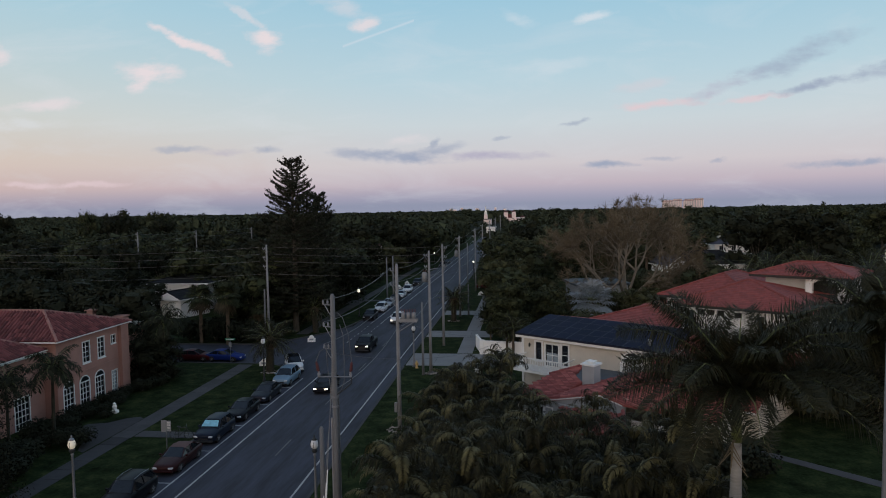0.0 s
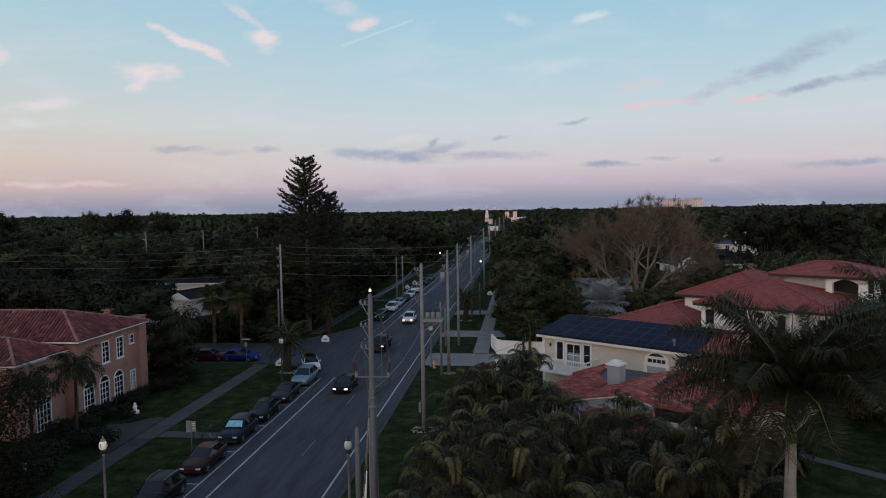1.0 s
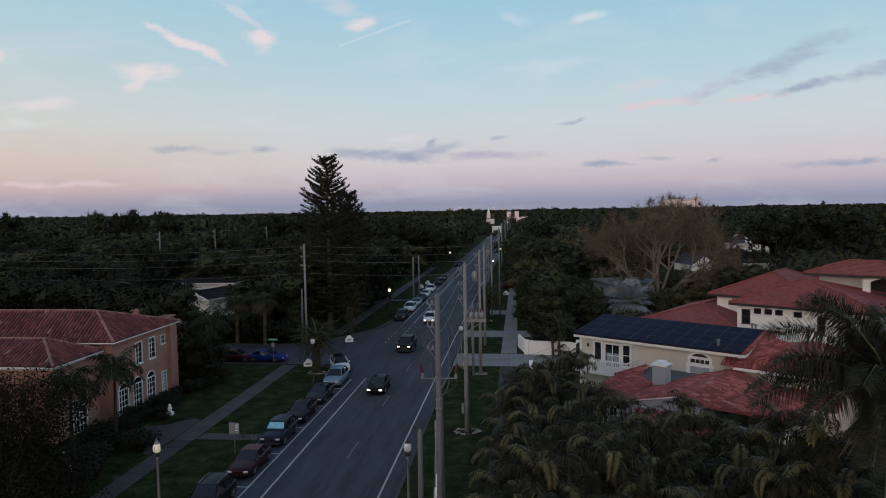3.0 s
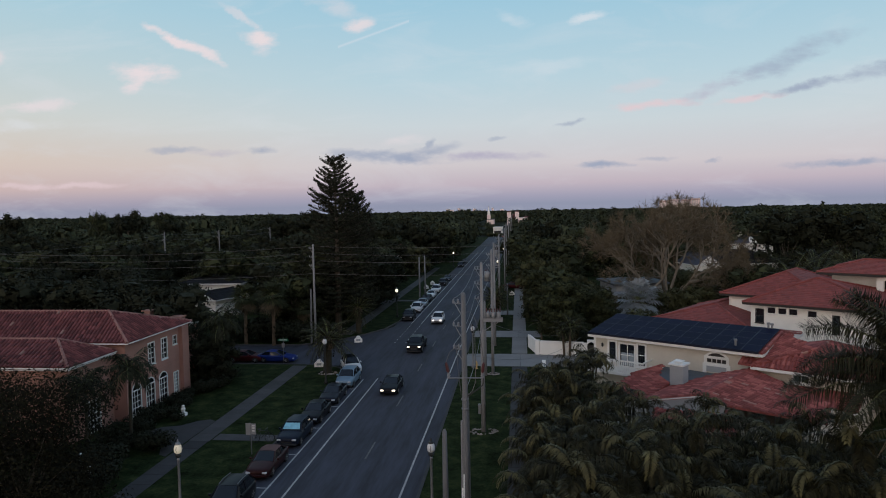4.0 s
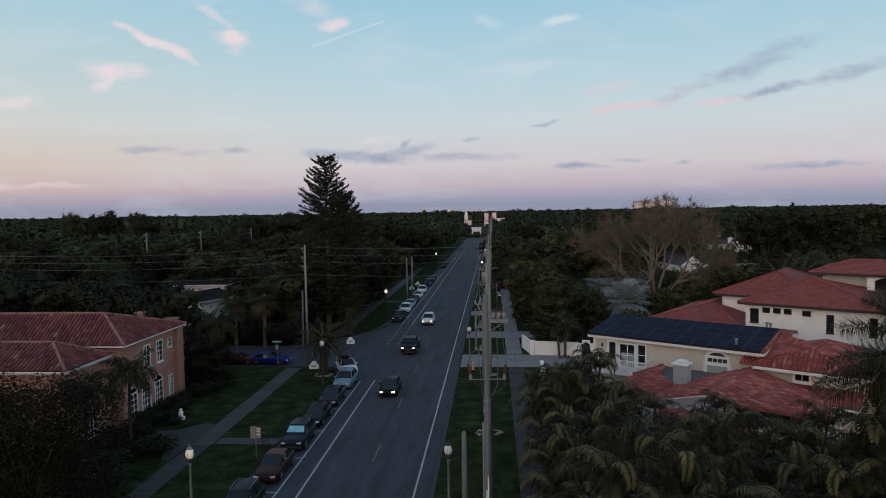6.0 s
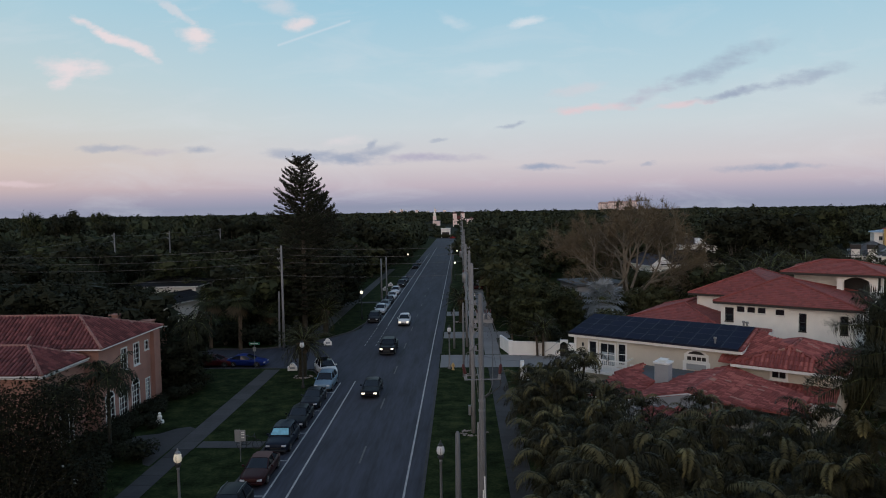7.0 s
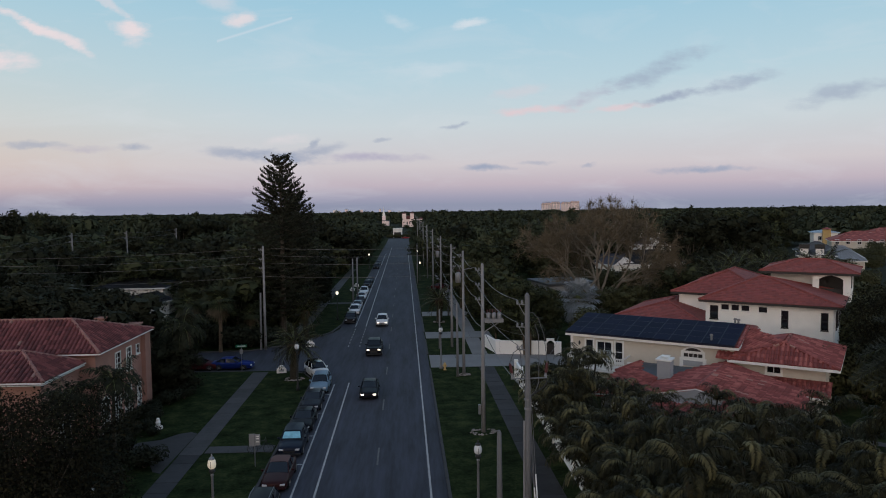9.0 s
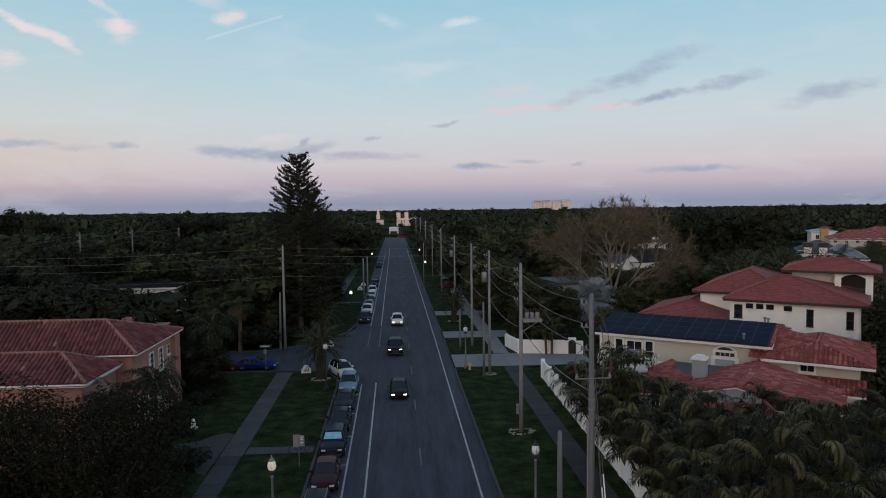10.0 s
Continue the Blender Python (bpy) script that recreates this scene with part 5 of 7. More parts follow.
def arching_palm(label, seed, height, stems, mat=LEAF_PALM, lean=0.0):
    """A garden palm with short, strongly recurved feather fronds on a few slim trunks."""
    rng = np.random.default_rng(seed)
    palm = thing("palm", label, "palm")
    canes, quads, young, ribs = bmesh.new(), [], [], bmesh.new()
    for k in range(stems):
        ang, rad = k * 2 * math.pi / stems + rng.uniform(-0.4, 0.4), 0.85 if stems > 1 else 0.1
        top = np.array([math.cos(ang) * rad - lean, math.sin(ang) * rad, height * rng.uniform(0.58, 0.92)])
        tube(canes, [(math.cos(ang) * 0.2, math.sin(ang) * 0.2, -0.1), (top[0] * 0.5, top[1] * 0.5, top[2] * 0.5), tuple(top)], [0.09, 0.07, 0.06], 6)
        for f in range(10):
            lift = rng.uniform(1.2, 1.5) - 0.8 * (f / 10) ** 1.6
            hang = rng.uniform(0.5, 1.1)
            # the first fronds take the paler colour that stands in for arch-top highlights
            top_lit = f < (2 if k else 3)
            v, path = frond_geometry((2.6 if top_lit else 2.4) * rng.uniform(0.85, 1.15), lift + rng.uniform(1.3, 2.1), lift, 46 if top_lit else 40, 0.30 if top_lit else 0.46, rng, rng.uniform(-0.12, 0.12), 0.032 if top_lit else 0.024, hang, 1.7)
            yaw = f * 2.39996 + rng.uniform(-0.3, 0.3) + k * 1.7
            (young if top_lit else quads).append(turned(v, yaw, top))
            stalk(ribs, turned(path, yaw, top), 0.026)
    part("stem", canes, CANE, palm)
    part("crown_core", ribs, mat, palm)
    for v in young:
        mesh_part("frond", quad_mesh("frond", v), LEAF_PALM_LIT, palm, "yellowish arching top frond with highlight in its colour")
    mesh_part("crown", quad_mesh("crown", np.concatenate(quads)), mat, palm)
    return palm


def bush(label, mat, radius, height, leaves, leaf, seed, name="bush"):
    rng = np.random.default_rng(seed)
    plant = thing(name, label, "bush")
    bm = bmesh.new()
    for k in range(5):
        a = k * 1.3
        tube(bm, [(0, 0, -0.05), (math.cos(a) * radius * 0.35, math.sin(a) * radius * 0.35, height * 0.6)], [0.05, 0.02], 4)
    part("woody_base", bm, BARK, plant)
    pts, outs = [], []
    for k in range(9):
        a, rr = k * 2.4, radius * math.sqrt(k / 9) * 0.7
        away = ball(leaves // 9, rng, 0.6)
        outs.append(away)
        pts.append(away * np.array([radius * 0.45, radius * 0.45, height * 0.38]) + np.array([math.cos(a) * rr, math.sin(a) * rr, height * rng.uniform(0.42, 0.62)]))
    pts = np.concatenate(pts)
    pts[:, 2] = np.maximum(pts[:, 2], 0.08)
    mesh_part("crown", quad_mesh("crown", leaf_quads(pts, leaf, rng=rng, out=np.concatenate(outs)), np.concatenate(outs)), mat, plant)
    return plant


def spread(proto, places, group=""):
    """The first place takes the plant itself, the others copies: (x, y, size, turn)."""
    for k, (x, y, s, turn) in enumerate(places):
        m = pose(x, y, 0.08 - drop(y), 0, 0, turn) @ Matrix.Diagonal((s, s, s, 1))
        if k == 0:
            proto.matrix_world = m
            if group:
                proto["group"] = group
        else:
            ob = copy_thing(proto, m)
            ob.matrix_basis = m


# tall pines
p = conifer("tall dark tiered pine with a flat feathery top", 3, 22.9, 4.9, 0.42)
p.matrix_world = pose(-30.6, 89.3, 0.0, 0, 0, 20)
p = conifer("shorter dark pine beside the tall one", 5, 18.3, 3.3, 0.36, 0.3)
p.matrix_world = pose(-30.3, 98.6, 0.0, 0, 0, 70)

# wide leafless tree
p = bare_tree("huge spreading leafless tree with pale branches", 11, 19.0, 0.45)
p.matrix_world = pose(14.2, 105.5, 0.0, 0, 0, 30) @ Matrix.Diagonal((0.86, 0.86, 0.92, 1))

# royal palm
p = feather_palm("tall royal palm with smooth ringed grey trunk", 21, 7.9, 0.20, 34, 4.9, LEAF_ROYAL, PALM_TRUNK, shaft=1.9, leaf=0.85, width=0.017, droop=1.5, leaflets=120, separate=True)
p.matrix_world = pose(7.55, 25.3, 0.05, 0, 0, 15)
p = feather_palm("tall royal palm among dark garden trees", 22, 9.0, 0.20, 30, 4.6, LEAF_ROYAL, PALM_TRUNK, shaft=1.9, leaf=0.85, width=0.017, droop=1.75, leaflets=110, separate=True)
p.matrix_world = pose(14.4, 28.8, 0.05, 0, 0, 100)

# clumping palms in the garden behind the long wall
arecas = [arching_palm("clump of dark-green arching garden palms", 31 + k, h, 3) for k, h in enumerate((7.4, 7.0, 6.6, 6.9))]
rows = [[], [], [], []]
k = 0
for gy in range(13):
    for gx in range(5):
        x = -3.3 + gx * 2.75 + RNG.uniform(-0.5, 0.5) + (gy % 2) * 1.2
        y = 19.5 + gy * 3.0 + RNG.uniform(-0.7, 0.7)
        # keep clear of the low wing's roof and the royal palms' lawn
        e, n = 0.824 * (x + 0.92) - 0.567 * (y - 60.18), 0.567 * (x + 0.92) + 0.824 * (y - 60.18)
        if n > -10.5 and e > 5.2 or n > -13.2 and e > 9.6 or n > -2.6 or (n > -6.5 and e > 0) or (x > 6.2 and y < 31) or x > 8.5:
            continue
        size = RNG.uniform(0.92, 1.06) * (1.0 if y < 31 else 0.88 if y < 36 else 0.70 if x > 0.5 or y < 40 else 0.84)
        rows[k % 4].append((x, y, size, RNG.uniform(0, 360)))
        k += 1
# the outer row leans over the wall
outer = [[], []]
leaning = [arching_palm("leaning garden palms drooping over the wall", 36 + k, 5.2, 4, lean=1.15) for k in range(2)]
for i in range(15):
    outer[i % 2].append((-3.95 + RNG.uniform(-0.1, 0.1), 21.0 + 2.1 * i + RNG.uniform(-0.4, 0.4), RNG.uniform(0.82, 0.98), RNG.uniform(-25, 25)))
for proto, places in zip(arecas + leaning, rows + outer):
    spread(proto, places, "garden palms")

undergrowth = bush("dark undergrowth below the garden palms", LEAF_DARK, 1.3, 2.3, 1800, 0.11, 38, "undergrowth")
spread(undergrowth, [(-3.2 + RNG.uniform(-0.15, 0.25), 20.5 + 1.9 * k, RNG.uniform(0.9, 1.1), 70 * k) for k in range(19)], "garden undergrowth")

# palms on the lawns
date = feather_palm("stout date palm with a low spreading crown", 41, 3.3, 0.34, 42, 2.9, LEAF_PALM, CANE, leaf=0.5, width=0.03, droop=1.25, boots=True)
spread(date, [(-25.55, 66.6, 1.0, 0), (-27.6, 88.2, 0.95, 130), (-10.6, 98.2, 0.95, 40), (27, 93, 1.7, 15), (31.5, 97, 1.8, 70), (35, 91, 1.6, 160), (23, 101, 1.5, 230), (39, 104, 1.7, 300), (45, 100, 1.8, 20)], "date palms")
fan = fan_palm("tall fan palm with a rounded grey-green head", 43, 5.0, 0.17, 34, 1.15, LEAF_OAK)
spread(fan, [(-36.1, 80.4, 1.2, 0), (-39.8, 81.0, 1.15, 60), (-33.4, 83.5, 0.8, 200), (31, 128, 1.2, 20), (-6.5, 112, 1.3, 90), (24, 150, 1.5, 50)], "fan palms")
young = feather_palm("slender young palm before the pink house", 47, 4.6, 0.10, 22, 2.3, LEAF_DARK, CANE, shaft=0.8, leaf=0.6, width=0.04, droop=2.0)
spread(young, [(-33.4, 45.3, 1.0, 0), (-35.2, 43.2, 0.9, 80), (-34.4, 62.4, 1.1, 30)], "slender palms")
silver = fan_palm("large pale silver-blue fan palm", 49, 3.3, 0.3, 62, 1.7, LEAF_SILVER, BOOT, skirt=False, rays=21, spokes=1.35)
silver.matrix_world = pose(8.4, 95.0, 0.05)
verge_palm = feather_palm("small palm by the driveway wall", 53, 2.6, 0.1, 12, 1.7, LEAF_PALM, BOOT, leaf=0.36, width=0.03, droop=1.7)
spread(verge_palm, [(-2.2, 75.0, 1.05, 0), (-1.6, 75.1, 1.15, 120), (-1.0, 78.2, 1.0, 200), (-4.4, 82.5, 0.9, 20)], "small palms")

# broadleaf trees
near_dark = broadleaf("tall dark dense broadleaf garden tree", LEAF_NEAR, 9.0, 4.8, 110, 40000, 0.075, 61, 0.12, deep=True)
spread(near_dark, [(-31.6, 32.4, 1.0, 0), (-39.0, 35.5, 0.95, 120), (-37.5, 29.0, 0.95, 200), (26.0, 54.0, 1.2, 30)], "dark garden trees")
oak_a = broadleaf("broad dark-green oak with full crown", LEAF_OAK, 11.5, 6.0, 46, 6400, 0.16, 62, 0.2, deep=True)
oak_b = broadleaf("tall dark oak with uneven crown", LEAF_DARK, 13.0, 6.2, 46, 6400, 0.16, 63, 0.2, deep=True)
far_a = broadleaf("distant broad oak in the suburb", LEAF_OAK, 11.5, 6.0, 36, 2500, 0.25, 67, 0.2, deep=True)
far_b = broadleaf("distant dark oak in the suburb", LEAF_DARK, 13.0, 6.2, 36, 2500, 0.25, 68, 0.2, deep=True)
far_c = broadleaf("distant olive-green tree in the suburb", LEAF_LIGHT, 9.5, 4.8, 30, 2100, 0.23, 69, 0.2, deep=True)
screen = broadleaf("dense dark tree behind the pink house", LEAF_DARK, 9.5, 5.0, 56, 9000, 0.15, 66, 0.15, deep=True)
spread(screen, [(-58.3, 101.5, 0.6, 40), (-41.5, 64.8, 1.0, 30), (-48, 65.5, 1.1, 80), (-56, 66, 1.15, 140), (-64, 65, 1.15, 210), (-41.5, 67.5, 0.7, 270), (-35.3, 62.5, 0.52, 100), (-72, 66, 1.1, 20)], "screen trees")
oak_c = broadleaf("olive-green broadleaf tree with loose crown", LEAF_LIGHT, 9.5, 4.8, 40, 5600, 0.15, 64, 0.2, deep=True)
verge_tree = broadleaf("round dark-green tree by the driveway", LEAF_OAK, 7.6, 3.1, 72, 13000, 0.11, 65, 0.12, deep=True)
spread(verge_tree, [(-2.3, 82.6, 1.0, 0), (2.2, 86.5, 0.8, 90), (-1.8, 90.5, 0.8, 180)], "driveway trees")
groups = {0: [], 1: [], 2: []}


def clear_of(x, y):
    """Keeps trees off the roads, houses and lawns."""
    if -26.5 + SHEAR * (y - 50) < x < -4.5 + SHEAR * (y - 50):
        return False
    if x < -26 and y < 82.5:
        return False
    if x < -26 and x > -30.5 and y < 200:
        return False
    if -64 < x < -38 and y < 112 and x < -0.43 * y:
        return False
    e, n = 0.824 * (x + 0.92) - 0.567 * (y - 60.18), 0.567 * (x + 0.92) + 0.824 * (y - 60.18)
    if -6 < e < 26 and -14 < n < 38:
        return False
    if x > -5 and y < 62 or -5.5 < x < 14 and y < 108 or 2 < x < 30 and 105 < y < 150:
        return False
    if 2 < x < 44 and 105 < y < 156 or 40 < x < 62 and 150 < y < 200:
        return False
    if y > 70 and 0.52 * y < x + 17 < 0.76 * y:
        return False
    return True


count = 0
for attempt in range(1500):
    y = 66 + 145 * RNG.random()
    x = RNG.uniform(-1.02, 0.62) * y * 0.92 - 12
    if not clear_of(x, y):
        continue
    kind = int(RNG.integers(0, 3)) if x < 0 else int(RNG.choice((0, 2, 2)))
    if any((x - a) ** 2 + (y - b) ** 2 < 30 for g in groups.values() for a, b, *_ in g):
        continue
    low = 0.78 if x > 0 and y < 150 else 0.86 if x < -45 else 1.0
    groups[kind].append((x, y, RNG.uniform(0.72, 1.08) * low, RNG.uniform(0, 360)))
    count += 1
    if count > 230:
        break
groups[1] += [(-34.5, 92.5, 0.85, 10), (-37.5, 89.5, 0.7, 60), (-32.8, 98.5, 0.8, 120), (-36, 99, 0.9, 200), (-31.5, 108, 0.8, 30), (45, 147, 1.18, 0), (51.5, 150, 1.2, 90), (58, 152, 1.15, 200), (-163, 268, 1.22, 0), (-174, 276, 1.2, 50), (-149, 272, 1.12, 100), (-89, 232, 1.2, 20), (-80, 237, 1.22, 75), (124, 265, 1.26, 120),
              (-61.5, 91, 0.72, 80), (-42.0, 99.5, 0.7, 130)]
# trees that stand close along both sides of the avenue
for k in range(13):
    v = 121 + 6.9 * k
    groups[(2, 0, 2)[k % 3]].append((rx(-36.2 - 1.4 * (k % 2), v), v, RNG.uniform(0.78, 0.98), RNG.uniform(0, 360)))
for k in range(16):
    v = 97 + 7.1 * k
    groups[(0, 2, 2)[k % 3]].append((rx(-2.4 - (1.8 if v > 135 else 0) - (1.5 if v > 170 else 0) + 1.1 * (k % 2), v), v, RNG.uniform(0.62, 0.80) if v < 130 else RNG.uniform(0.8, 0.98), RNG.uniform(0, 360)))
for proto, places in zip((oak_a, oak_b, oak_c), groups.values()):
    spread(proto, [p for p in places if p[1] < 118], "suburb trees")
for proto, places in zip((far_a, far_b, far_c), groups.values()):
    spread(proto, [p for p in places if p[1] >= 118], "distant suburb trees")

# hedges and bushes
shrub = bush("rounded dark-green shrub on a lawn", LEAF_DARK, 1.4, 1.5, 1500, 0.10, 71)
spread(shrub, [(-36.0, 51.8, 0.55, 0), (-35.9, 53.2, 0.5, 50), (-35.9, 54.9, 0.55, 100), (-35.8, 56.6, 0.5, 10), (-35.4, 57.6, 0.6, 80), (-34.6, 58.9, 0.85, 30), (-33.9, 60.6, 0.7, 140),
               (-34.8, 55.6, 0.65, 66), (-34.3, 54.4, 0.55, 15), (-34.0, 52.0, 0.6, 75), (-34.6, 50.6, 0.7, 120), (-34.9, 49.0, 0.8, 200), (-33.0, 50.9, 0.45, 33), (-34.0, 47.6, 0.8, 310),
               (-31.2, 44.4, 1.0, 0), (-33.0, 44.2, 0.8, 170), (-33.9, 42.0, 0.9, 0), (-34.8, 45.6, 1.0, 260), (-32.6, 40.6, 1.1, 20), (-31.4, 38.6, 1.0, 90), (-33.4, 38.2, 1.3, 140), (-31.0, 36.4, 1.1, 210),
               (-36.9, 64.6, 1.6, 20), (-35.6, 62.4, 1.2, 70), (-41.5, 68.0, 2.0, 10), (-33.2, 82.5, 1.7, 0), (-35.5, 82.2, 1.9, 40), (-38.6, 82.5, 2.0, 90),
               (-31.8, 84.5, 1.5, 20), (-42, 82.5, 2.0, 15), (0.5, 79.5, 1.4, 10),
               (4.4, 40.6, 1.5, 0), (6.6, 41.0, 1.6, 50), (8.9, 41.2, 1.6, 110), (11.0, 41.8, 1.5, 200), (13.0, 43.0, 1.5, 250)], "garden shrubs")
hedge = bush("tall loose green hedge plant", LEAF_LIGHT, 2.6, 4.2, 3200, 0.17, 73)
spread(hedge, [(6 + 3.3 * k + RNG.uniform(-1, 1), 82 - 1.6 * k + RNG.uniform(-1, 1), RNG.uniform(0.7, 1.1), 40 * k) for k in range(8)]
       + [(3 + 4 * k, 100 + RNG.uniform(-3, 3), RNG.uniform(0.8, 1.2), 30 * k) for k in range(12)]
       + [(30 + 3.5 * (k % 6), 62 + 6 * (k // 6) + RNG.uniform(-2, 2), RNG.uniform(1.0, 1.5), 30 * k) for k in range(18)]
       + [(19 + 3.4 * k, 55.5 - 0.6 * k, RNG.uniform(0.9, 1.3), 50 * k) for k in range(5)]
       + [(0.58 * v - 17 + 0.05 * v * RNG.uniform(-1, 2.6), v, RNG.uniform(0.9, 1.35), 60 * k) for k, v in enumerate(np.linspace(88, 200, 26).tolist())]
       + [(15.5 + 2.7 * k, 128 + RNG.uniform(-1.5, 1.5) + 0.35 * k, RNG.uniform(1.0, 1.25), 35 * k) for k in range(9)]
       + [(-28.5 + 2.4 * k, 404.5, RNG.uniform(0.5, 0.6), 45 * k) for k in range(6)]
       + [(44 + 3.2 * k, 190 - k, RNG.uniform(0.8, 1.0), 70 * k) for k in range(5)], "hedge plants")

# taller crowns that break the skyline
for proto, x, y, top, wide in ((far_b, -194.9, 240, 17.3, 0.9), (far_a, -167.3, 250, 17.3, 0.75), (far_b, -143.4, 230, 17.7, 1.1), (far_a, -184.8, 330, 16.8, 1.0),
                               (far_b, -44.5, 212, 13.9, 1.2), (far_a, 103.8, 262, 14.4, 1.3), (far_b, 88.0, 250, 14.6, 1.2), (far_a, 118.0, 255, 14.9, 1.2)):
    s = (top + drop(y)) / (13.0 if proto is far_b else 11.5)
    m = pose(x, y, land(y), 0, 0, 3 * x) @ Matrix.Diagonal((wide, wide, s, 1))
    copy_thing(proto, m).matrix_basis = m

# far woods as one mass of crowns
crowns, sizes, aways, cores, core_aways = [], [], [], [], []
for k in range(3900):
    y = 205 * math.exp(RNG.random() * 2.65)
    x = RNG.uniform(-0.95, 0.75) * y - 10
    if abs(x + 17.9 + 0.013 * (y - 50)) < 8.6 and y < 405:
        continue
    if y < 262 and 0.50 * y < x + 17 < 0.80 * y or y < 240 and 0.22 * y < x < 0.31 * y:
        continue
    avenue = abs(x + 18) < 26 and y < 390
    h = RNG.uniform(6.0, 11.0) * min(1.0, (420 / y) ** 0.25) * (1.6 if k % 41 == 0 and not avenue else 1.35 if k % 17 == 0 and not avenue else 1.22 if avenue else 1.0)
    r = RNG.uniform(3.2, 6.4) * (1 + y / 1500) * (0.85 if avenue else 1.0)
    near = y < 480
    if 400 <= y < 606 and -0.085 * y < x + 5 < 0.0:
        h, r = h * 0.34, r * 0.7
    for m in range(3 if near else 1):
        turn = m * 2.4 + k
        c = np.array([x + math.cos(turn) * r * 0.42 * near, y + math.sin(turn) * r * 0.42 * near, h * (0.62 - 0.07 * (m % 3)) + land(y)])
        size = np.array([r * 0.62, r * 0.62, h * 0.38]) * (1.0 if near else 1.25)
        core, dirs = lump(c, size * 0.68, RNG, 2)
        cores.append(core)
        core_aways.append(dirs)
        away = ball(48 if near else 26, RNG, 0.7)
        crowns.append(away * size + c)
        aways.append(away)
        sizes.append(np.full(len(away), 0.22 + y / 760))
crowns, sizes, aways = np.concatenate(crowns), np.concatenate(sizes), np.concatenate(aways)
far_woods = mesh_part("far_woods", quad_mesh("far_woods", np.concatenate(cores + [leaf_quads(crowns, sizes, out=aways)]), np.concatenate(core_aways + [aways])), LEAF_FAR)
tagged(far_woods, "dark wooded suburb stretching to the horizon", "woods", kind="stuff")

# ---------------------------------------------------------------- cars
CAR_SHAPES = {
    # stations from the nose backwards: (y, half width, low, top); then the cabin: (y, half width at belt, half width at roof, roof height)
    "suv": (4.55, [(-2.27, 0.62, 0.34, 0.80), (-2.12, 0.84, 0.24, 0.90), (-1.6, 0.92, 0.22, 1.00), (-0.95, 0.93, 0.22, 1.06), (0.6, 0.93, 0.22, 1.08), (1.75, 0.92, 0.24, 1.06), (2.15, 0.86, 0.28, 1.00), (2.27, 0.74, 0.40, 0.92)],
            [(-1.05, 0.84, 0.80, 1.08), (-0.35, 0.86, 0.66, 1.62), (0.5, 0.86, 0.68, 1.68), (1.55, 0.85, 0.64, 1.62), (2.12, 0.80, 0.70, 1.10)], 0.35, (-1.42, 1.38)),
    "sedan": (4.7, [(-2.35, 0.58, 0.32, 0.66), (-2.18, 0.80, 0.20, 0.76), (-1.6, 0.89, 0.18, 0.86), (-0.85, 0.91, 0.18, 0.94), (0.7, 0.91, 0.18, 0.97), (1.6, 0.90, 0.20, 0.98), (2.2, 0.82, 0.26, 0.94), (2.35, 0.70, 0.36, 0.86)],
              [(-1.0, 0.80, 0.74, 0.95), (-0.15, 0.82, 0.62, 1.38), (0.6, 0.82, 0.63, 1.43), (1.2, 0.80, 0.60, 1.36), (1.95, 0.76, 0.66, 0.99)], 0.33, (-1.45, 1.4)),
    "pickup": (5.6, [(-2.8, 0.72, 0.42, 0.98), (-2.65, 0.94, 0.34, 1.10), (-2.1, 0.99, 0.32, 1.16), (-1.3, 1.0, 0.32, 1.20), (0.9, 1.0, 0.32, 1.20), (1.0, 1.0, 0.34, 1.18), (2.6, 1.0, 0.36, 1.18), (2.8, 0.95, 0.46, 1.14)],
               [(-1.35, 0.90, 0.84, 1.20), (-0.75, 0.91, 0.72, 1.80), (0.1, 0.91, 0.74, 1.88), (0.75, 0.90, 0.72, 1.84), (0.95, 0.88, 0.80, 1.20)], 0.40, (-1.8, 1.75)),
}


def car_paint(name, base, metal=0.2, rough=0.3):
    return material(name, base, rough + 0.1, metal=metal, vary=0.08, scale=0.6, fine_scale=8, bump=0.0, coat=0.02, spec=0.12)


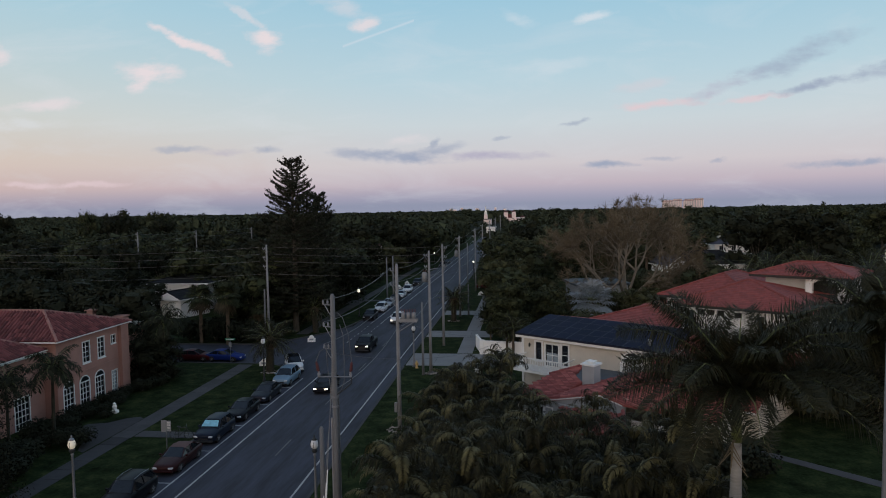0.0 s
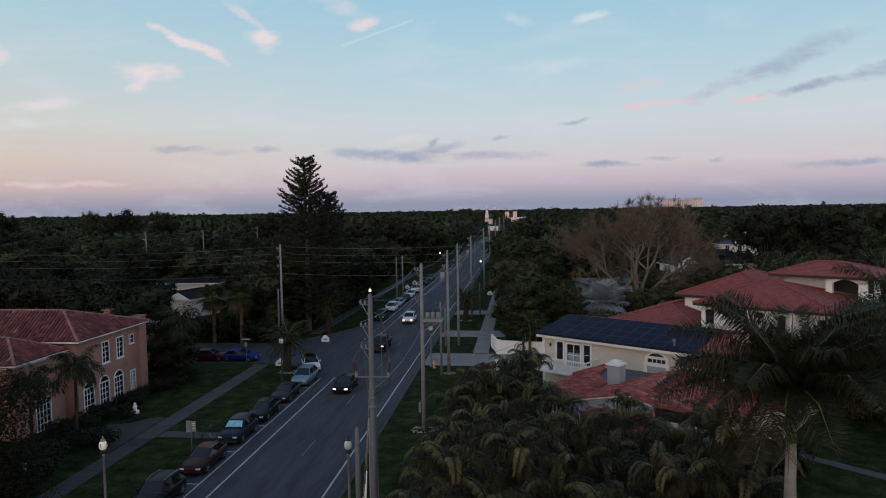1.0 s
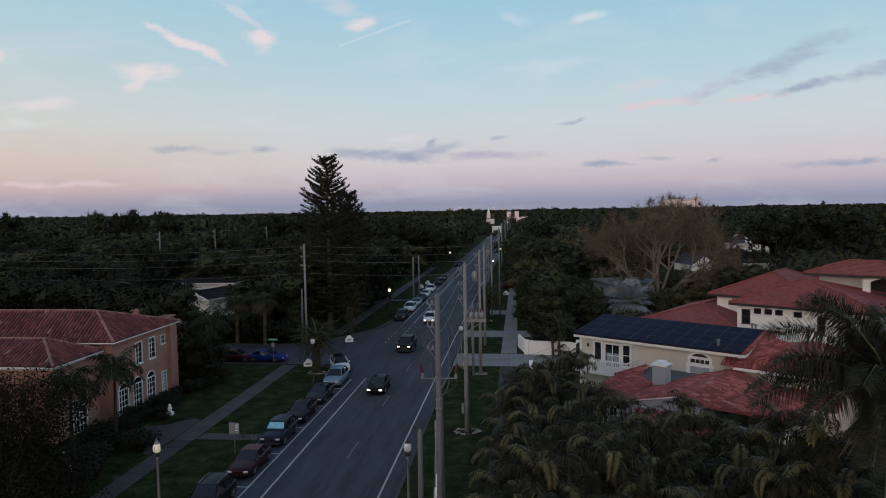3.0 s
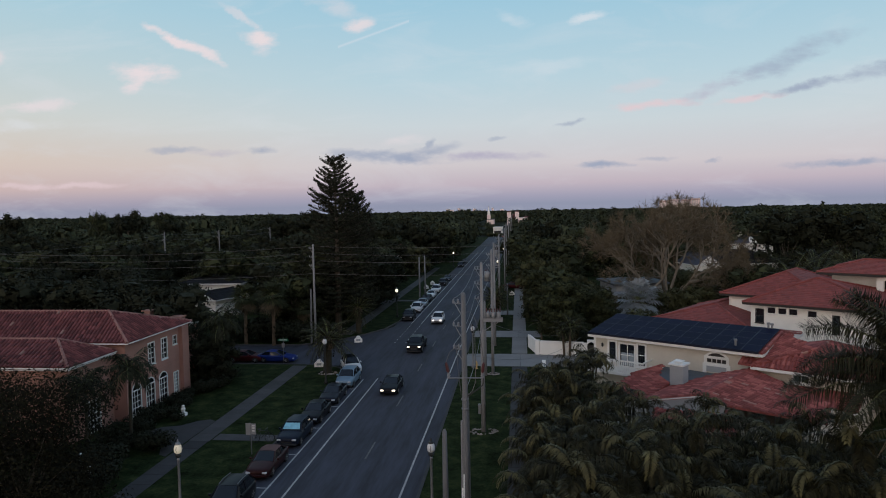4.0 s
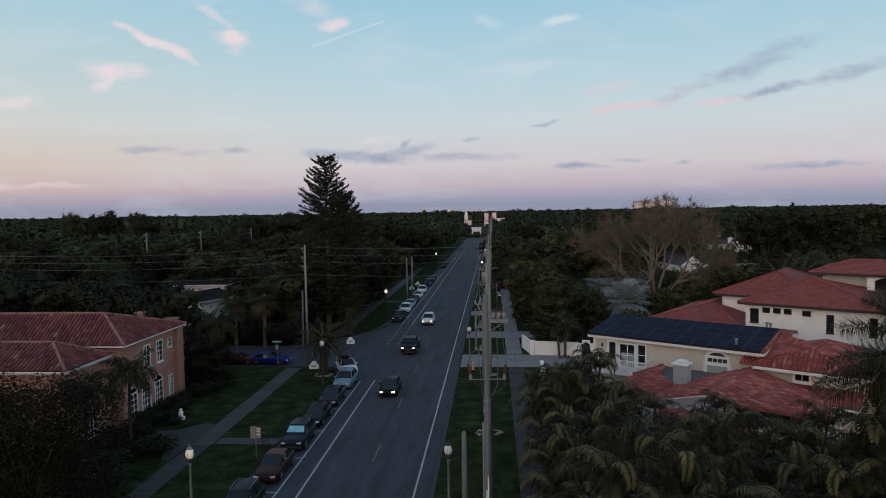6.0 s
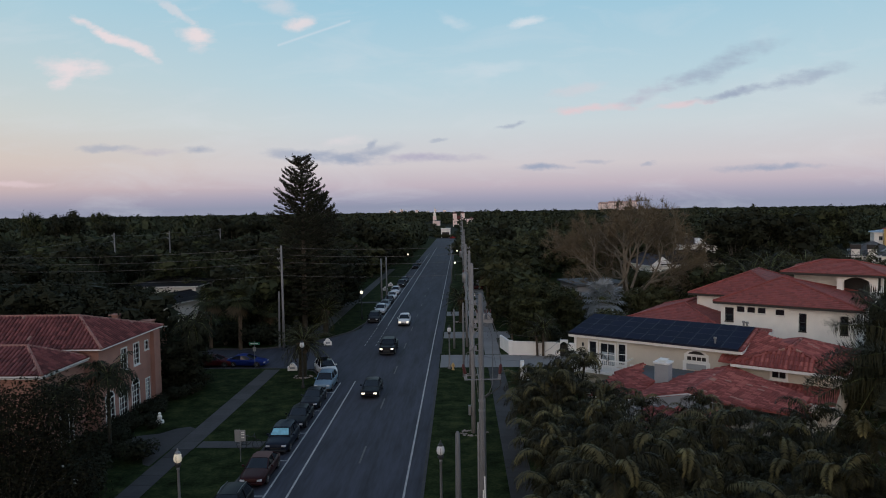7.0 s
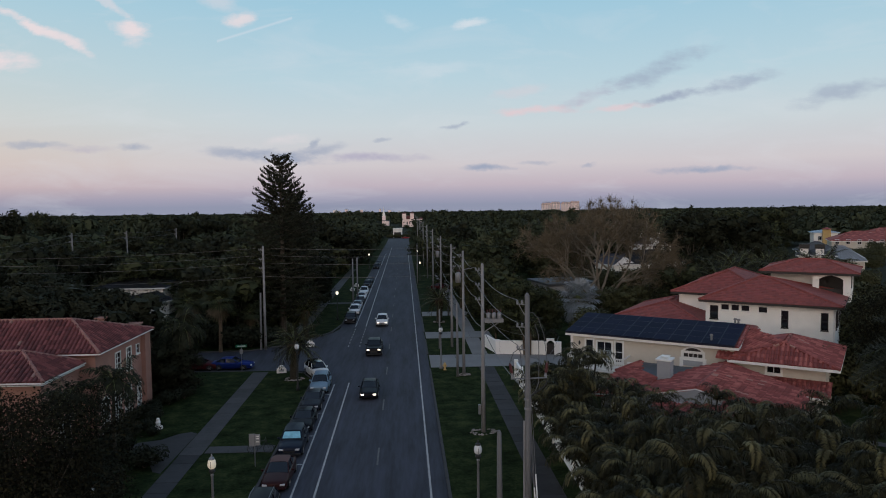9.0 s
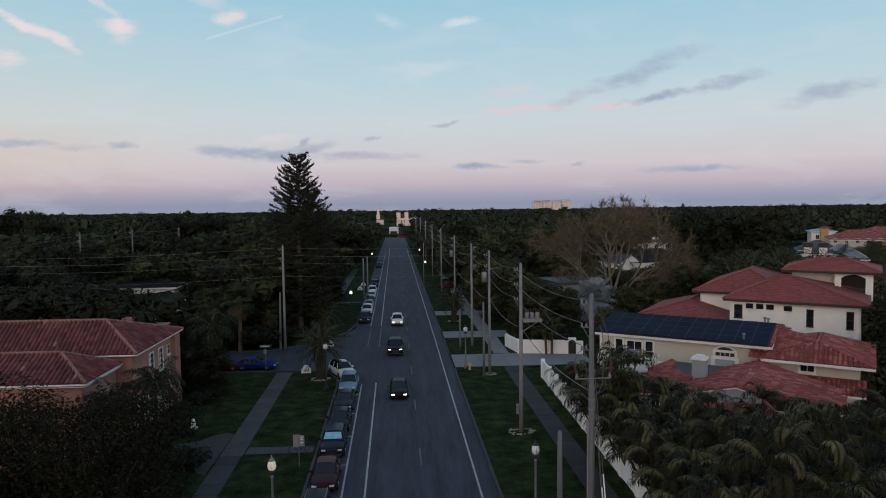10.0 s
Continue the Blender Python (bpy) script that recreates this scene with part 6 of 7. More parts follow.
def car(shape, paint, label, m, lit=False, roof=None, shade=None, rails=False):
    """A parked or waiting car, nose towards -y: body, cabin glass, roof, wheels, lamps, mirrors."""
    length, stations, cabin, wheel_r, axles = CAR_SHAPES[shape]
    auto = thing("car" if shape != "pickup" else "pickup_truck", label, "car" if shape != "pickup" else "pickup truck", m @ Matrix.Diagonal((0.87, 0.87, 0.85, 1)))
    bm = bmesh.new()
    rings = []
    flow = []
    for k in range(len(stations) - 1):
        # a smooth curve through the stations
        a, b, c, d = (np.array(stations[min(max(q, 0), len(stations) - 1)]) for q in (k - 1, k, k + 1, k + 2))
        for f in (0, 0.34, 0.67):
            flow.append(0.5 * (2 * b + (c - a) * f + (2 * a - 5 * b + 4 * c - d) * f ** 2 + (3 * b - a - 3 * c + d) * f ** 3))
    for y, w, lo, hi in [tuple(float(q) for q in p) for p in flow] + [stations[-1]]:
        ring = [(-w * 0.90, lo), (-w, lo + 0.14), (-w, hi - 0.20), (-w * 0.93, hi - 0.05), (-w * 0.6, hi), (0, hi + 0.025), (w * 0.6, hi), (w * 0.93, hi - 0.05), (w, hi - 0.20), (w, lo + 0.14), (w * 0.90, lo)]
        rings.append([bm.verts.new((x, y, z)) for x, z in ring])
    for r, s in zip(rings, rings[1:]):
        for k in range(len(r)):
            j = (k + 1) % len(r)
            bm.faces.new((r[k], r[j], s[j], s[k]))
    bm.faces.new(rings[0][::-1])
    bm.faces.new(rings[-1])
    bmesh.ops.recalc_face_normals(bm, faces=bm.faces[:])
    body = smooth(part("body", bm, paint, auto))
    # dark wheel arches
    for y in axles:
        for sx in (-1, 1):
            bm = bmesh.new()
            w = stations[3][1] + 0.012
            ring = [(y + (wheel_r + 0.08) * math.cos(math.pi * k / 10), 0.24 + (wheel_r + 0.12) * math.sin(math.pi * k / 10)) for k in range(11)]
            bm.faces.new([bm.verts.new((sx * w, a, b)) for a, b in ring])
            bm.faces.new([bm.verts.new((sx * (w - 0.06), a, b)) for a, b in ring[::-1]])
            part("wheel_arch", bm, BLACK_PLASTIC, body)
    # cabin
    bm = bmesh.new()
    rings = []
    for k, (y, wb, wr, zr) in enumerate(cabin):
        belt = cabin[0][3] - 0.06
        rings.append([bm.verts.new(p) for p in ((-wb, y, belt), (-wr, y, zr - 0.05), (-wr * 0.8, y, zr), (wr * 0.8, y, zr), (wr, y, zr - 0.05), (wb, y, belt))])
    for r, s in zip(rings, rings[1:]):
        for k in range(5):
            bm.faces.new((r[k], r[k + 1], s[k + 1], s[k]))
    bm.faces.new(rings[0])
    bm.faces.new(rings[-1][::-1])
    bmesh.ops.recalc_face_normals(bm, faces=bm.faces[:])
    part("windows", bm, CAR_GLASS, auto).name = "cabin_glass"
    bm = bmesh.new()
    top = cabin[1:-1]
    tops = [[bm.verts.new((x, y, z)) for x, z in ((-wr - 0.015, zr - 0.055), (-wr * 0.8, zr + 0.012), (0, zr + 0.03), (wr * 0.8, zr + 0.012), (wr + 0.015, zr - 0.055))] for y, wb, wr, zr in top]
    for r, s in zip(tops, tops[1:]):
        for k in range(4):
            bm.faces.new((r[k], r[k + 1], s[k + 1], s[k]))
    smooth(part("roof", bm, roof or paint, auto))
    for sx in (-1, 1):
        for i, j in ((0, 1), (2, 2), (3, 4)):
            a, b = cabin[i], cabin[j]
            p = (sx * a[1], a[0], cabin[0][3] - 0.06) if i == j else (sx * a[1] * 1.0, a[0], cabin[0][3] - 0.04)
            if i == 3:
                p, q = (sx * (a[2] + 0.01), a[0], a[3] - 0.04), (sx * (b[1] + 0.005), b[0], cabin[0][3] - 0.04)
            elif i == j:
                q = (sx * (a[2] + 0.01), a[0], a[3] - 0.05)
            else:
                q = (sx * (b[2] + 0.01), b[0], b[3] - 0.05)
            part("pillar", tube(bmesh.new(), [p, q], 0.042, 4), paint, auto)
        if rails:
            part("roof_rail", tube(bmesh.new(), [(sx * 0.6, cabin[1][0] + 0.1, cabin[1][3] + 0.05), (sx * 0.62, cabin[2][0], cabin[2][3] + 0.07), (sx * 0.6, cabin[3][0], cabin[3][3] + 0.05)], 0.022, 5), GREY_METAL, auto)
        bm = bevelled(boxed(sx * 1.02 - 0.09, cabin[0][0] + 0.28, cabin[0][3] - 0.03, sx * 1.02 + 0.09, cabin[0][0] + 0.42, cabin[0][3] + 0.12), 0.03)
        part("mirror", bm, paint, auto)
        w0, y0, z0 = stations[1][1], stations[0][0], stations[0][3]
        bm = bevelled(boxed(sx * w0 * 0.72 - 0.17, y0 - 0.02, z0 - 0.17, sx * w0 * 0.72 + 0.17, y0 + 0.16, z0 - 0.02), 0.03)
        part("headlight", bm, HEAD_LIT if lit else HEAD_LAMP, auto)
        bm = bevelled(boxed(sx * w0 * 0.80 - 0.14, stations[-1][0] - 0.14, stations[-1][3] - 0.28, sx * w0 * 0.80 + 0.14, stations[-1][0] + 0.015, stations[-1][3] - 0.04), 0.03)
        part("tail_light", bm, TAIL_LAMP, auto)
        for y in axles:
            wx = sx * (stations[3][1] - 0.10)
            wheel = part("wheel", tube(bmesh.new(), [(wx - 0.09, y, wheel_r), (wx + 0.09, y, wheel_r)], wheel_r * 0.6, 12), BLACK_PLASTIC, auto)
            bm = bmesh.new()
            tube(bm, [(wx - 0.11, y, wheel_r), (wx - 0.08, y, wheel_r), (wx + 0.08, y, wheel_r), (wx + 0.11, y, wheel_r)], [wheel_r * 0.88, wheel_r, wheel_r, wheel_r * 0.88], 16)
            part("tyre", bm, RUBBER, wheel)
            bm = bmesh.new()
            for k in range(5):
                t = k * 2 * math.pi / 5
                tube(bm, [(wx + sx * 0.12, y, wheel_r), (wx + sx * 0.118, y + wheel_r * 0.62 * math.cos(t), wheel_r + wheel_r * 0.62 * math.sin(t))], [0.05, 0.035], 4)
            part("rim", bm, ALLOY, wheel)
    part("grille", boxed(-0.42, stations[0][0] - 0.012, 0.46, 0.42, stations[0][0] + 0.05, stations[0][3] - 0.2), BLACK_PLASTIC, auto)
    part("bumper", bevelled(boxed(-stations[1][1] * 0.95, stations[0][0] - 0.05, 0.24, stations[1][1] * 0.95, stations[0][0] + 0.2, 0.42), 0.04), BLACK_PLASTIC if shape != "sedan" else paint, auto)
    part("plate", boxed(-0.15, stations[-1][0] + 0.0, 0.6, 0.15, stations[-1][0] + 0.012, 0.72), WHITE_PAINT, auto)
    if shade:
        a, b = cabin[0], cabin[1]
        bm = bmesh.new()
        f0, f1 = 0.15, 0.85
        pts = []
        for f, sx in ((f0, -1), (f0, 1), (f1, 1), (f1, -1)):
            w = (a[1] + (b[2] - a[1]) * f) * 0.86
            pts.append((sx * w, a[0] + (b[0] - a[0]) * f - 0.02, a[3] + (b[3] - a[3]) * f + 0.02))
        bm.faces.new([bm.verts.new(p) for p in pts])
        part("sun_shade", bm, shade, auto, "pale blue folding windscreen shade")
    if shape == "pickup":
        part("cargo_bed", boxed(-0.85, 1.1, 1.18, 0.85, 2.7, 1.215), BLACK_PLASTIC, auto)
    return auto


BLACK_CAR, DARK_BLUE, GREY_CAR = car_paint("black_car_paint", (0.007, 0.007, 0.010)), car_paint("blue_grey_car_paint", (0.012, 0.017, 0.030)), car_paint("dark_grey_car_paint", (0.017, 0.019, 0.026))
PALE_BLUE, WHITE_CAR, SILVER = car_paint("pale_blue_car_paint", (0.17, 0.25, 0.32)), car_paint("white_car_paint", (0.70, 0.70, 0.70), 0.0), car_paint("silver_car_paint", (0.36, 0.39, 0.42), 0.4)
COPPER, ROYAL_BLUE, MAROON = car_paint("copper_car_paint", (0.036, 0.012, 0.012)), car_paint("royal_blue_car_paint", (0.010, 0.026, 0.15)), car_paint("maroon_car_paint", (0.055, 0.008, 0.010))
TAIL_RED = car_paint("bright_red_car_paint", (0.40, 0.03, 0.03), 0.0)
TAN_ROOF = material("tan_roof", (0.10, 0.048, 0.040), 0.8, vary=0.15, bump=0.1)
SHADE_BLUE = material("sun_shade", (0.22, 0.50, 0.60), 0.5, vary=0.25, scale=3, bump=0)


def kerbside(y, turn=0.0, off=0.0):
    return pose(rx(-22.45 + off, y), y, -drop(y), 0, 0, turn + 0.75)


car("suv", BLACK_CAR, "black family car parked at the kerb", kerbside(36.2, 0, 0.06), rails=True)
car("sedan", COPPER, "copper-red car with tan roof parked at the kerb", kerbside(42.0, 0, 0.06), roof=TAN_ROOF)
car("suv", DARK_BLUE, "blue-grey family car with a folded sun shade in its windscreen", kerbside(47.5, 0, 0.06), shade=SHADE_BLUE)
car("sedan", BLACK_CAR, "black saloon car parked at the kerb", kerbside(52.6, 0, 0.06))
car("sedan", GREY_CAR, "dark grey saloon car parked at the kerb", kerbside(57.8, 0, 0.06))
car("suv", PALE_BLUE, "pale blue family car parked at the kerb", kerbside(63.1, 0, 0.08), rails=True)
car("suv", WHITE_CAR, "white family car with dark glass roof parked askew at the corner", pose(-23.6, 68.2, 0, 0, 0, 24), roof=CAR_GLASS)
car("sedan", ROYAL_BLUE, "bright blue coupe parked on the side street", pose(-32.6, 71.9, 0, 0, 0, 88))
car("sedan", MAROON, "dark red car parked on the side street", pose(-36.0, 71.8, 0, 0, 0, 91))
for k, (y, kind, paint, words) in enumerate((
        (100.2, "suv", BLACK_CAR, "black car parked far along the kerb"), (108.2, "suv", WHITE_CAR, "white car parked far along the kerb"), (114.6, "sedan", SILVER, "silver car parked far along the kerb"),
        (120.4, "sedan", GREY_CAR, "dark grey car parked far along the kerb"), (126.5, "sedan", WHITE_CAR, "white saloon parked far along the kerb"), (133.8, "suv", WHITE_CAR, "white car parked far along the kerb"),
        (146.5, "suv", BLACK_CAR, "black car parked far along the kerb"), (156, "sedan", DARK_BLUE, "dark blue car parked far along the kerb"), (193, "suv", BLACK_CAR, "black car parked far along the kerb"),
        (207, "sedan", GREY_CAR, "grey car parked far along the kerb"))):
    car(kind, paint, words, kerbside(y, 0, 0.0))
car("pickup", BLACK_CAR, "dark pickup truck with lit headlights on the avenue", pose(rx(-18.2, 78.6), 78.6, 0, 0, 0, 0.75), lit=True)
car("suv", WHITE_CAR, "white car with lit headlights on the avenue", pose(rx(-17.9, 97.5), 97.5, -drop(97.5), 0, 0, 0.75), lit=True)
car("sedan", BLACK_CAR, "black car with lit headlights on the avenue", pose(rx(-17.9, 61.0), 61.0, 0, 0, 0, 0.75), lit=True)
car("sedan", MAROON, "dark red car parked across a far driveway", pose(-8.6, 139.0, 0.1 - drop(139), 0, 0, 80))

# ---------------------------------------------------------------- poles, wires, lamps, signs


ARM = 0.48


def stand_off(parent, x, y, z, side=-1):
    """A short bracket with two insulators holding one wire away from the pole."""
    bm = bmesh.new()
    tube(bm, [(x, y, z), (x + side * ARM, y, z + 0.05)], 0.032, 5)
    tube(bm, [(x, y, z - 0.62), (x + side * ARM * 0.45, y, z - 0.30), (x + side * ARM * 0.8, y, z + 0.02)], 0.022, 4)
    arm = part("bracket", bm, GREY_METAL, parent)
    for dx in (ARM * 0.5, ARM * 0.95):
        bm = lathe(bmesh.new(), [(0.03, 0), (0.06, 0.03), (0.04, 0.06), (0.06, 0.09), (0.04, 0.12), (0.055, 0.15), (0.025, 0.2)], 8, (x + side * dx, y, z + 0.03))
        part("insulator", bm, PORCELAIN, arm)


def pole(x, y, h, label, mat=POLE_CONCRETE, r=0.19, brackets=0, side=-1):
    post = thing("utility_pole", label, "utility pole", pose(x, y, -drop(y)))
    h += drop(y)
    smooth(part("shaft", tube(bmesh.new(), [(0, 0, -0.1), (0, 0, h * 0.5), (0, 0, h - 0.12), (0, 0, h)], [r, r * 0.82, r * 0.66, r * 0.3], 10), mat, post))
    for k in range(brackets):
        stand_off(post, 0, 0, h - 0.55 - 1.05 * k, side)
    return post


def transformer(parent, x, y, z, s=1.0):
    bm = lathe(bmesh.new(), [(0.20 * s, 0), (0.24 * s, 0.04), (0.24 * s, 0.75 * s), (0.20 * s, 0.82 * s), (0.05, 0.86 * s)], 12, (x, y, z))
    can = smooth(part("transformer", bm, GREY_METAL, parent))
    for k in (-1, 1):
        bm = lathe(bmesh.new(), [(0.03, 0), (0.05, 0.05), (0.03, 0.1), (0.05, 0.15), (0.02, 0.26)], 6, (x + k * 0.1, y, z + 0.84 * s))
        part("bushing", bm, RED_COVER, can)


p1 = pole(-8.84, 32.05, 12.35, "tall weathered pole with brackets and red covers", POLE_WOOD, 0.17, 3)
arm = part("crossarm", tube(bmesh.new(), [(-0.78, -0.12, 8.4), (0.86, -0.12, 8.42)], 0.035, 6), GREY_METAL, p1)
for dx, tilt in ((-0.72, -0.10), (0.82, 0.06)):
    bm = lathe(bmesh.new(), [(0.03, 0.0), (0.085, 0.02), (0.05, 0.06), (0.085, 0.1), (0.05, 0.16), (0.05, 0.24)], 8, (dx, -0.12, 8.42))
    part("insulator", bm, PORCELAIN, arm)
    bm = tube(bmesh.new(), [(dx, -0.12, 8.66), (dx + tilt * 0.3, -0.12, 8.72), (dx + tilt, -0.12, 9.05), (dx + tilt * 1.2, -0.12, 9.14)], [0.04, 0.078, 0.068, 0.025], 8)
    part("arrester_cover", bm, RED_COVER, arm)
    up = 11.45 if dx > 0 else 10.0
    part("cable", tube(bmesh.new(), [(dx + tilt * 1.2, -0.12, 9.14), (dx * 0.92, -0.1, 9.14 + (up - 9.14) * 0.55), (dx * 0.6, -0.05, up - 0.25), (dx * 0.3, 0, up), (0, 0, up - 0.05)], 0.016, 5), WIRE, p1)
part("cable", tube(bmesh.new(), [(0.34, -0.1, 10.9), (0.5, -0.1, 10.4), (0.52, -0.1, 9.2), (0.5, -0.1, 8.2), (0.35, -0.1, 7.8), (0.14, -0.05, 7.6)], 0.018, 5), WIRE, p1)
part("cable", tube(bmesh.new(), [(0.86, -0.12, 8.4), (0.84, -0.12, 8.1), (0.55, -0.1, 7.85), (0.14, -0.05, 7.55)], 0.03, 5), BLACK_PLASTIC, p1)
part("cable", tube(bmesh.new(), [(-0.16, -0.1, 7.6), (-0.3, -0.12, 9.0), (-0.36, -0.05, 9.9)], 0.014, 5), WIRE, p1)
part("riser", tube(bmesh.new(), [(0.16, 0.1, 0.1), (0.14, 0.1, 7.6)], 0.04, 6), GREY_METAL, p1)
part("conduit", tube(bmesh.new(), [(-0.19, -0.05, 0.05), (-0.17, -0.05, 6.4)], 0.05, 6), POLE_CONCRETE, p1)
for z in (6.9, 7.35):
    part("strap", lathe(bmesh.new(), [(0.155, z), (0.17, z + 0.02), (0.17, z + 0.08), (0.155, z + 0.1)], 10), GREY_METAL, p1)
# three stay wires to the ground before the pole, with pale guards on their lower ends
for k, (ax, ay, top) in enumerate(((0.12, -3.05, 10.0), (0.0, -2.95, 9.3), (-0.1, -3.2, 8.7))):
    stay = [Vector((0, -0.14, top)), Vector((ax, ay, 0.05))]
    wire_part = part("stay_wire", tube(bmesh.new(), stay, 0.012, 4), WIRE, p1)
    part("stay_guard", tube(bmesh.new(), [stay[0].lerp(stay[1], 0.55 + 0.03 * k), stay[0].lerp(stay[1], 0.83 + 0.02 * k)], 0.03, 6), WHITE_PAINT, wire_part)
p3 = pole(-9.18, 49.7, 12.27, "tall concrete pole with transformer shelf", POLE_CONCRETE, 0.165, 3)
shelf = part("shelf", boxed(0.12, -0.27, 8.12, 1.46, 0.27, 8.17), POLE_CONCRETE, p3)
for y in (-0.29, 0.25):
    part("shelf_rim", boxed(0.12, y, 8.05, 1.46, y + 0.04, 8.3), POLE_CONCRETE, shelf)
part("brace", tube(bmesh.new(), [(0.1, 0, 7.35), (1.3, 0, 8.1)], 0.035, 5), POLE_CONCRETE, p3)
for k in range(3):
    transformer(p3, 0.42 + 0.38 * k, 0, 8.17, 0.66)
part("meter_box", bevelled(boxed(-0.36, -0.12, 1.4, -0.17, 0.12, 2.1), 0.02), GREY_METAL, p3)
p4 = pole(-9.35, 66.9, 12.05, "tall concrete pole with a grey transformer", POLE_CONCRETE, 0.155, 3)
transformer(p4, -0.45, 0.0, 9.0, 1.15)
part("lamp_arm", tube(bmesh.new(), [(0, 0, 10.2), (0.6, -0.1, 10.35), (0.85, -0.1, 10.3)], 0.035, 5), GREY_METAL, p4)
pole(-9.76, 80.3, 11.95, "tall concrete pole where wires cross the avenue", POLE_CONCRETE, 0.155, 3, 1)
for x, y, h in ((-10.1, 102.5, 11.9), (-10.36, 134.7, 11.8), (-10.9, 163, 11.8), (-11.3, 198, 11.8), (-11.8, 238, 11.8), (-12.4, 290, 11.8), (-13.0, 340, 11.8)):
    q = pole(x, y, h, "tall distant pole along the verge", POLE_CONCRETE, 0.15, 3)
    if y < 110:
        transformer(q, -0.45, 0, 8.9, 1.1)
lp = pole(-31.2, 81.2, 12.0, "tall pole on the side street corner", POLE_CONCRETE, 0.16, 3)
part("stub", tube(bmesh.new(), [(-0.55, 0.1, -0.1), (-0.45, 0.1, 6.6)], [0.13, 0.10], 8), POLE_WOOD, lp)
for x, y, h in ((-71.9, 122.1, 12.4), (-71.9, 145, 11.9), (-73.2, 178.7, 11.4), (-76, 83, 11.6), (24.7, 178, 10.9)):
    pole(x, y, h, "distant wooden pole among the trees", POLE_WOOD, 0.17, 2)
pole(-13.3, 150, 8.2, "slim pole by the far driveway", POLE_CONCRETE, 0.12, 0)
pole(10.42, 20.6, 13.6, "thick smooth pale pole at the garden's edge", POLE_CONCRETE, 0.24, 0)
for x, y in ((-24.25, 118.0), (-23.75, 121.0)):
    pole(x, y, 7.6, "shorter pole on the far verge", POLE_CONCRETE, 0.16, 0)
pole(-10.0, 33.5, 5.5, "short cut-off wooden post", POLE_WOOD, 0.17, 0)
for x, y in ((-11.2, 79.5), (-10.0, 66.2), (-9.0, 104.0)):
    pole(x, y, 4.6 if y != 66.2 else 7.2, "short wooden post on the verge", POLE_WOOD, 0.13, 0)


def wire(p, q, sag, r=0.017, label="thin sagging power line between poles"):
    p, q = Vector(p), Vector(q)
    pts = [p.lerp(q, k / 12) - Vector((0, 0, 4 * sag * (k / 12) * (1 - k / 12))) for k in range(13)]
    ob = part("power_line", tube(bmesh.new(), pts, r, 4), WIRE)
    return tagged(ob, label, "wire", "power lines")


line_poles = [(-8.84, 18.0, 12.3, -0.46), (-8.84, 32.05, 12.35, -0.46), (-9.18, 49.7, 12.27, -0.46), (-9.35, 66.9, 12.05, -0.1), (-9.76, 80.3, 11.95, -0.1),
              (-10.1, 102.5, 11.9, -0.46), (-10.36, 134.7, 11.8, -0.46), (-10.9, 163, 11.8, -0.46), (-11.3, 198, 11.8, -0.46), (-11.8, 238, 11.8, -0.46)]
for a, b in zip(line_poles[1:], line_poles[2:]):
    for k in range(3):
        wire((a[0] + a[3], a[1], a[2] - 0.3 - 1.05 * k), (b[0] + b[3], b[1], b[2] - 0.3 - 1.05 * k), 0.35 + 0.004 * (b[1] - a[1]))
    wire((a[0], a[1], a[2] - 4.6), (b[0], b[1], b[2] - 4.6), 0.5, 0.022)
for z in (11.7, 10.85, 10.0, 8.5):
    wire((-31.2 + (0.9 if z > 9 else 0), 81.2, z), (-9.76, 80.3, z - 0.05), 0.25)
    wire((-31.2 - (0.9 if z > 9 else 0), 81.2, z), (-76, 83, z - 0.5), 0.6)
for z in (12.0, 11.0):
    wire((-71.9, 122.1, z), (-71.9, 145, z - 0.3), 0.4)
    wire((-71.9, 145, z - 0.3), (-73.2, 178.7, z - 0.8), 0.4)
    wire((-71.9, 122.1, z), (-76, 83, z - 0.9), 0.6)
wire((-9.18, 49.7, 8.2), (-3.5, 58.5, 5.4), 0.4, 0.012)
wire((-8.84, 32.05, 9.5), (-1.6, 59.8, 5.0), 0.9, 0.012)


def street_lamp(x, y, lit, label):
    lamp = thing("street_lamp", label, "street lamp", pose(x, y, 0.05 - drop(y)), "post lamps")
    smooth(part("post", lathe(bmesh.new(), [(0.17, -0.08), (0.17, 0.25), (0.12, 0.4), (0.085, 0.6), (0.07, 1.6), (0.06, 3.35), (0.09, 3.42), (0.06, 3.5)], 10), GREY_METAL if y < 50 or 69 < y < 70 else DARK_METAL, lamp))
    part("collar", lathe(bmesh.new(), [(0.07, 3.5), (0.15, 3.58), (0.16, 3.68), (0.11, 3.74)], 10), DARK_METAL, lamp)
    smooth(part("globe", lathe(bmesh.new(), [(0.11, 3.74), (0.19, 3.82), (0.21, 3.96), (0.18, 4.12), (0.12, 4.2)], 14), LAMP_FAINT if lit and y < 50 else LAMP_LIT if lit else LAMP_OFF, lamp))
    part("finial", lathe(bmesh.new(), [(0.15, 4.2), (0.13, 4.27), (0.05, 4.33), (0.04, 4.42), (0.01, 4.48)], 10), GREY_METAL if lit else DARK_METAL, lamp)
    for k in range(4):
        t = k * math.pi / 2
        bm = tube(bmesh.new(), [(0.192 * math.cos(t), 0.192 * math.sin(t), 3.81), (0.216 * math.cos(t), 0.216 * math.sin(t), 3.96), (0.188 * math.cos(t), 0.188 * math.sin(t), 4.12)], 0.012, 4)
        part("cage_bar", bm, DARK_METAL, lamp)
    return lamp


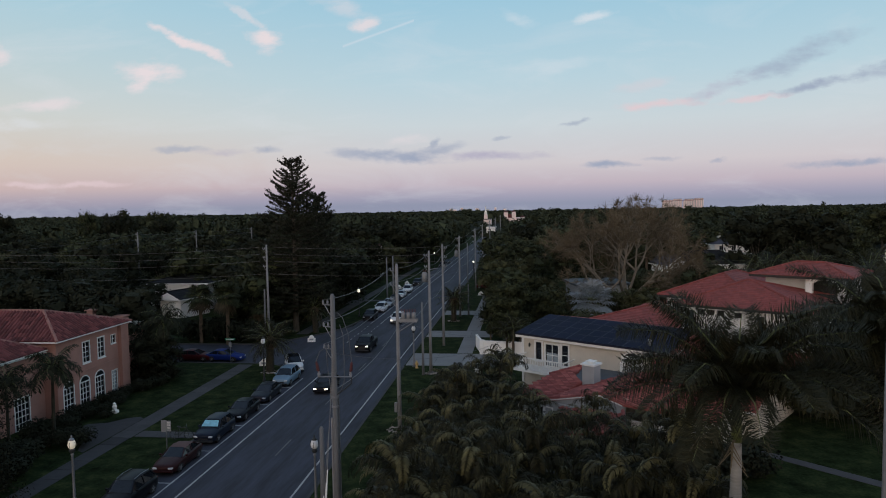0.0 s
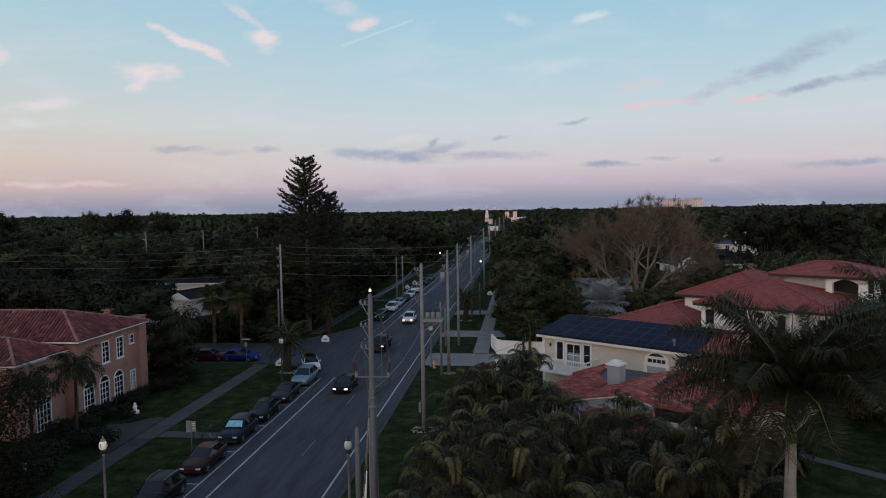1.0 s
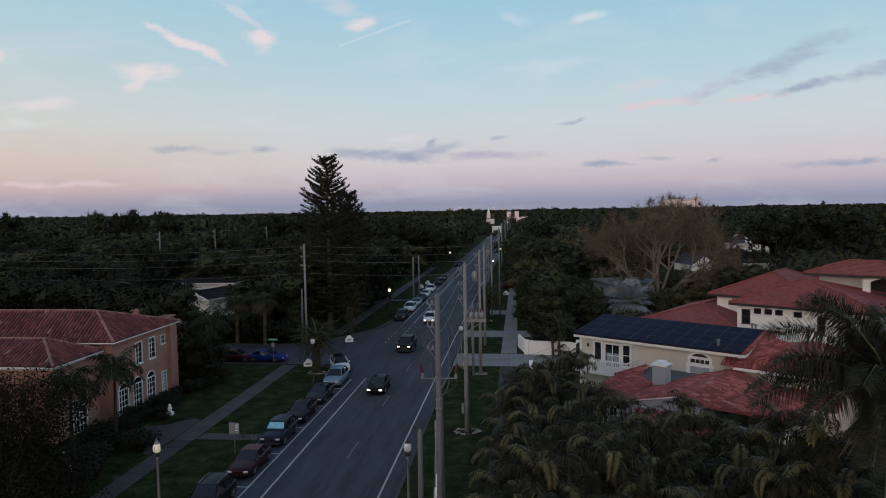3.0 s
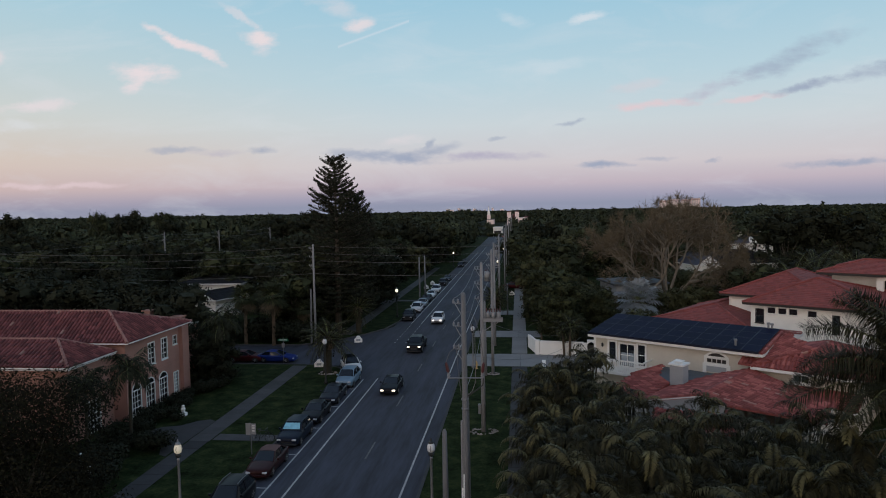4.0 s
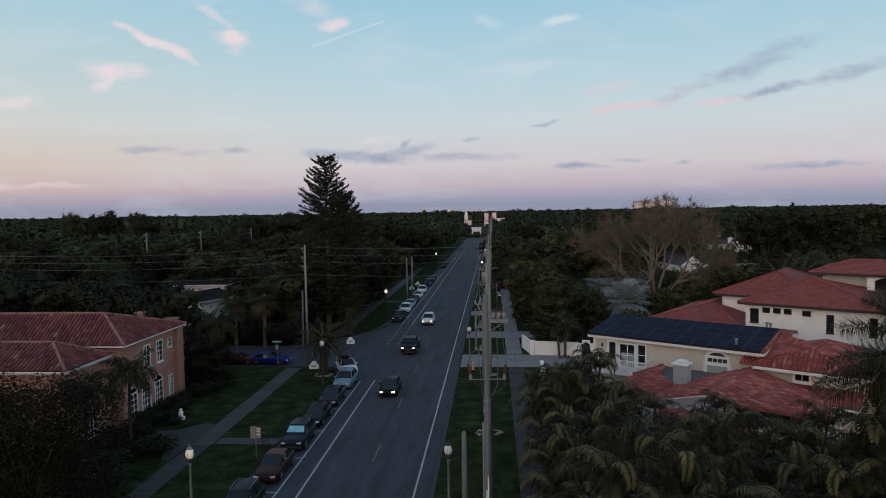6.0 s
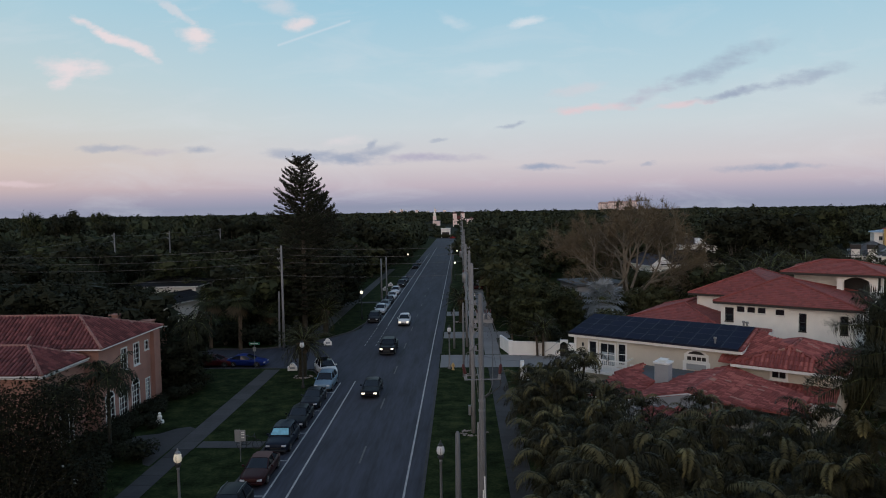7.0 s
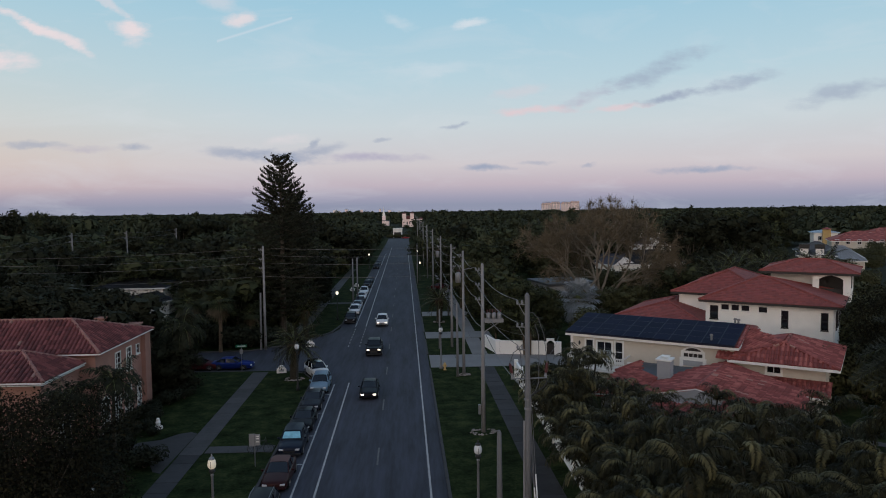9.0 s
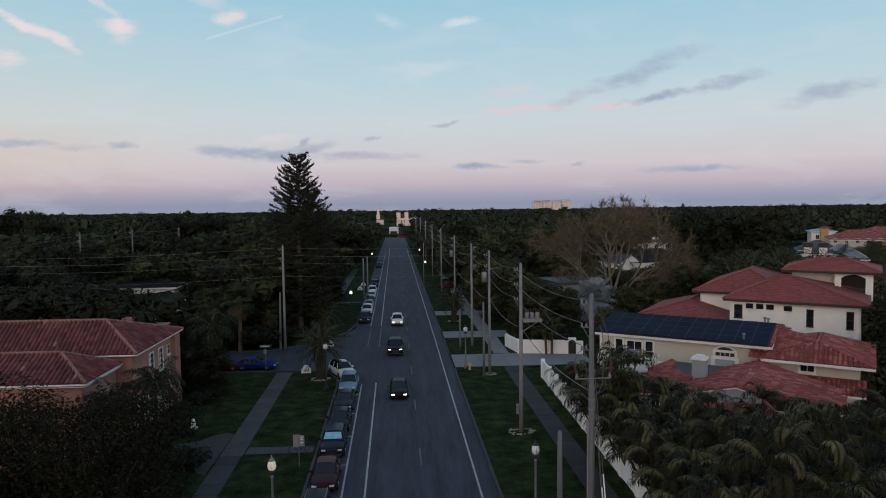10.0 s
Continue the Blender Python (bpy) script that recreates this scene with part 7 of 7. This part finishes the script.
street_lamp(-23.95, 34.02, True, "faintly glowing globe street lamp on a slim post")
street_lamp(-10.9, 35.06, False, "unlit globe street lamp on a slim grey post")
street_lamp(-24.5, 62.45, False, "unlit globe street lamp beside a date palm")
street_lamp(-11.45, 69.5, False, "unlit globe street lamp by the driveway")
for x, y in ((-25.16, 101.8), (-12.7, 158), (-26.1, 190.5), (-13.0, 205)):
    street_lamp(x, y, True, "small distant lit globe lamp")

# hydrant
hyd = thing("fire_hydrant", "small pale yellow fire hydrant on the verge", "fire hydrant", pose(-11.1, 69.0, 0.08))
part("barrel", lathe(bmesh.new(), [(0.16, 0), (0.16, 0.06), (0.11, 0.08), (0.11, 0.5), (0.15, 0.54), (0.13, 0.62), (0.05, 0.72), (0.04, 0.78)], 10), YELLOW_PAINT, hyd)
for sx in (-1, 1):
    part("outlet", tube(bmesh.new(), [(0.08 * sx, 0, 0.42), (0.2 * sx, 0, 0.42)], 0.06, 8), YELLOW_PAINT, hyd)
# signs
sign = thing("road_sign", "two small plain sign backs on a post", "sign", pose(-24.2, 44.1, 0.05))
part("post", tube(bmesh.new(), [(0, 0, -0.1), (0, 0, 2.15)], 0.035, 6), GREY_METAL, sign)
part("panel", bevelled(boxed(-0.34, -0.04, 1.35, -0.01, -0.015, 2.15), 0.006), SIGN_BACK, sign)
part("panel", bevelled(boxed(0.03, -0.04, 1.40, 0.36, -0.015, 2.12), 0.006), SIGN_BACK, sign)
for k, z in enumerate((1.95, 1.8, 1.6)):
    part("lettering_bar", boxed(0.10, -0.046, z, 0.29, -0.042, z + 0.07), WHITE_PAINT, sign)
name_sign = thing("street_name_sign", "green street name sign on a post", "sign", pose(-31.36, 70.5, 0.05))
part("post", tube(bmesh.new(), [(0, 0, -0.1), (0, 0, 2.75)], 0.035, 6), GREY_METAL, name_sign)
blade = part("blade", boxed(-0.55, -0.015, 2.42, 0.55, 0.015, 2.66), GREEN_SIGN, name_sign)
part("lettering_bar", boxed(-0.42, -0.02, 2.5, 0.42, -0.0155, 2.58), WHITE_PAINT, blade)
part("panel", boxed(-0.16, -0.045, 1.75, 0.16, -0.037, 2.2), SIGN_BACK, name_sign)
# low white corner markers
for x, y, turn in ((-27.2, 69.3, 10), (-26.25, 82.2, 15), (-26.2, 139, 0), (-26.0, 147, 0), (-8.9, 128, 0)):
    mk = thing("corner_marker", "low white stucco street corner marker", "marker", pose(x, y, 0.05 - drop(y), 0, 0, turn), "corner markers")
    bm = bmesh.new()
    prof = [(0.76 * a, 0.85 * b) for a, b in [(-0.62, 0), (0.62, 0), (0.62, 0.52), (0.42, 0.56), (0.36, 0.74), (0.15, 0.92), (-0.15, 0.92), (-0.36, 0.74), (-0.42, 0.56), (-0.62, 0.52)]]
    lo, hi = [bm.verts.new((a, -0.18, b)) for a, b in prof], [bm.verts.new((a, 0.18, b)) for a, b in prof]
    bm.faces.new(lo)
    bm.faces.new(hi[::-1])
    for k in range(len(prof)):
        j = (k + 1) % len(prof)
        bm.faces.new((lo[k], lo[j], hi[j], hi[k]))
    bmesh.ops.recalc_face_normals(bm, faces=bm.faces[:])
    part("body", bevelled(bm, 0.02), WHITE_WALL, mk)
    part("plaque", boxed(-0.24, -0.19, 0.2, 0.24, -0.183, 0.42), GREY_WALL, mk)
# beds of stone round trunks and poles
for x, y, r, words in ((-25.55, 66.6, 0.95, "pale stone ring round a palm"), (-9.18, 49.7, 1.0, "patch of grey rubble round a pole"), (-9.35, 66.9, 0.6, "patch of grey rubble round a pole"), (-10.6, 98.2, 0.9, "pale stone ring round a palm")):
    bm = bmesh.new()
    for k in range(46):
        t, rr = RNG.uniform(0, 6.28), r * math.sqrt(RNG.uniform(0.35, 1))
        s = RNG.uniform(0.06, 0.13)
        cx, cy = x + rr * math.cos(t), y + rr * math.sin(t) * 0.8
        lathe(bm, [(s, 0.0), (s * 0.9, s * 0.4), (s * 0.4, s * 0.7)], 5, (cx, cy, 0.09 - drop(cy)))
    tagged(part("stone_bed", bm, MULCH), words, "stones", kind="stuff")
# garden ornament and gate posts by the pink house
orn = thing("garden_ornament", "white plaster ornament on a low plinth", "ornament", pose(-33.1, 52.2, 0.08) @ Matrix.Diagonal((0.65, 0.65, 0.72, 1)))
part("plinth", bevelled(boxed(-0.4, -0.3, 0, 0.4, 0.3, 0.35), 0.03), WHITE_WALL, orn)
part("figure", bevelled(lathe(bmesh.new(), [(0.28, 0.35), (0.22, 0.55), (0.3, 0.75), (0.16, 0.95), (0.2, 1.1), (0.06, 1.22)], 9), 0.01), WHITE_WALL, orn)
for x, y in ((-33.1, 39.4), (-31.2, 37.3)):
    gp = thing("gate_post", "slim white painted gate post", "post", pose(x, y, 0.05), "gate posts")
    part("post", bevelled(boxed(-0.07, -0.07, 0, 0.07, 0.07, 1.5), 0.015), WHITE_PAINT, gp)
    part("cap", bevelled(boxed(-0.1, -0.1, 1.5, 0.1, 0.1, 1.58), 0.015), WHITE_PAINT, gp)
# bicycle leaning at the kerb
bike = thing("bicycle", "dark bicycle parked by the path at the kerb", "bicycle", pose(-24.35, 46.4, 0.1, 0, 0, 5))
for x in (-0.52, 0.52):
    bm = bmesh.new()
    ring = [(x + 0.33 * math.cos(k * math.pi / 8), 0, 0.34 + 0.33 * math.sin(k * math.pi / 8)) for k in range(17)]
    tube(bm, ring, 0.02, 5, cap=False)
    wh = part("wheel", bm, RUBBER, bike)
    bm = bmesh.new()
    for k in range(8):
        t = k * math.pi / 4
        tube(bm, [(x, 0, 0.34), (x + 0.31 * math.cos(t), 0, 0.34 + 0.31 * math.sin(t))], 0.004, 3)
    tagged(part("spokes", bm, ALLOY, wh), kind="stuff")
bm = bmesh.new()
for a, b in (((-0.52, 0, 0.34), (-0.18, 0, 0.85)), ((-0.18, 0, 0.85), (0.36, 0, 0.86)), ((-0.08, 0, 0.32), (-0.18, 0, 0.9)), ((-0.08, 0, 0.32), (0.38, 0, 0.82)), ((-0.08, 0, 0.32), (-0.52, 0, 0.34)), ((0.52, 0, 0.34), (0.36, 0, 1.0))):
    tube(bm, [a, b], 0.02, 5)
part("frame", bm, DARK_METAL, bike)
part("handlebar", tube(bmesh.new(), [(0.30, -0.26, 1.02), (0.37, 0, 1.0), (0.30, 0.26, 1.02)], 0.015, 5), DARK_METAL, bike)
part("saddle", bevelled(boxed(-0.32, -0.07, 0.9, -0.06, 0.07, 0.96), 0.02), BLACK_PLASTIC, bike)

# ---------------------------------------------------------------- houses further off


def far_house(x, y, turn, w, d, eave, rise, wall_mat, roof_mat, label, gable=False, flat=False, axis="x", glazed=True):
    h = thing("house", label, "house", pose(x, y, -drop(y), 0, 0, turn))
    wall_box(h, -w / 2, w / 2, -d / 2, d / 2, 0.0, eave - 0.1, wall_mat)
    n = max(2, int(w / 2.6)) if glazed else 0
    for k in range(n):
        a = -w / 2 + (k + 0.5) * w / n - 0.5
        levels = [1.0] if eave < 4.5 else [1.0, 3.8]
        for z in levels:
            window(h, "s", -d / 2 - 0.11, a, a + 1.0, z, z + 1.3, cols=2, rows=1, rim=0.08, sill=False)
    if flat:
        part("roof_deck", boxed(-w / 2 - 0.5, -d / 2 - 0.5, eave, w / 2 + 0.5, d / 2 + 0.5, eave + 0.3), roof_mat, h)
    else:
        hip_roof(h, -w / 2 - 0.5, w / 2 + 0.5, -d / 2 - 0.5, d / 2 + 0.5, eave, eave + rise, roof_mat, roof_mat, WHITE_PAINT, axis, (0, 0) if gable else (0.9, 0.9), barrel=False, col=0.8, course=0.6)
    return h


far_house(-53.4, 103.5, -18, 4.2, 6, 3.0, 1.1, WHITE_WALL, SHINGLE_BLACK, "white gabled garage wing with dark shingle roof", gable=True, axis="y", glazed=False)
far_house(-57.2, 112.5, 2, 9.5, 8, 4.6, 1.1, WHITE_WALL, SHINGLE_BLACK, "white house with dark shingle roof among trees", glazed=False)
far_house(-70, 175, 8, 11, 8, 5.2, 1.8, WHITE_WALL, SHINGLE, "pale distant house between trees")
far_house(-41, 172, 0, 9, 8, 7.2, 2.2, WHITE_WALL, TILE_OLD, "white house with brown tile roof between trees")
far_house(10.8, 117, 12, 8.0, 8, 3.5, 0.3, GREY_WALL, DECK, "low grey flat-roofed building behind a hedge", flat=True)
far_house(35.5, 150, 14, 15, 10, 4.2, 2.4, WHITE_WALL, SHINGLE_BLACK, "house with dark navy shingle roof", axis="x")
far_house(28.3, 147.5, 14, 4.4, 8, 4.1, 1.9, WHITE_WALL, SHINGLE_NAVY, "white gabled house front with dark roof", gable=True, axis="y")
far_house(24.5, 134, 14, 4.5, 4, 2.8, 0.5, WHITE_WALL, METAL_ROOF, "low white outbuilding with pale roof")
fw = far_house(52.8, 199, 8, 10, 9, 5.6, 2.0, WHITE_WALL, SHINGLE_NAVY, "two-storey white house with grey roof")
for cx in (-2, 3.5):
    part("chimney", boxed(cx - 0.5, -0.5, 5.6, cx + 0.5, 0.5, 8.5), WHITE_WALL, fw)
bm = bmesh.new()
prof = [(-1.7, 5.5), (1.7, 5.5), (0, 7.2)]
lo, hi = [bm.verts.new((x, -5.2, z)) for x, z in prof], [bm.verts.new((x, -1.0, z)) for x, z in prof]
bm.faces.new(lo)
bm.faces.new(hi[::-1])
for k in range(3):
    bm.faces.new((lo[k], lo[(k + 1) % 3], hi[(k + 1) % 3], hi[k]))
bmesh.ops.recalc_face_normals(bm, faces=bm.faces[:])
part("dormer", bm, WHITE_WALL, fw)
far_house(152, 240, -14, 18, 14, 5.0, 2.6, CREAM_WALL, TILE_RED, "large house with red tile roof beyond trees")
m = far_house(84, 158, -30, 9.5, 9.5, 3.4, 3.1, CREAM_WALL, METAL_ROOF, "house with grey seamed metal pyramid roof")
for k in range(-5, 6):
    # standing seams up the front slope
    part("roof_seam", tube(bmesh.new(), [(k * 0.95, -5.28, 3.5), (k * 0.95 * 0.08, -0.7 + abs(k) * -0.12, 6.3)], 0.04, 4), GREY_METAL, m)
g = far_house(75, 152, -30, 7, 6, 5.0, 0.9, WHITE_WALL, SHINGLE, "white house with grey roof and square chimneys")
for cx in (-2.4, 0.6):
    bm = boxed(cx - 0.8, -3.2, 4.6, cx + 0.8, -2.0, 6.4)
    part("chimney", bm, WHITE_WALL, g)
    part("chimney_cap", boxed(cx - 1.0, -3.4, 6.4, cx + 1.0, -1.8, 7.4), DARK_TRIM, g)
far_house(89, 176, -24, 9, 9, 4.3, 2.2, GREY_WALL, SHINGLE, "house with grey shingle hip roof")
far_house(127, 216, -26, 18, 14, 4.7, 2.8, CREAM_WALL, TILE_RED, "house with broad red tile hip roof")
tw = far_house(129, 240, -20, 7.5, 7, 6.4, 0.8, WHITE_WALL, BLUE_METAL, "white house with blue metal roof")
part("turret", boxed(-1.2, -5.2, 0, 1.2, -3.8, 7.6), YELLOW_PAINT, tw)
part("turret_roof", lathe(bmesh.new(), [(1.9, 7.6), (1.7, 7.7), (0.1, 8.3)], 4, (0.0, -4.5, 0)), TILE_RED, tw)

# church at the end of the avenue
church = thing("church", "pale church with a slim white spire", "church", pose(-39.4, 612, -drop(612)))
part("tower", boxed(-1.5, -1.5, 0, 1.5, 1.5, 9.6), PINK_FAR, church)
part("belfry", boxed(-1.1, -1.1, 9.6, 1.1, 1.1, 12.0), WHITE_WALL, church)
part("spire", lathe(bmesh.new(), [(1.0, 12.0), (0.6, 13.0), (0.1, 17.4)], 8), WHITE_WALL, church)
part("nave", boxed(-1.4, -8, 0, 4.6, 9, 5.4), PINK_FAR, church)
part("nave_roof", boxed(-1.7, -8.3, 5.4, 4.9, 9.3, 5.8), SHINGLE, church)
hall = thing("hall", "pale two-towered hall with red roof", "building", pose(-16.8, 612, -drop(612)))
part("body", boxed(-5.2, -6, 0, 8.5, 6, 6.6), PINK_FAR, hall)
for cx, top in ((-5.0, 11.4), (1.8, 11.6), (9.2, 6.9)):
    part("tower", boxed(cx - 1.7, -7, 0, cx + 1.7, -3, top), PINK_FAR, hall)
    part("tower_roof", lathe(bmesh.new(), [(2.7, top), (0.1, top + 1.3)], 4, (cx, -5, 0)), TILE_OLD, hall)
part("hall_roof", boxed(-3.2, -5.6, 6.6, 0.0, 5.6, 9.6), TILE_OLD, hall)
for k in range(5):
    part("window", boxed(-3.0 + k * 2.4, -6.08, 2.6, -2.0 + k * 2.4, -6.002, 4.6), GLASS, hall)
low = thing("building", "low white building closing the avenue", "building", pose(-23.2, 412, -drop(412)))
part("body", boxed(-2.6, -4, 0, 2.6, 4, 4.9), WHITE_WALL, low)
part("roof", boxed(-2.8, -4.4, 4.9, 2.8, 4.4, 5.4), WHITE_WALL, low)
part("doorway", boxed(-2.0, -4.08, 0, 2.0, -4.002, 3.2), DARK_TRIM, low)
car("sedan", TAIL_RED, "red car crossing the far end of the avenue", pose(-18.4, 396, -drop(396), 0, 0, 90))
# apartment blocks and skyline far away
for k in range(4):
    blk = thing("apartment_building", "distant sunlit pink apartment block", "building", pose(486 + k * 37, 2640 + (k % 2) * 12, land(2640)), "distant towers")
    hh = (28, 31, 30, 33)[k]
    part("body", boxed(-16, -10, 0, 16, 10, hh), PINK_FAR, blk)
    part("roof", boxed(-17, -11, hh, 17, 11, hh + 1.2), TILE_RED, blk)
    for cx in (-11, 0, 11):
        part("roof_tower", boxed(cx - 4, -11.5, hh + 1.2, cx + 4, -4, hh + 4.2), PINK_FAR, blk)
        part("tower_roof", lathe(bmesh.new(), [(6.2, hh + 4.2), (0.2, hh + 6.2)], 4, (cx, -7.7, 0)), TILE_RED, blk)
    for f in range(9):
        for c in range(5):
            part("window", boxed(-13.5 + c * 6, -10.4, 8 + f * 3.6, -10.2 + c * 6, -10.02, 9.4 + f * 3.6), CURTAIN, blk)
for k in range(13):
    hh = 7 + (k * 7) % 12
    sk = thing("distant_building", "tiny pale building on the horizon", "building", pose(-350 + k * k * 1.9 + (k * 13) % 17, 2900, land(2900)), "skyline")
    part("body", boxed(-4, -6, 0, 3 + (k * 5) % 7, 6, hh), PINK_FAR if k % 3 else GREY_WALL, sk)
    part("roof", boxed(-4.4, -6.4, hh, 3.4 + (k * 5) % 7, 6.4, hh + 0.8), WHITE_WALL, sk)
